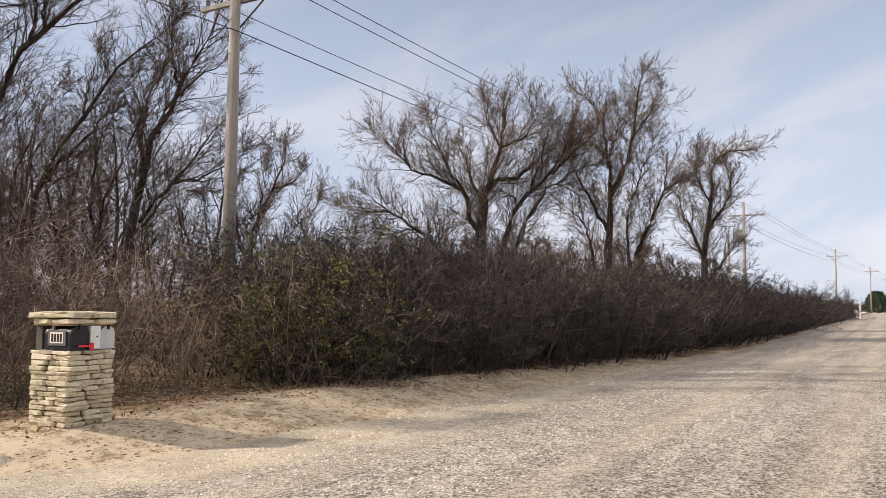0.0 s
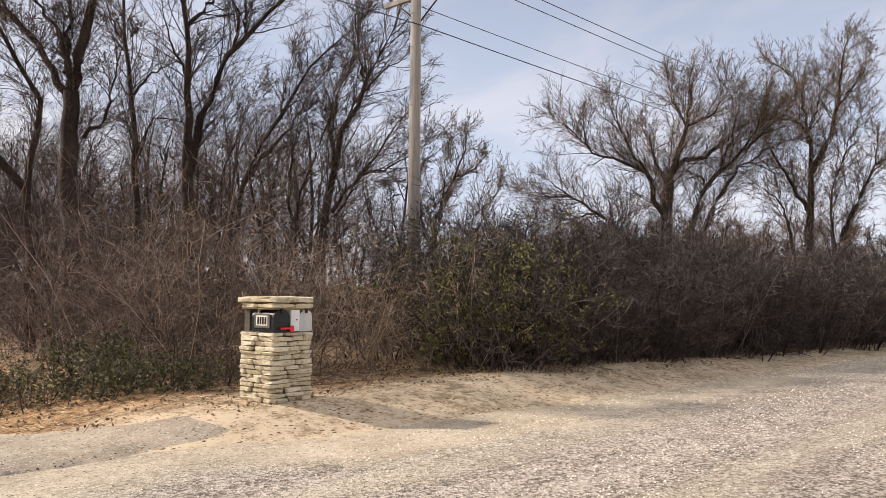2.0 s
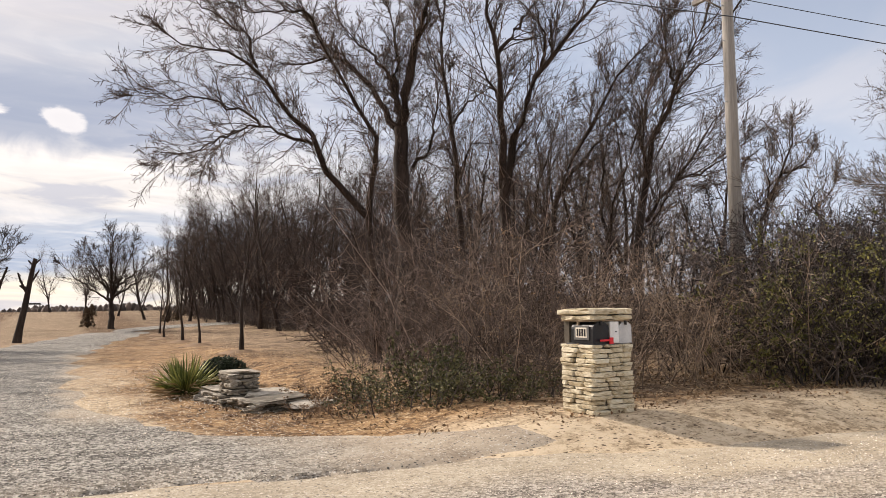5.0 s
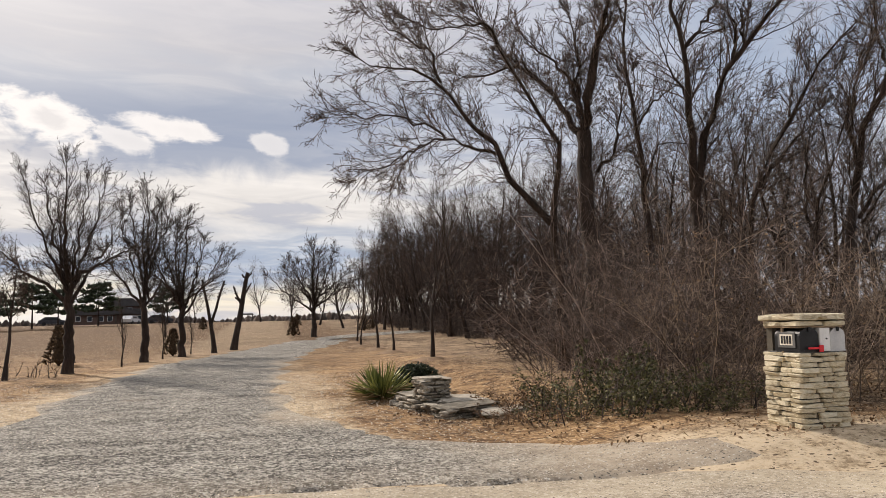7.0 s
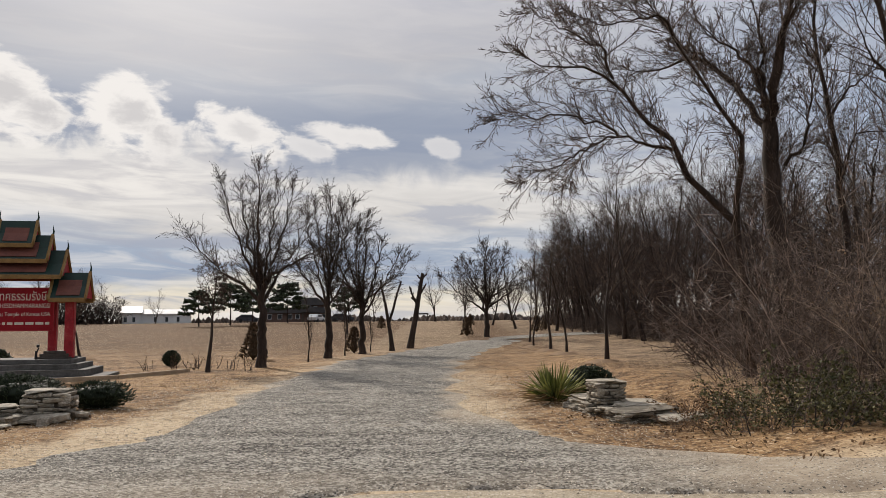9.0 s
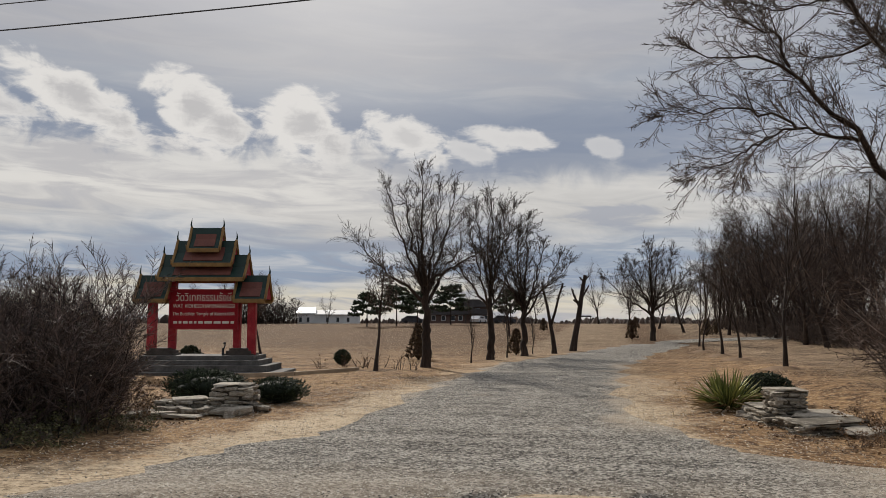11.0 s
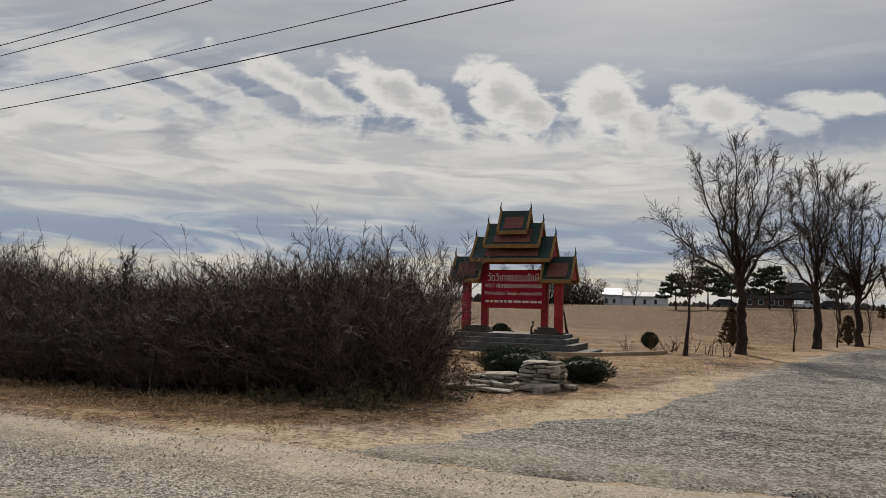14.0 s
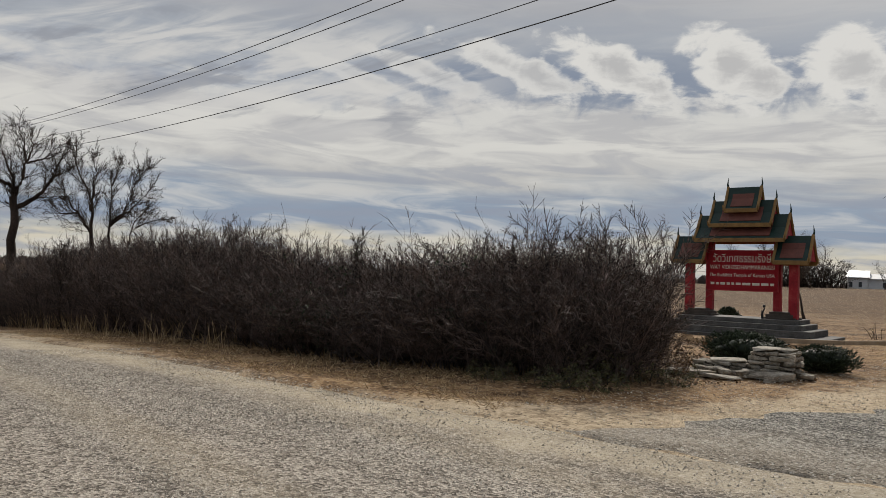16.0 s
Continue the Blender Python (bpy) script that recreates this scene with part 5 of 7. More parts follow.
# spreading elms behind the eastern hedge
BEHIND = "elms behind the hedge"
for place, limbs, label, look_of in (
        ((37.6, 18.7), SPREADER_LIMBS, "old spreading bare elm behind the hedge", dict(reach=2.7, spacing=0.17, low=4.0, twig_r=0.0068)),
        ((39.0, 18.0), BOWED_LIMBS, "bare elm with bowed limbs behind the hedge", dict(reach=2.6, spacing=0.16, low=4.2, twig_r=0.0068)),
        ((43.9, 13.7), PLUME_LIMBS, "tall double-stemmed bare elm behind the hedge", dict(reach=2.5, spacing=0.17, low=4.2, twig_r=0.0074)),
        ((56.9, 11.0), WINDSWEPT_LIMBS, "wind-swept bare elm behind the hedge", dict(reach=2.7, spacing=0.19, low=4.2, twig_r=0.0088, drift=0.06))):
    tree("elm_tree", place, limbed_meshes("elm", int(place[0] * 10), limbs, lift=0.06, twig="twig_tan", bark="bark_elm", per=(9, 8), ratio=(0.52, 0.52), **look_of), label, BEHIND, facing(place))
low_elm = [limbed_meshes("low_elm", 150 + i, fan_limbs(150 + i, 2.2, 7.5, 3.6, 7, 0.2), 1.6, 0.24, (8, 7), 1.4, "twig_tan", 0.0088, "bark_elm", 0.06) for i in range(2)]
for i, (r, az, s) in enumerate([(36, -51.2, 0.72), (40, -53.6, 0.78), (44, -56.0, 0.8), (46, -58.6, 0.92), (50, -60.5, 0.8), (54, -67.5, 0.85), (52, -70.0, 0.8), (56, -74.8, 0.95), (62, -76.8, 0.85), (75, -81.0, 0.7), (88, -83.4, 0.62), (47, -62.5, 0.9), (49, -65.0, 0.9), (50, -68.8, 0.95), (54, -71.8, 0.95), (58, -73.6, 0.95), (64, -79.6, 0.85)]):
    x, y = r * math.sin(radians(-az)), r * math.cos(radians(az))
    tree("tree", (x, y), low_elm[i % 2], "smaller bare tree behind the hedge", BEHIND, 110 * i, s)

# woods east of the lawn
wood = [tree_meshes("wood", 140 + i, [(0, 0, 0, 90 * i, 6, 11, 0.17), (0.1, 0, 1.5, 90 * i + 180, 24, 8, 0.10)], per=(12, 9, 8), angle=(25, 60), ratio=(0.40, 0.52, 0.6), lift=(0.06, 0.04, 0.02), first=0.16, bark="bark", twig="twig_wood", twig_r=0.008, k=(9, 5, 4, 3)) for i in range(4)]
def wood_edge(y):
    """How far east of the drive the woods begin."""
    return float(np.interp(y, [22, 28, 35, 50, 55, 59, 75, 125], [10.4, 11.2, 13.2, 15.2, 13.8, 12.4, 12.0, 13.0]))


woods = [(x + rng.uniform(-1.2, 1.2), y + rng.uniform(-1.2, 1.2)) for y in np.arange(25, 122, 3.9) for x in np.arange(wood_edge(y) + 1.2, wood_edge(y) + 16, 3.7)]
for i, (x, y) in enumerate(woods):
    tree("woodland_tree", (x, y), wood[i % 4], "bare woodland tree at the edge of the dry lawn", "woods", rng.uniform(0, 360), (rng.uniform(0.75, 1.02) + 0.015 * (x - wood_edge(y))) * float(np.interp(y, [22, 40, 55, 125], [0.68, 0.85, 1.0, 1.1])))
under = [bush_meshes(160 + i, 3.4, 1.8, 14, (8, 8), "twig_wood", 1.8) for i in range(2)]
for i in range(84):
    y = 22 + i * 1.18
    bush((wood_edge(y) + 0.3 + rng.uniform(0, 4.5), y), under[i % 2], "bare undergrowth along the edge of the woods", "woodland undergrowth", 77 * i, rng.uniform(0.8, 1.1), rng.uniform(0.3, 0.6), "undergrowth_shrub")
for i in range(56):
    y = 27 + 1.6 * i
    bush((wood_edge(y) + 3.0 + rng.uniform(0, 6.0), y), under[i % 2], "dense bare undergrowth inside the woods", "woodland undergrowth", 53 * i, rng.uniform(0.9, 1.2), rng.uniform(0.7, 1.15), "undergrowth_shrub")
for i in range(22):
    bush((9.0 + 0.42 * i + rng.uniform(-0.6, 0.6), 21.5 + rng.uniform(0, 4.5)), under[i % 2], "dense bare undergrowth behind the thicket", "woodland undergrowth", 91 * i, rng.uniform(0.85, 1.15), rng.uniform(0.5, 0.8), "undergrowth_shrub")

# trees along the west side of the drive
ash = limbed_meshes("ash", 201, fan_limbs(201, 2.8, 9.2, 3.4, 8, 0.20), 1.35, 0.17, (7, 5), 2.6, "twig_black", 0.0055, "bark", 0.04)
ash2 = limbed_meshes("ash", 202, fan_limbs(202, 2.9, 9.4, 3.0, 7, 0.19), 1.35, 0.18, (7, 5), 2.8, "twig_black", 0.0066, "bark", 0.04)
ash3 = limbed_meshes("ash", 203, fan_limbs(206, 2.4, 8.8, 3.6, 8, 0.19), 1.35, 0.18, (7, 5), 2.4, "twig_black", 0.007, "bark", 0.04)
wide_ash = limbed_meshes("ash", 204, fan_limbs(207, 2.4, 9.0, 5.4, 9, 0.25), 1.8, 0.26, (7, 5), 2.4, "twig_black", 0.010, "bark", 0.04)
tree("ash_tree", (-7.0, 29.7), ash, "bare ash tree with a rounded crown beside the drive", "drive trees", 14, 1.0)
tree("ash_tree", (-5.65, 37.1), ash2, "tall bare ash tree beside the drive", "drive trees", 12, 1.0)
tree("ash_tree", (-4.58, 41.6), ash3, "bare ash tree with a wide crown beside the drive", "drive trees", 8, 1.0)
tree("ash_tree", (3.05, 65.5), wide_ash, "bare wide-crowned ash tree at the drive bend", "drive trees", -6, 1.0)
for i, (x, y, s) in enumerate([(-9.5, 74, 0.5), (7.0, 84, 0.75), (5.2, 96, 0.7), (10.5, 78, 0.8), (2.0, 110, 0.7), (12.0, 95, 0.9)]):
    tree("ash_tree", (x, y), wood[i % 4], "smaller bare tree far along the drive", "drive trees", 57 * i, s)


def snag(place, seed, stems, stubs):
    """A lopped trunk: stems (height on the trunk, lean towards, lean, length, radius) and short stubs."""
    ob = thing("snag", (*place, z_at(*place) - 0.05), "lopped dead trunk with short bare stubs", "dead tree", "drive trees")
    g = np.random.default_rng(seed)
    s = np.array(stems, float)
    start = np.zeros((len(s), 3))
    pts = shoots(g, start, heading(s[:, 1], s[:, 2]), s[:, 3], 7, 0.05, 0.02)
    for n in range(1, len(s)):
        pts[n] += [np.interp(s[n, 0], pts[0, :, 2], pts[0, :, c]) for c in range(3)]
    rad = taper(s[:, 4], s[:, 4] * 0.55, 7)
    rad[0, 0] *= 1.25
    new("trunk", quads_mesh("trunk", [tubes(pts, rad, 9)], M["bark"])).parent = ob
    st, way, size, r = offshoots(g, pts, rad, stubs, 0.5, 1.0, (25, 70), 0.12, 0.6, 0.2)
    p2 = shoots(g, st, way, size, 3, 0.15, 0.1)
    for n in range(len(p2)):
        new("stub", quads_mesh("stub", [tubes(p2[n:n + 1], taper(r[n:n + 1], r[n:n + 1] * 0.6, 3), 6)], M["bark"])).parent = ob
    st, way, size, r = offshoots(g, pts, rad, 3, 0.5, 1.0, (15, 50), 0.3, 0.3)
    p3 = shoots(g, st, way, size, 4, 0.2, 0.1)
    for n in range(len(p3)):
        new("shoot", quads_mesh("shoot", [tubes(p3[n:n + 1], taper(np.full(1, 0.016), np.full(1, 0.008), 4), 4)], M["twig_black"])).parent = ob


snag((-3.25, 45.0), 11, [(0, 180, 2, 2.2, 0.15), (1.9, 185, 9, 2.2, 0.095), (1.6, 0, 17, 2.5, 0.085)], 4)
snag((-2.4, 48.5), 12, [(0, 0, 9, 4.7, 0.2), (2.6, 180, 20, 1.3, 0.08), (3.2, 10, 34, 0.9, 0.07)], 6)

# young trees on the lawn, each in a ring of dark mulch
young = [tree_meshes("young", 220 + i, [(0, 0, 0, 50 * i, 2, 5.7, 0.075)], per=(16, 6, 8), angle=(22, 42), ratio=(0.42, 0.45, 0.45), lift=(0.10, 0.07, 0.05), first=0.22, twig_r=0.005, k=(9, 5, 4, 3)) for i in range(2)]
column = tree_meshes("column", 230, [(0, 0, 0, 50, 1, 6.4, 0.075)], per=(18, 6, 6), angle=(12, 26), ratio=(0.26, 0.45, 0.45), lift=(0.12, 0.08, 0.05), first=0.2, twig_r=0.005, k=(9, 5, 4, 3))
round_head = tree_meshes("round", 231, [(0, 0, 0, 50, 1, 3.3, 0.075)], per=(14, 6, 6, 8), angle=(35, 70), ratio=(0.42, 0.5, 0.5, 0.5), lift=(0.06, 0.05, 0.03, 0.02), first=0.52, twig_r=0.006, k=(9, 5, 4, 3))


def mulch_ring(place, r):
    bm = bmesh.new()
    bmesh.ops.create_cone(bm, cap_ends=True, segments=18, radius1=r, radius2=r * 0.45, depth=0.12, matrix=Matrix.Translation((0, 0, 0.03)))
    for vert in bm.verts:
        vert.co *= 1 + 0.12 * math.sin(5 * vert.co.x + 9 * vert.co.y)
    ob = part("mulch", bm, M["leaf_brown"], None)
    ob.matrix_world = pose(place[0], place[1], z_at(*place), 0, 0, 40)
    tagged(ob, "low ring of dark mulch round a young tree", "mulch", "mulch rings")


for i, (x, y, me, s) in enumerate([(5.3, 27.0, young[0], 1.0), (5.2, 35.5, young[1], 0.8), (5.2, 41.1, column, 0.98), (5.0, 47.5, young[0], 0.78), (5.4, 54.0, young[1], 0.85)]):
    tree("young_tree", (x, y), me, "slender young bare tree on the dry lawn", "young trees", 90 * i, s)
    mulch_ring((x, y), 0.75)
tree("young_tree", (-8.2, 27.05), round_head, "small bare tree with a twiggy round crown", "young trees", 0, 1.08)
for x, y, s in [(-5.95, 33.6, 0.46), (-5.2, 39.6, 0.48), (-4.4, 44.4, 0.42)]:
    tree("young_tree", (x, y), column, "staked bare whip beside the drive", "young trees", 0, s)

# trees beyond the western hedge
for place, limbs, label, deep in (
        ((-44.0, 9.4), CROWNED_LIMBS, "bare spreading tree with a forked trunk beyond the western hedge", 5),
        ((-43.0, 13.2), SHEAF_LIMBS, "bare rounded tree of several stems beyond the western hedge", 7)):
    tree("field_tree", place, limbed_meshes("field", 300 + deep, limbs, 1.35, 0.13, (8, 6), 4.2, "twig_black", 0.0062, "bark", 0.05, ratio=(0.5, 0.48)), label, "trees beyond the hedge", facing(place), 1.09)
slender = [limbed_meshes("sapling", 310 + i, fan_limbs(310 + i, 1.9, 4.4, 0.55, 6, 0.05), 0.5, 0.12, (6, 4), 1.8, "twig_black", 0.0042, "bark", 0.08) for i in range(2)]
for i, (r, az, s) in enumerate([(24, 63.6, 0.66), (19, 55.6, 0.72), (22, 67.5, 0.64), (30, 75, 0.8)]):
    x, y = -r * math.sin(radians(az)), r * math.cos(radians(az))
    tree("sapling", (x, y), slender[i % 2], "bare sapling rising above the hedge", "trees beyond the hedge", 80 * i, s)


# ------------------------------------------------------------------ evergreens
def needle_meshes(seed, tall, wide, kind, tiers=900, mat="needle"):
    """A trunk and a crown of needle sprays; kind: cone, ball, pine or pad."""
    g = np.random.default_rng(seed)
    u = g.random(tiers)
    az = g.uniform(0, 2 * np.pi, tiers)
    if kind == "cone":
        z = tall * (0.06 + 0.92 * u)
        r = wide * (1 - u) ** 0.8 * (0.55 + 0.45 * np.sqrt(g.random(tiers))) + 0.02
    elif kind == "pine":
        # flat boughs in layers, each towards its own side
        bough = g.integers(0, 15, tiers)
        bz, ba = np.linspace(0.36, 0.97, 15)[bough], (bough * 2.4 + 0.7)
        br = wide * np.interp(bz, [0.36, 0.6, 1.0], [0.62, 0.55, 0.12])
        spot = np.sqrt(g.random(tiers)) * wide * np.interp(bz, [0.36, 1.0], [0.42, 0.25])
        turn = g.uniform(0, 2 * np.pi, tiers)
        px, py = br * np.cos(ba) + spot * np.cos(turn), br * np.sin(ba) + spot * np.sin(turn)
        z, r, az = tall * bz + g.normal(size=tiers) * 0.09, np.hypot(px, py), np.arctan2(py, px)
    else:
        z0 = g.uniform(-1, 1, tiers)
        z = tall * (0.5 + 0.5 * z0)
        r = wide * np.sqrt(1 - z0 ** 2) * (0.35 + 0.65 * np.sqrt(g.random(tiers))) * (1 + 0.12 * np.sin(3 * az + seed))
    p = np.stack([r * np.cos(az), r * np.sin(az), z], -1)
    way = np.stack([np.cos(az), np.sin(az), 0.55 + 0 * az], -1) + g.normal(size=(tiers, 3)) * 0.35
    size = np.full(tiers, (3.4 if kind == "pad" else 4.2) * max(wide, 0.4) / math.sqrt(tiers) + 0.02) * g.uniform(0.6, 1.4, tiers)
    pts = shoots(g, p, way, size, 3, 0.2, 0.05)
    fat = 0.10 if kind == "pad" else 0.24
    rad = np.stack([size * fat * 0.8, size * fat, size * 0.03], -1)
    st, w2, s2, r2 = offshoots(g, pts, rad, 3, 0.1, 0.9, (25, 60), 0.7, 0.6)
    p2 = shoots(g, st, w2, s2, 3, 0.2, 0.05)
    trunk = shoots(g, np.array([[0, 0, -0.05]]), np.array([[0, 0, 1.0]]), np.array([tall * 0.93]), 5, 0.03, 0.02)
    tr = taper(np.array([0.035 + 0.018 * tall]), np.array([0.01]), 5)
    # the dark mass of inner twigs
    rings, around = 9, 14
    if kind == "cone":
        u = np.linspace(0.04, 0.97, rings)
        rc, zc = wide * 0.5 * (1 - u) ** 0.8 * np.minimum(1, u * 8), tall * u
    else:
        u = np.linspace(-0.98, 0.98, rings)
        rc, zc = wide * 0.72 * np.sqrt(1 - u ** 2), tall * (0.5 + 0.44 * u)
    inner = []
    if kind != "pine":
        a = np.linspace(0, 2 * np.pi, around, endpoint=False)
        lump = 1 + 0.16 * g.normal(size=(rings, around))
        verts = np.stack([rc[:, None] * np.cos(a) * lump, rc[:, None] * np.sin(a) * lump, zc[:, None] + 0 * a], -1).reshape(-1, 3)
        q = np.arange(around)
        base = np.arange(rings - 1)[:, None] * around
        inner = [(verts, np.stack([base + q, base + (q + 1) % around, base + around + (q + 1) % around, base + around + q], -1).reshape(-1, 4))]
    return quads_mesh("trunk", [tubes(trunk, tr, 7)], M["bark"]), quads_mesh("needles", [tubes(pts, rad, 3), tubes(p2, np.stack([r2, r2 * 1.2, r2 * 0.2], -1), 3)] + inner, M[mat])


def evergreen(name, place, meshes, label, group, size=1.0, turn=0.0, category="shrub"):
    ob = thing(name, (*place, z_at(*place)), label, category, group, turn)
    ob.scale = (size, size, size)
    for n, me in zip(("trunk", "foliage"), meshes):
        new(n, me).parent = ob


ball = needle_meshes(300, 0.60, 0.31, "ball", 800)
pad = needle_meshes(301, 0.55, 0.75, "pad", 1500)
cone = needle_meshes(302, 1.75, 0.60, "cone", 420, "cedar")
pine = needle_meshes(303, 5.4, 2.9, "pine", 900)
juniper = needle_meshes(304, 0.62, 0.80, "pad", 1500)
evergreen("round_shrub", (-10.8, 31.0), ball, "small clipped dark round shrub on the dry field", "field shrubs", 0.95)
evergreen("round_shrub", (-15.9, 28.0), ball, "low dark round shrub behind the plinth", "field shrubs", 1.25)
for i, (x, y, s) in enumerate([(-8.9, 36.2, 0.95), (-5.15, 43.0, 0.8), (1.5, 68.5, 0.9), (8.3, 76.0, 0.9), (9.6, 80.0, 0.8), (-7.5, 88.0, 0.8), (2.5, 95.0, 0.8)]):
    evergreen("cedar_shrub", (x, y), cone, "small rusty-brown winter cedar on the field", "field shrubs", s, 50 * i)
for i, (az, r, s) in enumerate([(15.4, 110, 1.0), (7.2, 116, 0.92), (17.5, 106, 0.82), (11.5, 118, 1.05), (13.9, 120, 0.9)]):
    x, y = -r * math.sin(radians(az)), r * math.cos(radians(az))
    evergreen("pine_tree", (x, y), pine, "dark pine beside the distant house", "pines", s, 70 * i, "tree")
far_cedar = needle_meshes(310, 6.5, 3.2, "cone", 300)
for i, (x, y, s) in enumerate([(205, 1.0, 0.75), (215, -2.0, 0.8), (225, 2.0, 0.8), (238, -1.5, 0.85), (246, 3.0, 0.8)]):
    evergreen("cedar_tree", (x, y), far_cedar, "dark cedar far along the road", "far cedars", s, 60 * i, "tree")


# ------------------------------------------------------------------ power line
def insulator(parent, place):
    bm = bmesh.new()
    x, y, z = place
    for h, r in ((0.0, 0.018), (0.05, 0.055), (0.09, 0.035), (0.12, 0.06), (0.17, 0.03)):
        cone_between(bm, (x, y, z + h), (x, y, z + h + 0.035), r, r * 0.85, 8)
    part("insulator", bm, M["porcelain"], parent)


ARM = (-1.55, -1.05, 1.05)              # where the wires cross the arm
WIRES_Z = 8.82


def utility_pole(place, top=10.1, transformer=False, lift=0.0):
    """lift: how much higher than on the nearest pole the crossarm sits."""
    ob = thing("utility_pole", (*place, z_at(*place)), "weathered grey wooden utility pole with a crossarm", "utility pole", "utility poles")
    arm_z = WIRES_Z + lift
    part("pole", rod((0, 0, -0.3), (0, 0, max(top, arm_z + 0.9)), 0.165, 0.115, 14), M["pole"], ob)
    part("crossarm", boxed(0.12, -1.7, arm_z - 0.24, 0.21, 1.25, arm_z - 0.12, bevel=0.008), M["pole"], ob)
    for s in (-1, 1):
        part("brace", rod((0.13, 0.02 * s, arm_z - 0.85), (0.15, 0.85 * s, arm_z - 0.2), 0.022, 0.022, 6), M["wood_dark"], ob, "dark diagonal brace")
    for y in ARM:
        insulator(ob, (0.165, y, arm_z - 0.12))
    for z in (8.12, 7.3, 5.9):
        part("bolt", rod((-0.17, 0, z), (0.18, 0, z), 0.018, 0.018, 6), M["steel"], ob)
    if transformer:
        can = part("transformer", rod((-0.05, 0.42, 7.3), (-0.05, 0.42, 8.3), 0.26, 0.26, 14), M["steel"], ob, "grey cylindrical transformer can")
        part("bushing", rod((-0.05, 0.42, 8.3), (-0.05, 0.42, 8.6), 0.05, 0.03, 8), M["porcelain"], can)
    return ob


POLES = [(-80.0, 9.0), (13.45, 13.1), (69.2, 10.0), (133.0, 6.3), (198.0, 2.6), (262.0, -1.0)]
LIFTS = [2.75 - z_at(-80.0, 9.0), 0.0, 0.77, 0.7, 0.7, 0.7]
for i, p in enumerate(POLES):
    utility_pole(p, transformer=i == 2, lift=LIFTS[i])
stub = thing("utility_pole", (74.0, 12.0, z_at(74, 12)), "short second pole beside the transformer pole", "utility pole", "utility poles")
part("pole", rod((0, 0, -0.3), (0, 0, 8.3), 0.16, 0.11, 12), M["pole"], stub)


def power_wire(a, b, sag, r, label):
    u = np.linspace(0, 1, 25)[:, None]
    pts = np.array(a) * (1 - u) + np.array(b) * u
    pts[:, 2] -= sag * 4 * u[:, 0] * (1 - u[:, 0])
    me = quads_mesh("power_wire", [tubes(pts[None], np.full((1, 25), r), 5)], M["wire"])
    tagged(new("power_wire", me), label, "power line", "overhead wires")


for (x0, y0), (x1, y1), l0, l1 in zip(POLES, POLES[1:], LIFTS, LIFTS[1:]):
    z0, z1, sag = z_at(x0, y0) + l0, z_at(x1, y1) + l1, 2.4 if x0 < 0 else 0.45
    for off in ARM:
        power_wire((x0, y0 + off, z0 + WIRES_Z + 0.08), (x1, y1 + off, z1 + WIRES_Z + 0.08), sag, 0.011, "thin dark overhead wire strung between the poles")
    power_wire((x0, y0 - 0.16, z0 + 7.82), (x1, y1 - 0.16, z1 + 7.82), sag, 0.013, "thicker dark neutral wire below the crossarms")


# ------------------------------------------------------------------ stone work
def stone_mesh(seed, mat, rough=0.13):
    """A flat split stone of unit size, knocked out of square, with worn edges."""
    g = random.Random(seed)
    bm = bmesh.new()
    bmesh.ops.create_cube(bm, size=1.0)
    for vert in bm.verts:
        vert.co.x += g.uniform(-rough, rough) * 0.7
        vert.co.y += g.uniform(-rough, rough) * 0.7
        vert.co.z += g.uniform(-rough, rough) * 1.5
    bmesh.ops.bevel(bm, geom=list(bm.edges), offset=0.12, segments=1, affect="EDGES", profile=0.6)
    for vert in bm.verts:
        vert.co += Vector((g.uniform(-0.03, 0.03), g.uniform(-0.03, 0.03), g.uniform(-0.06, 0.06)))
    me = bpy.data.meshes.new("stone")
    bm.to_mesh(me)
    bm.free()
    me.materials.append(mat)
    return me


PALE = [stone_mesh(i, M["limestone"], 0.13) for i in range(10)]
OLD = [stone_mesh(20 + i, M["limestone_old"], 0.24) for i in range(8)]


def stone(parent, kinds, g, x, y, z, lx, ly, lz, turn=0.0):
    ob = new("stone", g.choice(kinds))
    ob.parent = parent
    ob.matrix_basis = pose(x, y, z, g.uniform(-2, 2), g.uniform(-2, 2), turn + g.uniform(-2, 2)) @ Matrix.Diagonal((lx * g.choice((-1, 1)), ly, lz, 1))
    return ob


def ring_courses(parent, kinds, g, x0, y0, x1, y1, z0, z1, course, length=(0.18, 0.4), deep=0.16, proud=0.02):
    """Courses of flat stones round a rectangle."""
    z = z0
    while z < z1 - 0.02:
        h = min(course * g.uniform(0.75, 1.3), z1 - z)
        for ax, ay, bx, by, nx, ny in ((x0, y0, x1, y0, 0, 1), (x1, y0, x1, y1, -1, 0), (x1, y1, x0, y1, 0, -1), (x0, y1, x0, y0, 1, 0)):
            total = math.hypot(bx - ax, by - ay)
            s = 0.0 if g.random() < 0.5 else -0.02
            while s < total - 0.03:
                l = min(g.uniform(*length), total - s)
                if total - s - l < 0.09:
                    l = total - s
                c = s + l / 2
                out = g.uniform(-proud, proud)
                px, py = ax + (bx - ax) * c / total + nx * (deep / 2 - out), ay + (by - ay) * c / total + ny * (deep / 2 - out)
                stone(parent, kinds, g, px, py, z + h / 2, l * 0.955, deep, h * 0.86, math.degrees(math.atan2(by - ay, bx - ax)))
                s += l
        z += h


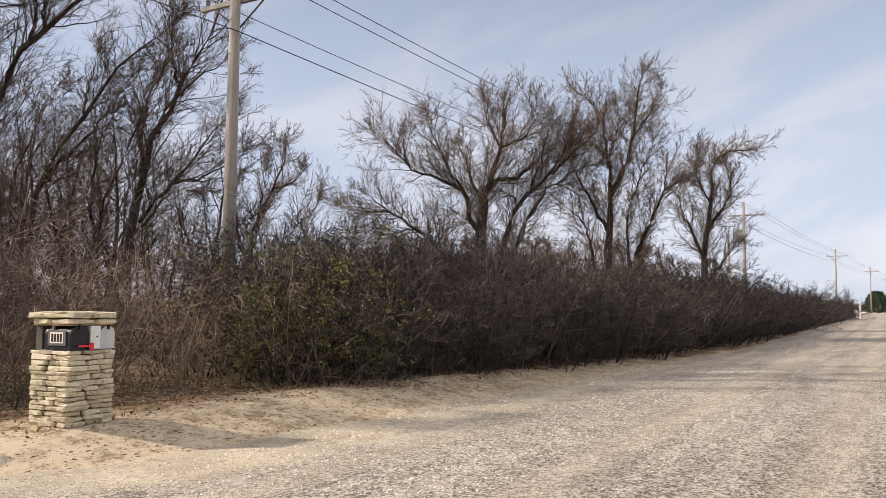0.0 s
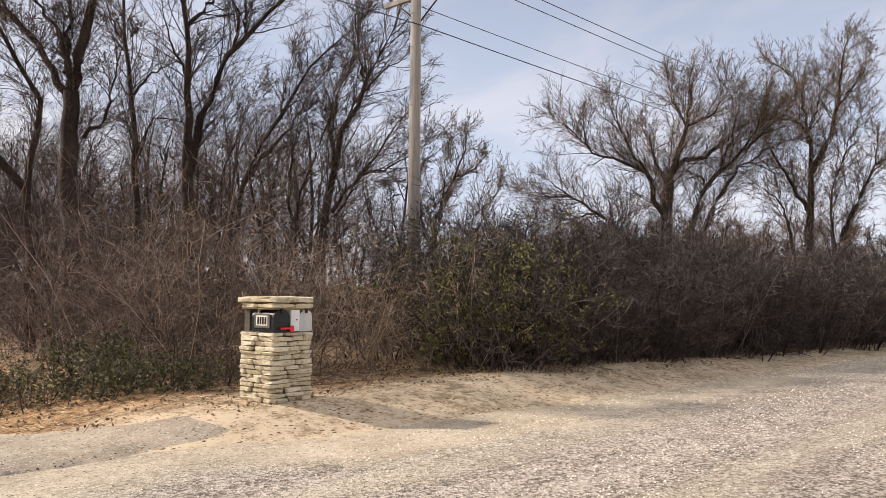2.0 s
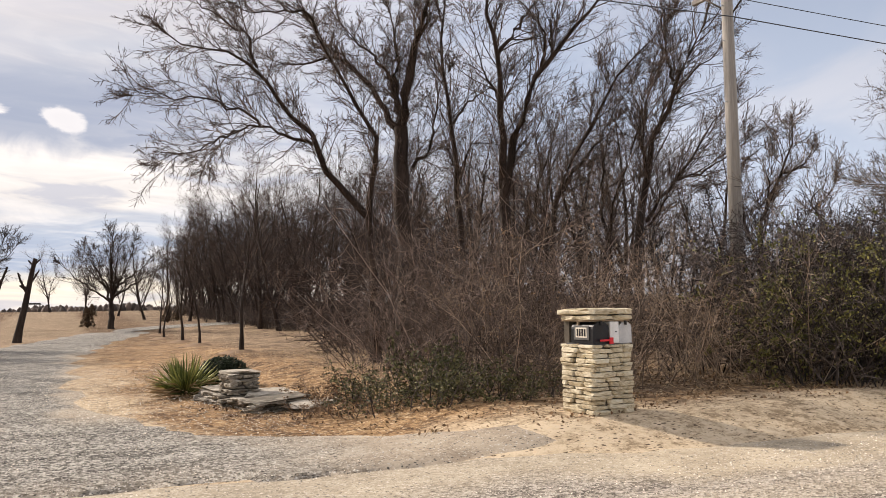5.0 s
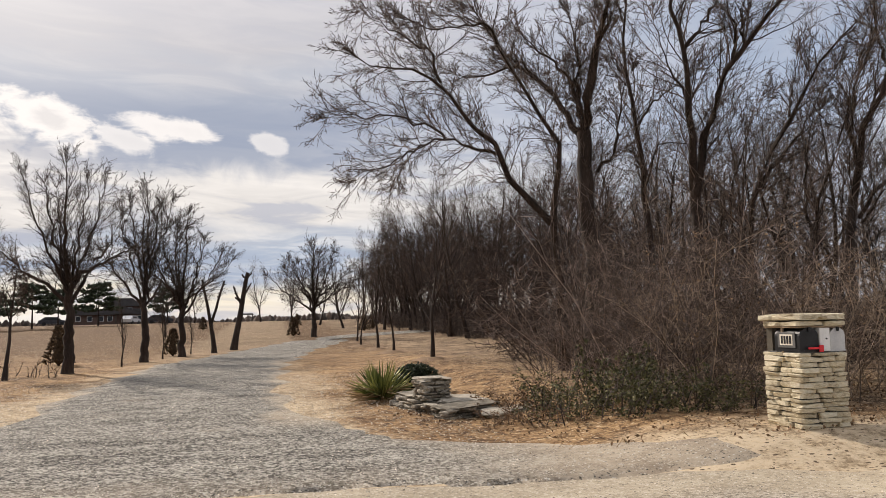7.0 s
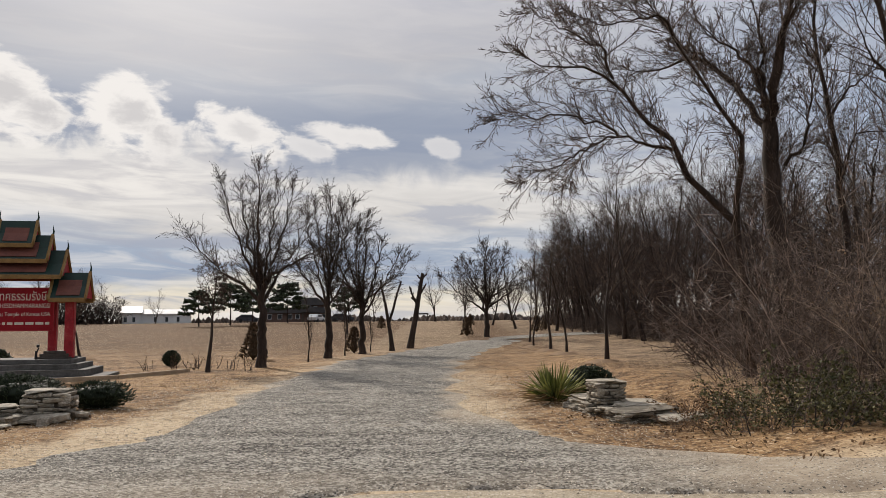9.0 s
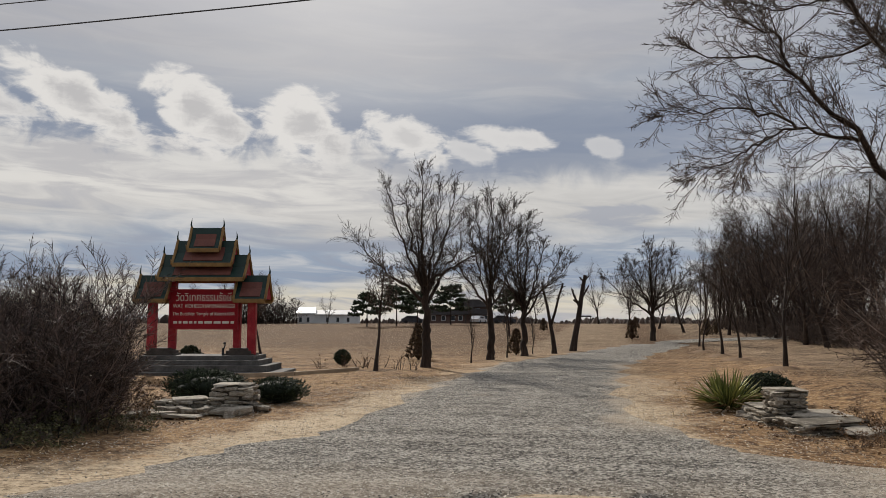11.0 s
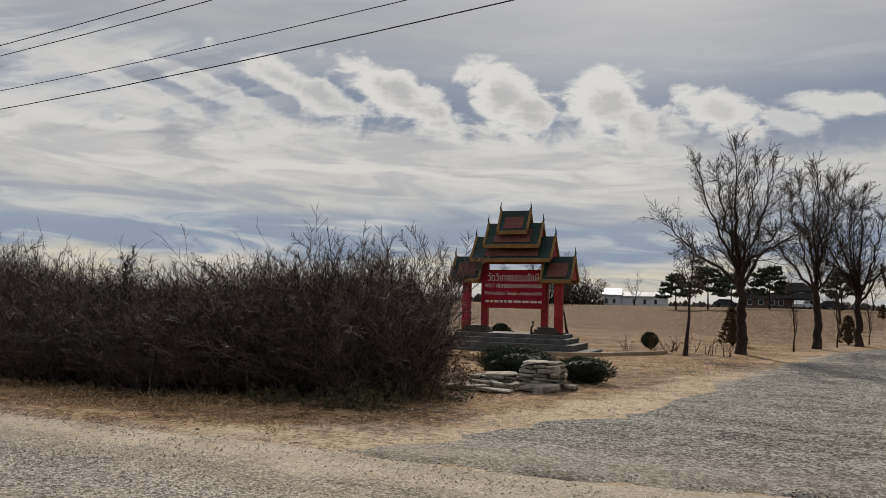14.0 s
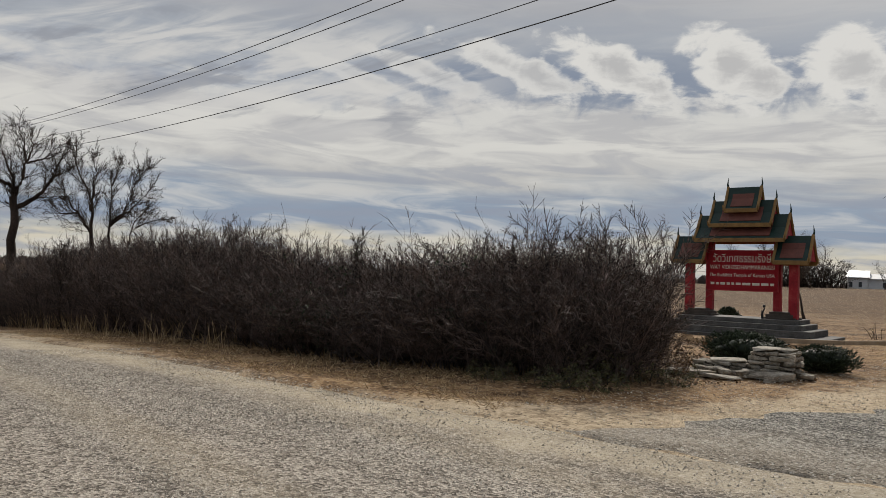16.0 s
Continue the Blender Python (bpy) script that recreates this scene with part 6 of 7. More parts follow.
# the mailbox pillar
def mailbox_pillar():
    g = random.Random(8)
    ob = thing("mailbox_pillar", (6.22, 8.52, z_at(6.22, 8.52)), "pale dry-laid limestone mailbox pillar with a flat stone cap", "mailbox pillar", turn=4.0)
    ob.scale = (0.843, 0.843, 0.843)
    h = 0.372
    part("core", boxed(-h + 0.05, -h + 0.05, -0.2, h - 0.05, h - 0.05, 1.02), M["shaded_mortar"], ob, "mortar core coloured dark as joint shadow")
    ring_courses(ob, PALE, g, -h - 0.01, -h - 0.01, h + 0.01, h + 0.01, -0.06, 1.03, 0.064, (0.12, 0.42), 0.19, 0.032)
    part("back_wall", boxed(-h + 0.04, h - 0.14, 1.0, h - 0.04, h - 0.02, 1.40), M["shaded_mortar"], ob)
    for x, y in ((h - 0.05, h - 0.1),):
        for i in range(4):
            stone(ob, PALE, g, x, y, 1.06 + 0.088 * i, 0.14, 0.2, 0.09)
    part("post", boxed(-h + 0.015, -0.02, 1.02, -h + 0.05, 0.02, 1.40, bevel=0.004), M["timber"], ob, "thin timber corner post")
    part("shelf", boxed(-h + 0.02, -h + 0.01, 1.02, h - 0.02, h - 0.1, 1.045, bevel=0.004), M["plate"], ob, "dark shelf board")
    part("lintel", boxed(-h + 0.0, -h + 0.02, 1.375, h - 0.0, h - 0.02, 1.395, bevel=0.003), M["timber"], ob)
    c = h + 0.02
    ring_courses(ob, PALE, g, -c, -c, c, c, 1.395, 1.475, 0.085, (0.22, 0.5), 0.3, 0.02)
    ring_courses(ob, PALE, g, -c - 0.02, -c - 0.02, c + 0.02, c + 0.02, 1.475, 1.555, 0.085, (0.26, 0.6), 0.34, 0.03)
    part("cap_fill", boxed(-0.25, -0.25, 1.40, 0.25, 0.25, 1.535), M["shaded_mortar"], ob)
    for x, y, lx, ly in ((-0.2, -0.2, 0.42, 0.40), (0.2, -0.18, 0.36, 0.42), (-0.18, 0.2, 0.4, 0.36), (0.2, 0.22, 0.4, 0.34)):
        stone(ob, PALE, g, x, y, 1.545, lx, ly, 0.05)
    return ob


pillar = mailbox_pillar()


def arched(w, h, y0, y1):
    """A mailbox body with an arched top."""
    pts = [(-w / 2, 0), (w / 2, 0), (w / 2, h * 0.68)]
    pts += [(w / 2 * math.cos(a), h * 0.68 + h * 0.32 * math.sin(a)) for a in np.linspace(0.3, math.pi - 0.3, 9)]
    pts.append((-w / 2, h * 0.68))
    return prism(pts, y0, y1)


def mailbox(place, w, h, turn, body, door, label, flag):
    ob = thing("mailbox", place, label, "mailbox", "mailboxes", turn)
    ob.scale = (0.843, 0.843, 0.843)
    part("body", arched(w, h, -0.24, 0.25), body, ob)
    d = part("door", arched(w * 1.04, h * 1.02, -0.262, -0.24), door, ob)
    part("latch", boxed(-0.02, -0.285, h * 0.86, 0.02, -0.262, h * 1.06, bevel=0.004), M["black"], d)
    part("rim", boxed(-w * 0.54, -0.27, -0.006, w * 0.54, -0.235, 0.008), body, ob)
    if flag:
        f = part("flag", boxed(-0.05, -0.31, 0.03, 0.19, -0.292, 0.058, bevel=0.003), M["flag_red"], ob, "red plastic flag lying down")
        part("flag_tip", boxed(0.13, -0.312, -0.01, 0.20, -0.291, 0.085, bevel=0.003), M["flag_red"], f)
    return ob


box_z = z_at(6.22, 8.52) + 1.05 * 0.843
m = pose(6.22, 8.52, 0, 0, 0, 4.0) @ Matrix.Diagonal((0.843, 0.843, 1, 1))


def on_pillar(x, y):
    p = m @ Vector((x, y, 0))
    return (p.x, p.y, box_z)


first_box = mailbox(on_pillar(-0.215, -0.11), 0.30, 0.315, 4.0, M["black"], M["black"], "black enamelled mailbox with a red flag", True)
plaque = part("number_plate", boxed(-0.166, -0.18, 0.05, -0.152, 0.17, 0.265, bevel=0.003), M["plate"], first_box, "dark side panel with a pale number plate")
pale = part("plate", boxed(-0.170, -0.135, 0.085, -0.165, 0.12, 0.235), M["letter"], plaque, "pale plate with four dark bars")
for i in range(4):
    part("bar", boxed(-0.174, -0.112 + 0.056 * i, 0.105, -0.169, -0.076 + 0.056 * i, 0.215), M["black"], plaque)
second = mailbox(on_pillar(0.27, -0.10), 0.24, 0.31, 4.0, M["aluminium"], M["aluminium"], "dull aluminium mailbox with an arched door", False)
third = thing("newspaper_box", on_pillar(0.045, -0.13), "narrow white box between the two mailboxes", "newspaper box", turn=4.0)
third.scale = (0.843, 0.843, 0.843)
part("body", boxed(-0.085, -0.25, 0.0, 0.085, 0.24, 0.318, bevel=0.004), M["white"], third)
part("knob", rod((0.02, -0.262, 0.17), (0.02, -0.25, 0.17), 0.012, 0.012, 8), M["black"], third)


# low limestone walls on both sides of the drive
def slab(parent, g, x, y, z, lx, ly, lz, turn=0.0, kinds=OLD):
    return stone(parent, kinds, g, x, y, z, lx, ly, lz, turn)


def east_wall():
    """A low wall that runs back beside the drive, a square stack on it, and a wing of flat slabs in front."""
    g = random.Random(17)
    ob = thing("garden_wall", (3.12, 12.3, 0.0), "weathered limestone garden wall with a square stone stack", "stone wall", "garden walls", turn=10.8)
    part("core", boxed(-0.30, 0.45, -0.1, 0.45, 2.9, 0.14), M["shaded_mortar"], ob)
    ring_courses(ob, OLD, g, -0.40, 0.35, 0.55, 3.0, -0.03, 0.18, 0.055, (0.12, 0.34), 0.2, 0.08)
    for x, y, lx, ly, t in ((0.1, 0.62, 0.9, 0.55, 4), (0.25, 1.15, 0.75, 0.5, -5), (0.1, 2.4, 0.8, 0.5, 6), (0.45, 1.7, 0.7, 0.5, -3), (0.05, 2.85, 0.7, 0.4, 2)):
        slab(ob, g, x, y, 0.195, lx, ly, 0.05, t)
    part("stack_core", boxed(-0.29, 1.49, 0.1, 0.09, 1.87, 0.53), M["shaded_mortar"], ob)
    ring_courses(ob, OLD, g, -0.36, 1.42, 0.16, 1.94, 0.19, 0.545, 0.052, (0.12, 0.3), 0.14, 0.035)
    slab(ob, g, -0.21, 1.68, 0.56, 0.34, 0.56, 0.045)
    slab(ob, g, 0.05, 1.68, 0.557, 0.30, 0.54, 0.045)
    for i in range(5):
        slab(ob, g, 0.42 + 0.30 * i, 0.18 + 0.17 * i + g.uniform(-0.03, 0.03), 0.10 - 0.012 * i, 0.44, 0.40, 0.06, 30 + g.uniform(-5, 5))
        slab(ob, g, 0.40 + 0.30 * i, 0.14 + 0.17 * i, 0.045, 0.40, 0.34, 0.09, 30 + g.uniform(-8, 8))
    for i in range(22):
        u = g.random()
        slab(ob, g, -0.5 + 0.35 * g.random() + 0.55 * u, 2.9 - 2.7 * u, 0.03 + 0.05 * g.random(), g.uniform(0.14, 0.34), g.uniform(0.1, 0.24), 0.07, g.uniform(0, 90))


def west_wall():
    g = random.Random(27)
    ob = thing("garden_wall", (-6.85, 13.55, 0.0), "tumbled limestone garden wall with a square stone stack", "stone wall", "garden walls", turn=14.0)
    ob.scale = (0.86, 0.9, 1.05)
    part("core", boxed(-0.32, -0.02, 0.0, 0.32, 0.6, 0.39), M["shaded_mortar"], ob)
    ring_courses(ob, OLD, g, -0.42, -0.12, 0.44, 0.72, 0.0, 0.46, 0.07, (0.14, 0.42), 0.2, 0.07)
    slab(ob, g, -0.15, 0.25, 0.475, 0.46, 0.70, 0.055)
    slab(ob, g, 0.22, 0.3, 0.47, 0.36, 0.6, 0.05)
    part("fill", boxed(-1.5, 0.0, -0.1, -0.4, 0.35, 0.2), M["shaded_mortar"], ob)
    ring_courses(ob, OLD, g, -1.6, -0.08, -0.35, 0.42, 0.0, 0.22, 0.065, (0.18, 0.42), 0.16, 0.05)
    for x, y, z, lx, ly, t in ((-0.95, 0.15, 0.24, 0.7, 0.4, 5), (-1.5, -0.75, 0.05, 0.95, 0.35, -6), (-0.75, -0.9, 0.04, 0.6, 0.3, 4), (-0.05, -0.4, 0.07, 0.6, 0.35, -12), (-2.9, -1.9, 0.03, 0.9, 0.4, 12), (0.62, 0.25, 0.06, 0.3, 0.4, 30)):
        slab(ob, g, x, y, z, lx, ly, 0.07, t)
    for i in range(26):
        slab(ob, g, g.uniform(-1.8, 0.7), g.uniform(-0.9, 0.4), 0.05 + 0.03 * g.random(), g.uniform(0.2, 0.45), g.uniform(0.15, 0.3), 0.1, g.uniform(0, 90))


east_wall()
west_wall()
garden_ball = needle_meshes(305, 0.66, 0.52, "ball", 1100, "needle")
evergreen("round_shrub", (3.02, 17.4), garden_ball, "small rounded green evergreen shrub behind the stone wall", "garden shrubs", 0.9, 30)
evergreen("juniper", (-8.0, 15.0), juniper, "dark green juniper behind the tumbled wall", "garden shrubs", 1.0)
evergreen("juniper", (-8.7, 15.9), juniper, "dark green juniper behind the tumbled wall", "garden shrubs", 1.0, 200)
evergreen("juniper", (-6.85, 15.6), juniper, "dark green juniper beside the stone stack", "garden shrubs", 0.8, 250)


def yucca(place, seed):
    ob = thing("yucca", (*place, 0.0), "spiky green yucca with straw-coloured lower blades", "yucca")
    g = np.random.default_rng(seed)
    for name, n, tilt, mat in (("rosette", 190, (5, 78), "yucca"), ("dry_skirt", 70, (70, 98), "straw")):
        az = g.uniform(0, 360, n)
        base = np.stack([0.12 * np.cos(np.radians(az)), 0.12 * np.sin(np.radians(az)), g.uniform(0.03, 0.22, n)], -1)
        size = g.uniform(0.45, 0.70, n)
        pts = shoots(g, base, heading(az, g.uniform(*tilt, n)), size, 4, 0.03, -0.02, 0.01)
        rad = np.stack([np.full(n, 0.013), np.full(n, 0.019), np.full(n, 0.014), np.full(n, 0.002)], -1)
        new(name, quads_mesh(name, [tubes(pts, rad, 3)], M[mat])).parent = ob


yucca((2.06, 15.9), 40)

# ------------------------------------------------------------------ the temple sign
SX, SY, STURN = -13.56, 24.72, 12.0
sign = thing("temple_sign", (SX, SY, -0.1), "red temple sign under a tiered Thai roof on red posts", "sign", turn=STURN)
sign.scale = (0.917, 0.917, 0.995)
plinth = thing("stepped_plinth", (SX, SY, -0.1), "grey concrete plinth with broad steps below the temple sign", "plinth", turn=STURN)
plinth.scale = (0.917, 0.917, 0.995)
for i, (w0, d0, z0, z1) in enumerate(((3.2, 1.75, -0.2, 0.20), (2.65, 1.45, 0.20, 0.40), (2.3, 1.15, 0.40, 0.56), (2.05, 0.85, 0.56, 0.70))):
    part("step", boxed(-w0, -d0, z0, w0, 1.2, z1, bevel=0.012), M["concrete"], plinth)
for s in (-1, 1):
    for w0, z0, z1 in ((0.62, 0.70, 0.76), (0.5, 0.76, 0.86), (0.38, 0.86, 0.94)):
        part("pedestal", boxed(s * 1.45 - w0, -0.45, z0, s * 1.45 + w0 * 0.8, 0.45, z1, bevel=0.008), M["wood_dark"], plinth, "dark stepped pedestal")
for s in (-1, 1):
    part("post", boxed(s * 1.83 - 0.145, -0.38, 0.72, s * 1.83 + 0.145, -0.09, 2.75, bevel=0.012), M["red"], sign, "chipped red square post")
    part("post", boxed(s * 1.20 - 0.125, 0.0, 0.90, s * 1.20 + 0.125, 0.25, 3.6, bevel=0.012), M["red"], sign, "chipped red square post")


def gable_roof(x0, x1, z_eave, z_ridge, deep, yc=0.0):
    """A steep roof with its ridge along x: dark green borders round a brown tiled field, ochre eaves and upswept horns."""
    turned = Matrix(((0, 1, 0, 0), (1, 0, 0, 0), (0, 0, 1, 0), (0, 0, 0, 1)))

    def along(points, xa, xb):
        """A solid with the outline (y, z) between xa and xb."""
        solid = prism(points, xa, xb)
        bmesh.ops.transform(solid, matrix=Matrix.Translation((0, yc, 0)) @ turned, verts=solid.verts)
        bmesh.ops.recalc_face_normals(solid, faces=solid.faces)
        return solid

    waist = z_eave + (z_ridge - z_eave) * 0.46
    roof = part("roof", along([(-deep, z_eave), (deep, z_eave), (deep * 0.42, waist), (0.035, z_ridge), (-0.035, z_ridge), (-deep * 0.42, waist)], x0, x1), M["green"], sign, "dark green tiered roof")
    rise = z_ridge - z_eave
    for side in (-1, 1):
        a, b = Vector((0, side * deep * 0.90, z_eave + rise * 0.10)), Vector((0, side * deep * 0.42, z_eave + rise * 0.46))
        c = Vector((0, side * deep * 0.14, z_eave + rise * 0.82))
        for p, q in ((a, b), (b, c)):
            bm = bmesh.new()
            n = Vector((0, side * (q.z - p.z), abs(q.y - p.y))).normalized() * 0.014
            pad_x = (x1 - x0) * 0.5 - max(0.12, (x1 - x0) * 0.16)
            mid_x = (x0 + x1) / 2
            vs = []
            for h in (-0.3, 1.0):
                vs += [bm.verts.new((mid_x + sx * pad_x, yc + w.y + n.y * h, w.z + n.z * h)) for sx, w in ((-1, p), (1, p), (1, q), (-1, q))]
            for f in ((0, 1, 2, 3), (4, 5, 6, 7), (0, 1, 5, 4), (1, 2, 6, 5), (2, 3, 7, 6), (3, 0, 4, 7)):
                bm.faces.new([vs[i] for i in f])
            bmesh.ops.recalc_face_normals(bm, faces=bm.faces)
            part("tile_field", bm, M["tile"], roof, "brown tiled field")
        part("eave_board", boxed(x0 - 0.03, yc + side * deep - 0.03, z_eave - 0.13, x1 + 0.03, yc + side * deep + 0.03, z_eave + 0.005, bevel=0.006), M["gold"], roof, "ochre eave board")
    for x, o in ((x0, -1), (x1, 1)):
        for side in (-1, 1):
            for p, q in (((-0.02, 1.04, -0.06), (-0.02, 0.45, 0.5)), ((-0.02, 0.45, 0.5), (-0.02, 0.0, 1.03))):
                bm = bmesh.new()
                P = Vector((x + o * 0.03, yc + side * deep * p[1], z_eave + rise * p[2]))
                Q = Vector((x + o * 0.03, yc + side * deep * q[1], z_eave + rise * q[2]))
                cone_between(bm, P, Q, 0.055, 0.05, 6)
                part("bargeboard", bm, M["gold"], roof, "ochre bargeboard")
            bm = bmesh.new()
            cone_between(bm, (x + o * 0.03, yc + side * deep * 1.03, z_eave - 0.04), (x + o * 0.07, yc + side * (deep * 1.03 + 0.08), z_eave + 0.12), 0.04, 0.008, 6)
            part("corner_horn", bm, M["gold"], roof)
        bm = bmesh.new()
        cone_between(bm, (x + o * 0.02, yc, z_ridge - 0.08), (x + o * 0.06, yc, z_ridge + 0.13), 0.045, 0.03, 7)
        cone_between(bm, (x + o * 0.06, yc, z_ridge + 0.12), (x + o * 0.03, yc, z_ridge + 0.34), 0.03, 0.005, 7)
        part("ridge_horn", bm, M["green"], roof)
    part("gable", along([(-deep * 0.86, z_eave), (deep * 0.86, z_eave), (0, z_ridge - 0.1)], x0 - 0.006, x1 + 0.006), M["red"], roof, "red gable board")
    return roof


for s in (-1, 1):
    gable_roof(s * 1.80 - 0.55, s * 1.80 + 0.55, 2.58, 3.40, 0.62, -0.05)
gable_roof(-1.55, 1.55, 3.30, 4.12, 0.72, 0.1)
gable_roof(-1.06, 1.06, 3.80, 4.60, 0.60, 0.1)
gable_roof(-0.56, 0.56, 4.30, 5.05, 0.46, 0.1)

board = part("board", boxed(-1.26, -0.11, 1.585, 1.26, -0.03, 2.90, bevel=0.006), M["board"], sign, "deep red sign board with cream lettering")
for x0, z0, x1, z1 in ((-1.28, 1.56, 1.28, 1.595), (-1.28, 2.89, 1.28, 2.925), (-1.28, 1.595, -1.245, 2.89), (1.245, 1.595, 1.28, 2.89)):
    part("frame", boxed(x0, -0.125, z0, x1, -0.02, z1), M["red"], board, "pale red frame strip")


def lettering(text, z, wide, tall, name):
    curve = bpy.data.curves.new("text", "FONT")
    curve.body, curve.align_x, curve.align_y, curve.extrude = text, "CENTER", "CENTER", 0.004
    temp = bpy.data.objects.new("text", curve)
    scene.collection.objects.link(temp)
    bpy.context.view_layer.update()
    me = bpy.data.meshes.new_from_object(temp.evaluated_get(bpy.context.evaluated_depsgraph_get()))
    bpy.data.objects.remove(temp)
    co = np.zeros(len(me.vertices) * 3)
    me.vertices.foreach_get("co", co)
    co = co.reshape(-1, 3)
    span, low = np.ptp(co[:, :2], axis=0), co[:, :2].min(0)
    co[:, 0] = (co[:, 0] - low[0] - span[0] / 2) * wide / span[0]
    co[:, 1] = (co[:, 1] - low[1] - span[1] / 2) * tall / span[1]
    out = np.stack([co[:, 0], -0.114 - co[:, 2] * 0.6, z + co[:, 1]], -1)
    me.vertices.foreach_set("co", out.ravel())
    me.materials.clear()
    me.materials.append(M["letter"])
    ob = new(name, me)
    ob.parent = board
    return ob


lettering("วัดวิเทศธรรมรังษี", 2.67, 2.05, 0.30, "thai_lettering")
lettering("WAT VIDHESDHAMMARANGSI", 2.355, 2.28, 0.14, "lettering")
lettering("The Buddhist Temple of Kansas USA", 2.075, 2.3, 0.15, "lettering")
bars = random.Random(4)
x = -1.1
while x < 1.08:
    l = bars.uniform(0.08, 0.30)
    part("bar", boxed(x, -0.117, 1.76, min(x + l, 1.14), -0.108, 1.84), M["letter"], board)
    x += l + 0.06

# small dark ornament on the plinth
orn = thing("ornament", tuple((pose(SX, SY, 0, 0, 0, STURN) @ Vector((0.79, -0.46, 0.597)))), "small dark metal figure-like ornament on the plinth", "ornament", turn=STURN)
bm = bmesh.new()
cone_between(bm, (0, 0, 0), (0, 0, 0.26), 0.045, 0.03, 8)
cone_between(bm, (-0.02, 0, 0.12), (0.07, 0, 0.34), 0.03, 0.02, 8)
bmesh.ops.create_uvsphere(bm, u_segments=8, v_segments=6, radius=0.05, matrix=Matrix.Translation((0.05, 0, 0.4)))
part("body", bm, M["black"], orn)

# timber bed edging and dead flower stalks beside the plinth
for i, (x0, y0, x1, y1) in enumerate([(-11.4, 22.8, -10.0, 24.0), (-10.0, 24.0, -8.9, 27.2)]):
    l = math.hypot(x1 - x0, y1 - y0)
    e = part("bed_edging", boxed(0, -0.07, -0.05, l, 0.07, 0.12, bevel=0.01), M["timber"], None)
    e.matrix_world = pose(x0, y0, 0, 0, 0, math.degrees(math.atan2(y1 - y0, x1 - x0)))
    tagged(e, "weathered timber edging of a flower bed", "edging", "bed edging")
stalks = [bush_meshes(400 + i, 0.8, 0.25, 5, (3, 1), "twig", 1.2, "leaf_brown", 30, 0.06) for i in range(2)]
for i, (x, y) in enumerate([(-10.0, 29.0), (-9.5, 29.6), (-9.1, 28.6), (-8.7, 29.2), (-7.0, 27.6), (-10.6, 28.0), (-7.6, 28.1)]):
    bush((x, y), stalks[i % 2], "dead brown flower stalks in the bed", "dead flowers", 70 * i, 0.9, 1.0, "dead_flower", "dead flower")


# ------------------------------------------------------------------ distant buildings
def window(parent, x, y, z, w, h, mat="glass"):
    f = part("window", boxed(x - w / 2 - 0.08, y - 0.03, z - 0.08, x + w / 2 + 0.08, y + 0.02, z + h + 0.08), M["white"], parent)
    part("pane", boxed(x - w / 2, y - 0.045, z, x + w / 2, y - 0.03, z + h), M[mat], f)


def place_at(az, r):
    return (-r * math.sin(radians(az)), r * math.cos(radians(az)))


px, py = place_at(20.2, 140)
shed = thing("shed", (px, py, z_at(px, py) - 0.35), "long white metal shed with a pale gabled end", "shed", turn=20.0)
part("wall", boxed(-2.6, 0.6, -0.3, 5.4, 6, 1.9), M["siding"], shed)
part("gable_wing", boxed(-5.4, 0, -0.3, -2.6, 6, 2.15), M["siding"], shed)


def lean_roof(x0, x1, z0, z1, front, label, mat="metal_roof"):
    """A low gabled roof with its ridge along x."""
    bm = bmesh.new()
    mid_y = 3.3
    pts = [(front, z0), (mid_y, z1), (6.6 - front, z0), (6.6 - front, z0 - 0.12), (mid_y, z1 - 0.12), (front, z0 - 0.12)]
    a, b = [bm.verts.new((x0, y, z)) for y, z in pts], [bm.verts.new((x1, y, z)) for y, z in pts]
    bm.faces.new(a)
    bm.faces.new(b[::-1])
    for k in range(6):
        bm.faces.new((a[k], a[(k + 1) % 6], b[(k + 1) % 6], b[k]))
    bmesh.ops.recalc_face_normals(bm, faces=bm.faces)
    part("roof", bm, M[mat], shed, label)


lean_roof(-5.7, -2.3, 2.15, 3.25, -0.3, "bright sunlit metal roof")
lean_roof(-2.3, 5.7, 1.95, 2.75, 0.3, "pale painted roof", "siding")
part("gable", boxed(-2.62, 0.3, 1.9, -2.5, 6.0, 2.2), M["siding"], shed)
for x in (-4.9, -3.6, -0.3, 1.5, 3.3):
    window(shed, x, -0.02 if x < -2.6 else 0.58, 0.6, 0.45, 0.8)

px, py = place_at(10.8, 158)
house = thing("house", (px, py, z_at(px, py)), "long low brown house with a dark roof and porch", "house", turn=11.0)
house.scale = (0.74, 0.74, 0.78)
part("wall", boxed(-9, 0, -0.3, 8, 7, 2.3), M["brown_wall"], house)
part("roof", prism([(-9.6, 2.3), (8.6, 2.3), (7.4, 3.7), (-8.4, 3.7)], -0.7, 7.5), M["roof_dark"], house)
part("porch_roof", prism([(1.0, 2.5), (5.6, 2.5), (3.3, 4.3)], -2.0, 2.0), M["roof_dark"], house)
part("upper_wall", boxed(-1.5, 0.6, 2.3, 7.0, 6.4, 4.3), M["brown_wall"], house)
part("upper_roof", prism([(-2.2, 4.3), (7.7, 4.3), (5.2, 6.2), (0.3, 6.2)], 0.0, 7.0), M["roof_dark"], house)
for x in (0.2, 2.4, 4.6):
    window(house, x, 0.58, 3.0, 0.9, 0.9)
for x in (1.3, 5.3):
    part("porch_post", boxed(x - 0.15, -1.8, -0.3, x + 0.15, -1.5, 2.5), M["wood_dark"], house)
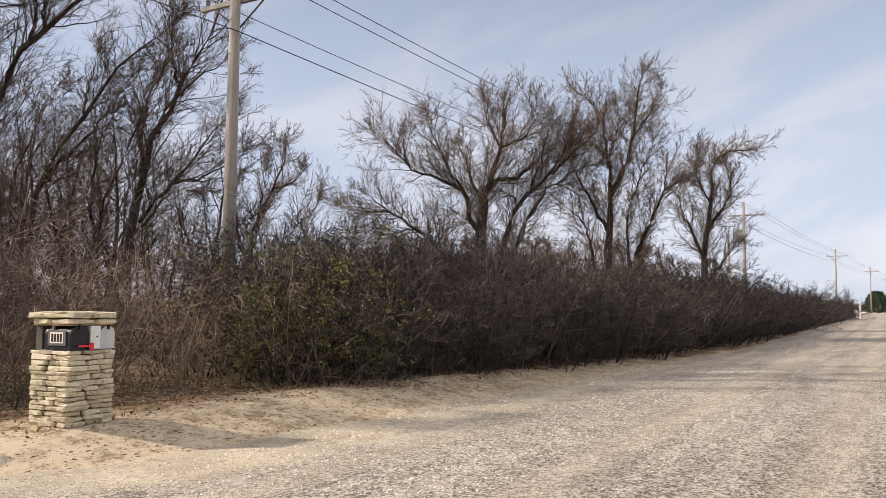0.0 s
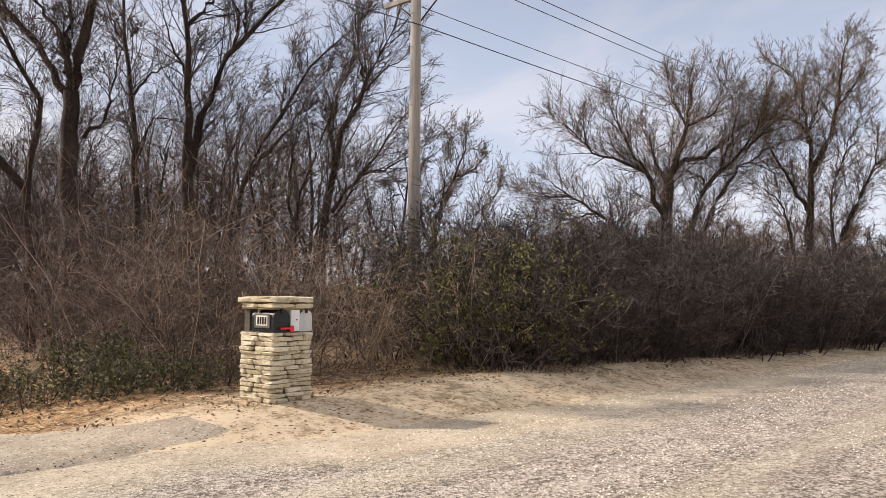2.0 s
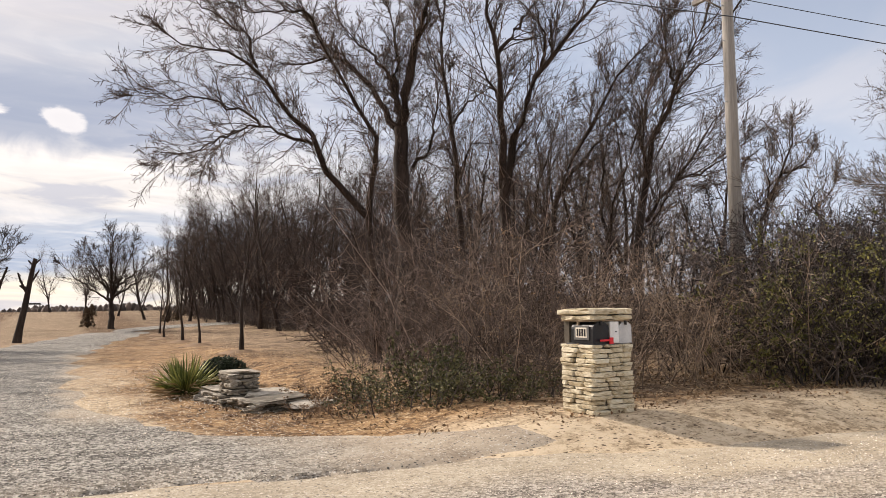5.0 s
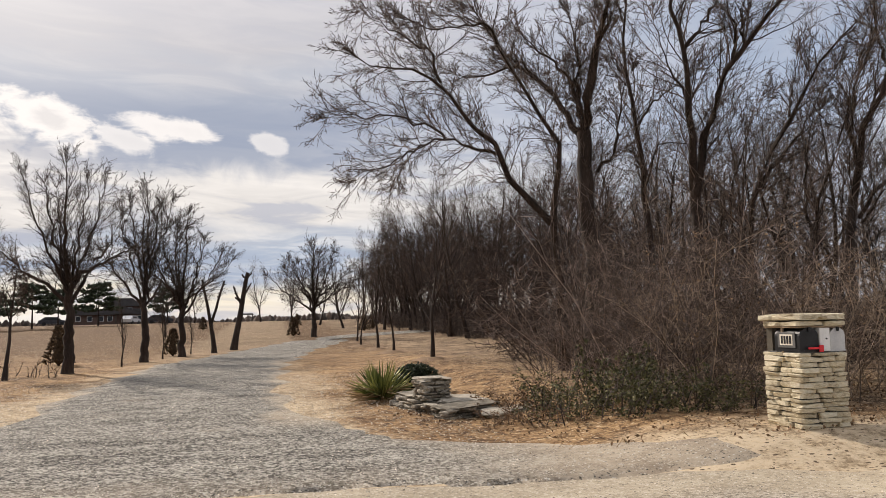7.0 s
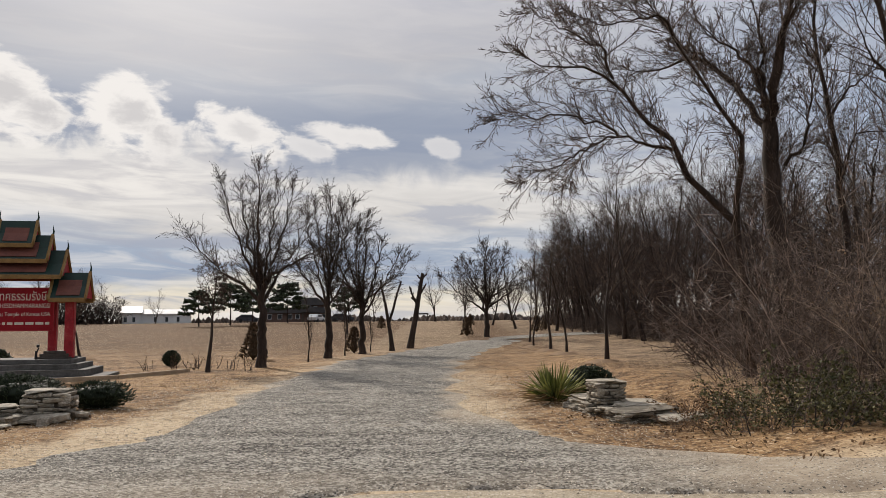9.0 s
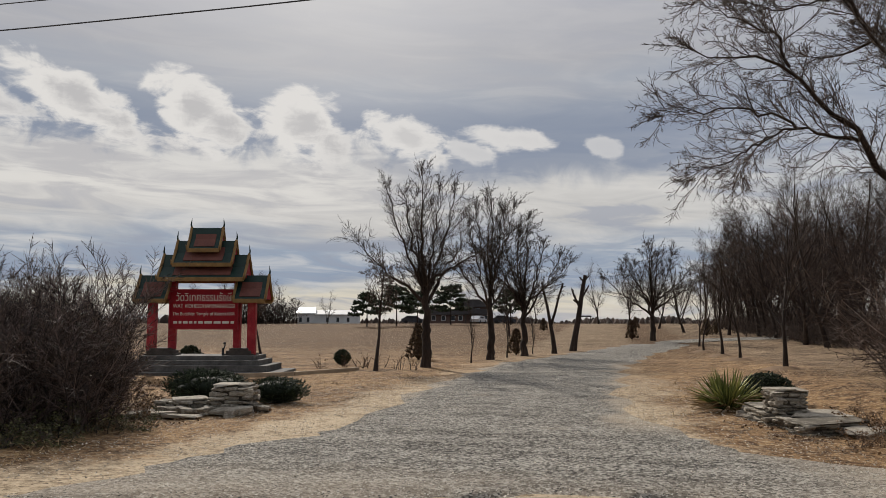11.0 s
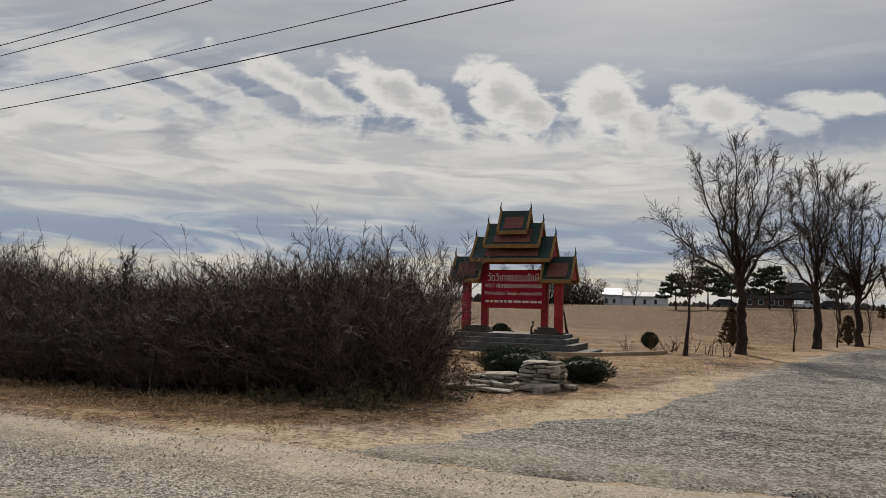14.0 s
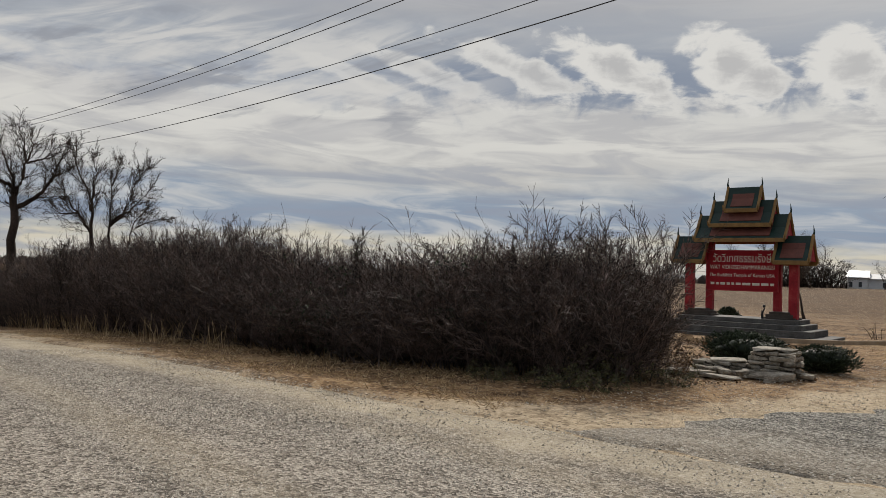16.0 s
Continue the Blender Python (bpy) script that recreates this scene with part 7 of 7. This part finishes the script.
for x in (-7.2, -4.6, -2.0, 0.0, 6.9):
    window(house, x, -0.02, 0.9, 1.0, 1.1)
part("door", boxed(2.8, -0.06, -0.1, 3.8, 0.02, 2.0), M["wood_dark"], house)

# a grey house glimpsed through the elms behind the hedge
px, py = place_at(-62, 74)
grey_house = thing("house", (px, py, z_at(px, py)), "grey house half hidden behind bare trees", "house", turn=-62.0)
part("wall", boxed(-8, 0, -0.3, 8, 8, 5.2), M["concrete"], grey_house)
bm = prism([(-4.6, 5.2), (4.6, 5.2), (0.0, 7.0)], -8.6, 8.6)
bmesh.ops.transform(bm, matrix=Matrix.Translation((0, 4, 0)) @ Matrix.Rotation(radians(90), 4, "Z"), verts=bm.verts)
part("roof", bm, M["concrete"], grey_house)
for x in (-5.5, -1.5, 2.5, 6.0):
    window(grey_house, x, -0.02, 2.9, 1.1, 1.3)


def car(az, r, paint, turn, label):
    x, y = place_at(az, r)
    ob = thing("car", (x, y, z_at(x, y)), label, "car", "parked cars", turn)
    body = part("body", prism([(-2.2, 0.35), (2.2, 0.35), (2.25, 0.8), (1.3, 0.95), (0.7, 1.45), (-1.2, 1.5), (-1.9, 1.0), (-2.25, 0.9)], -0.85, 0.85), M[paint], ob)
    part("window", boxed(-1.25, -0.87, 0.98, 0.75, 0.87, 1.36, bevel=0.03), M["glass"], body)
    for wx in (-1.35, 1.35):
        for wy in (-0.8, 0.8):
            part("wheel", rod((wx, wy - 0.1, 0.33), (wx, wy + 0.1, 0.33), 0.33, 0.33, 12), M["rubber"], ob)


car(9.5, 150, "car_paint", 78, "silver car parked in front of the distant house")
car(7.7, 146, "car_dark", 10, "dark car parked near the distant house")
car(14.2, 150, "car_dark", 15, "dark car parked beside the distant house")

# white mailbox post far along the road
px, py = place_at(-88.6, 118)
wp = thing("mailbox", (px, py, z_at(px, py)), "white mailbox on a white cross-armed post", "mailbox", "mailboxes", 90)
part("post", boxed(-0.09, -0.09, -0.3, 0.09, 0.09, 1.75), M["white"], wp)
part("arm", boxed(-0.75, -0.08, 0.85, 0.75, 0.08, 1.0), M["white"], wp)
bm = arched(0.25, 0.3, -0.3, 0.3)
bmesh.ops.translate(bm, vec=(0.5, 0, 1.0), verts=bm.verts)
part("body", bm, M["white"], wp)

# picnic shelter far behind the lopped trunks
px, py = place_at(1.9, 190)
sh = thing("shelter", (px, py, z_at(px, py)), "small open shelter with a dark flat roof", "shelter", turn=5.0)
sh.scale = (0.7, 0.7, 0.8)
part("roof", prism([(-2.0, 2.1), (2.0, 2.1), (1.6, 2.5), (-1.6, 2.5)], -1.5, 1.5), M["roof_dark"], sh)
for x in (-1.6, 1.6):
    for y in (-1.2, 1.2):
        part("post", boxed(x - 0.08, y - 0.08, -0.3, x + 0.08, y + 0.08, 2.1), M["wood_dark"], sh)


# ------------------------------------------------------------------ distance: low woods round the horizon
def far_woods():
    g = np.random.default_rng(77)
    rings = []
    for r0, n, tall in ((420, 2600, 5.0), (640, 2600, 7.5)):
        az = g.uniform(-100, 110, n)
        keep = np.abs(az - 19) > 4 if r0 < 500 else np.abs(az) < 200
        az = az[keep]
        r = r0 + g.uniform(-30, 60, len(az))
        x, y = -r * np.sin(np.radians(az)), r * np.cos(np.radians(az))
        clump = 0.55 + 0.45 * np.sin(az * 0.9 + 1.3) * np.sin(az * 0.37)
        size = tall * (0.45 + 0.55 * clump) * g.uniform(0.5, 1.15, len(az))
        p = np.stack([x, y, height(x, y) - 0.5], -1)
        pts = shoots(g, p, np.tile([0, 0, 1.0], (len(az), 1)), size, 4, 0.05, 0.1)
        rings.append(tubes(pts, np.stack([size * 0.38, size * 0.46, size * 0.32, size * 0.03], -1), 5))
    tagged(new("far_woods", quads_mesh("far_woods", rings, M["twig"])), "low bare woods along the horizon", "distant woods", kind="stuff")


far_woods()
for i, (az, r, s) in enumerate([(24.6, 128, 0.5), (25.6, 132, 0.55), (23.9, 135, 0.5), (26.6, 126, 0.45), (27.8, 130, 0.5), (20.3, 133, 0.36), (5.4, 125, 0.5), (29.0, 138, 0.5), (26.1, 140, 0.62), (25.2, 144, 0.6), (27.2, 136, 0.55), (1.0, 120, 0.6), (-1.2, 130, 0.6), (-4.5, 118, 0.6)]):
    x, y = place_at(az, r)
    tree("far_tree", (x, y), wood[i % 4], "bare tree near the distant buildings", "far trees", 66 * i, s * 1.2)
far_thicket = [bush_meshes(420 + i, 4.4, 1.5, 14, (9, 8), "twig_black", 4.5, lean=25, lift=0.05) for i in range(2)]
for i in range(15):
    x, y = place_at(22.9 + 0.52 * i + 0.2 * math.sin(7 * i), 138 + 5 * math.sin(3.1 * i))
    bush((x, y), far_thicket[i % 2], "bare tree in the thicket beside the white shed", "far trees", 70 * i, 1.0, 0.95 + 0.22 * math.sin(2.3 * i), "far_tree", "tree")
x, y = place_at(24.9, 46)
tree("young_tree", (x, y), round_head, "small bare tree on the field behind the sign", "young trees", 70, 1.0)
for i, (az, r, s) in enumerate([(-86.9, 150, 0.45), (-87.4, 160, 0.5), (-87.9, 165, 0.45), (-85.5, 130, 0.42)]):
    x, y = place_at(az, r)
    tree("far_tree", (x, y), wood[i % 4], "bare tree far along the road", "far trees", 50 * i, s)


# ------------------------------------------------------------------ loose things on the ground
def pebbles():
    g = np.random.default_rng(5)
    n = 150000
    x, y = g.uniform(-17, 24, n), 6.6 - 4.6 * g.random(n) ** 0.8
    # windrows between the wheel tracks
    keep = np.sin(y * 2.9 + 1.2 * np.sin(x * 0.35) + 3.0) + 0.5 * np.sin(x * 1.3 + 2 * np.sin(y)) > g.uniform(-1.3, 0.9, n)
    x, y = x[keep], y[keep]
    n = len(x)
    far = g.random(n) < 0.3
    x[far], y[far] = g.uniform(-7, 4, far.sum()), g.uniform(7.2, 24, far.sum())
    keep = (np.abs(x + 2) < 5) | (y < 6.9)
    x, y = x[keep], y[keep]
    n = len(x)
    size = 0.0045 + 0.012 * g.random(n) ** 3
    base = np.array([[1, 0, -0.3], [0, 1, -0.3], [-1, 0, -0.3], [0, -1, -0.3], [0.2, 0.1, 0.75]], float)
    turn = g.uniform(0, 6.28, n)
    c, s = np.cos(turn), np.sin(turn)
    v = base[None] * size[:, None, None] * g.uniform(0.6, 1.3, (n, 5, 1))
    v = np.stack([v[..., 0] * c[:, None] - v[..., 1] * s[:, None], v[..., 0] * s[:, None] + v[..., 1] * c[:, None], v[..., 2]], -1)
    on_road = np.where(y < 6.8, 0.03 + 0.03 * np.sin(np.pi * np.clip((y + 2.2) / 9.1, 0, 1)), 0.04)
    v += np.stack([x, y, height(x, y) + on_road + size * 0.12], -1)[:, None]
    tri = np.array([[0, 1, 4], [1, 2, 4], [2, 3, 4], [3, 0, 4]])
    faces = (np.arange(n)[:, None, None] * 5 + tri).reshape(-1, 3)
    me = mesh_from("loose_gravel", v.reshape(-1, 3).tolist(), faces.tolist(), M["pebble"])
    tagged(new("loose_gravel", me), "loose pale gravel scattered on road and drive", "gravel", kind="stuff")


pebbles()


def dry_grass():
    """Thin straw along the verges and on the near lawn."""
    g = np.random.default_rng(6)
    n = 120000
    x, y = g.uniform(-26, 36, n), g.uniform(5.0, 30, n)
    west = g.random(n) < 0.3
    x[west], y[west] = g.uniform(-26, -5.8, west.sum()), g.uniform(5.0, 9.5, west.sum())
    keep = np.abs(x + 2.2) > np.interp(y, [5, 7, 9, 12, 14, 40], [4.0, 4.6, 4.6, 4.0, 3.2, 3.1])
    keep &= (y > np.where(x < 0, edge_at(x) + 0.25, np.interp(x, [0, 6, 10, 18, 36], [8.6, 8.6, 8.6, 7.4, 6.4]))) & ((x < 14) | (y < 10))
    x, y = x[keep], y[keep]
    patch = np.sin(x * 1.3 + 2 * np.sin(y * 0.7)) * np.sin(y * 1.1 + 1.7 * np.sin(x * 0.5))
    keep = patch > g.uniform(-0.7, 0.6, len(x))
    x, y = x[keep], y[keep]
    n = len(x)
    p = np.stack([x, y, height(x, y) + verge(x, y) - 0.01], -1)
    pts = shoots(g, p, heading(g.uniform(0, 360, n), g.uniform(35, 82, n)), 0.05 + 0.13 * g.random(n) ** 2, 3, 0.25, -0.15, None)
    me = quads_mesh("dry_grass", [ribbons(g, pts[:, [0, 2]], np.stack([np.full(n, 0.0045), np.full(n, 0.002)], -1))], M["straw"])
    tagged(new("dry_grass", me), "short flattened straw-coloured winter grass", "dry grass", kind="stuff")


dry_grass()


def tall_grass():
    """Tufts of tall bleached grass at the foot of the western hedge."""
    g = np.random.default_rng(9)
    n = 700
    x = g.uniform(-34, -16, n)
    y = np.interp(x, [-30, -18, -13, -9], [7.0, 7.0, 7.2, 8.5]) + g.uniform(0, 0.9, n)
    keep = np.sin(x * 1.9) + 0.6 * np.sin(x * 0.7 + 1) > 0.3
    x, y = x[keep], y[keep]
    n = len(x)
    p = np.stack([x, y, height(x, y) - 0.02], -1)
    pts = shoots(g, p, heading(g.uniform(0, 360, n), g.uniform(2, 24, n)), g.uniform(0.25, 0.8, n), 4, 0.12, -0.05, None)
    me = quads_mesh("tall_grass", [tubes(pts, np.stack([np.full(n, 0.005)] * 3 + [np.full(n, 0.001)], -1), 3)], M["straw"])
    tagged(new("tall_grass", me), "tufts of tall bleached grass below the hedge", "tall grass", kind="stuff")


tall_grass()


def leaf_litter():
    """Dead leaves and straw caught along the verges and under the hedges."""
    g = np.random.default_rng(12)
    n = 30000
    x, y = g.uniform(-24, 30, n), 7.2 + 7.0 * g.random(n) ** 1.3
    keep = np.abs(x + 2.2) > np.interp(y, [7, 9, 12, 15], [8.5, 6.0, 4.4, 3.6])
    keep &= y > np.interp(x, [-24, -8, 5, 8, 14, 30], [7.3, 7.8, 7.9, 8.3, 7.3, 6.4])
    x, y = x[keep], y[keep]
    clump = np.sin(x * 2.1 + 1.5 * np.sin(y * 1.7)) * np.sin(y * 2.6 + np.sin(x * 1.1))
    keep = clump > g.uniform(-0.9, 0.5, len(x))
    x, y = x[keep], y[keep]
    spots = np.stack([x, y, height(x, y) + verge(x, y) + 0.012], -1)
    me = quads_mesh("leaf_litter", [leaves(g, spots, 0.055)], M["leaf_brown"], False)
    tagged(new("leaf_litter", me), "dead brown leaves scattered along the verge", "leaf litter", kind="stuff")


leaf_litter()
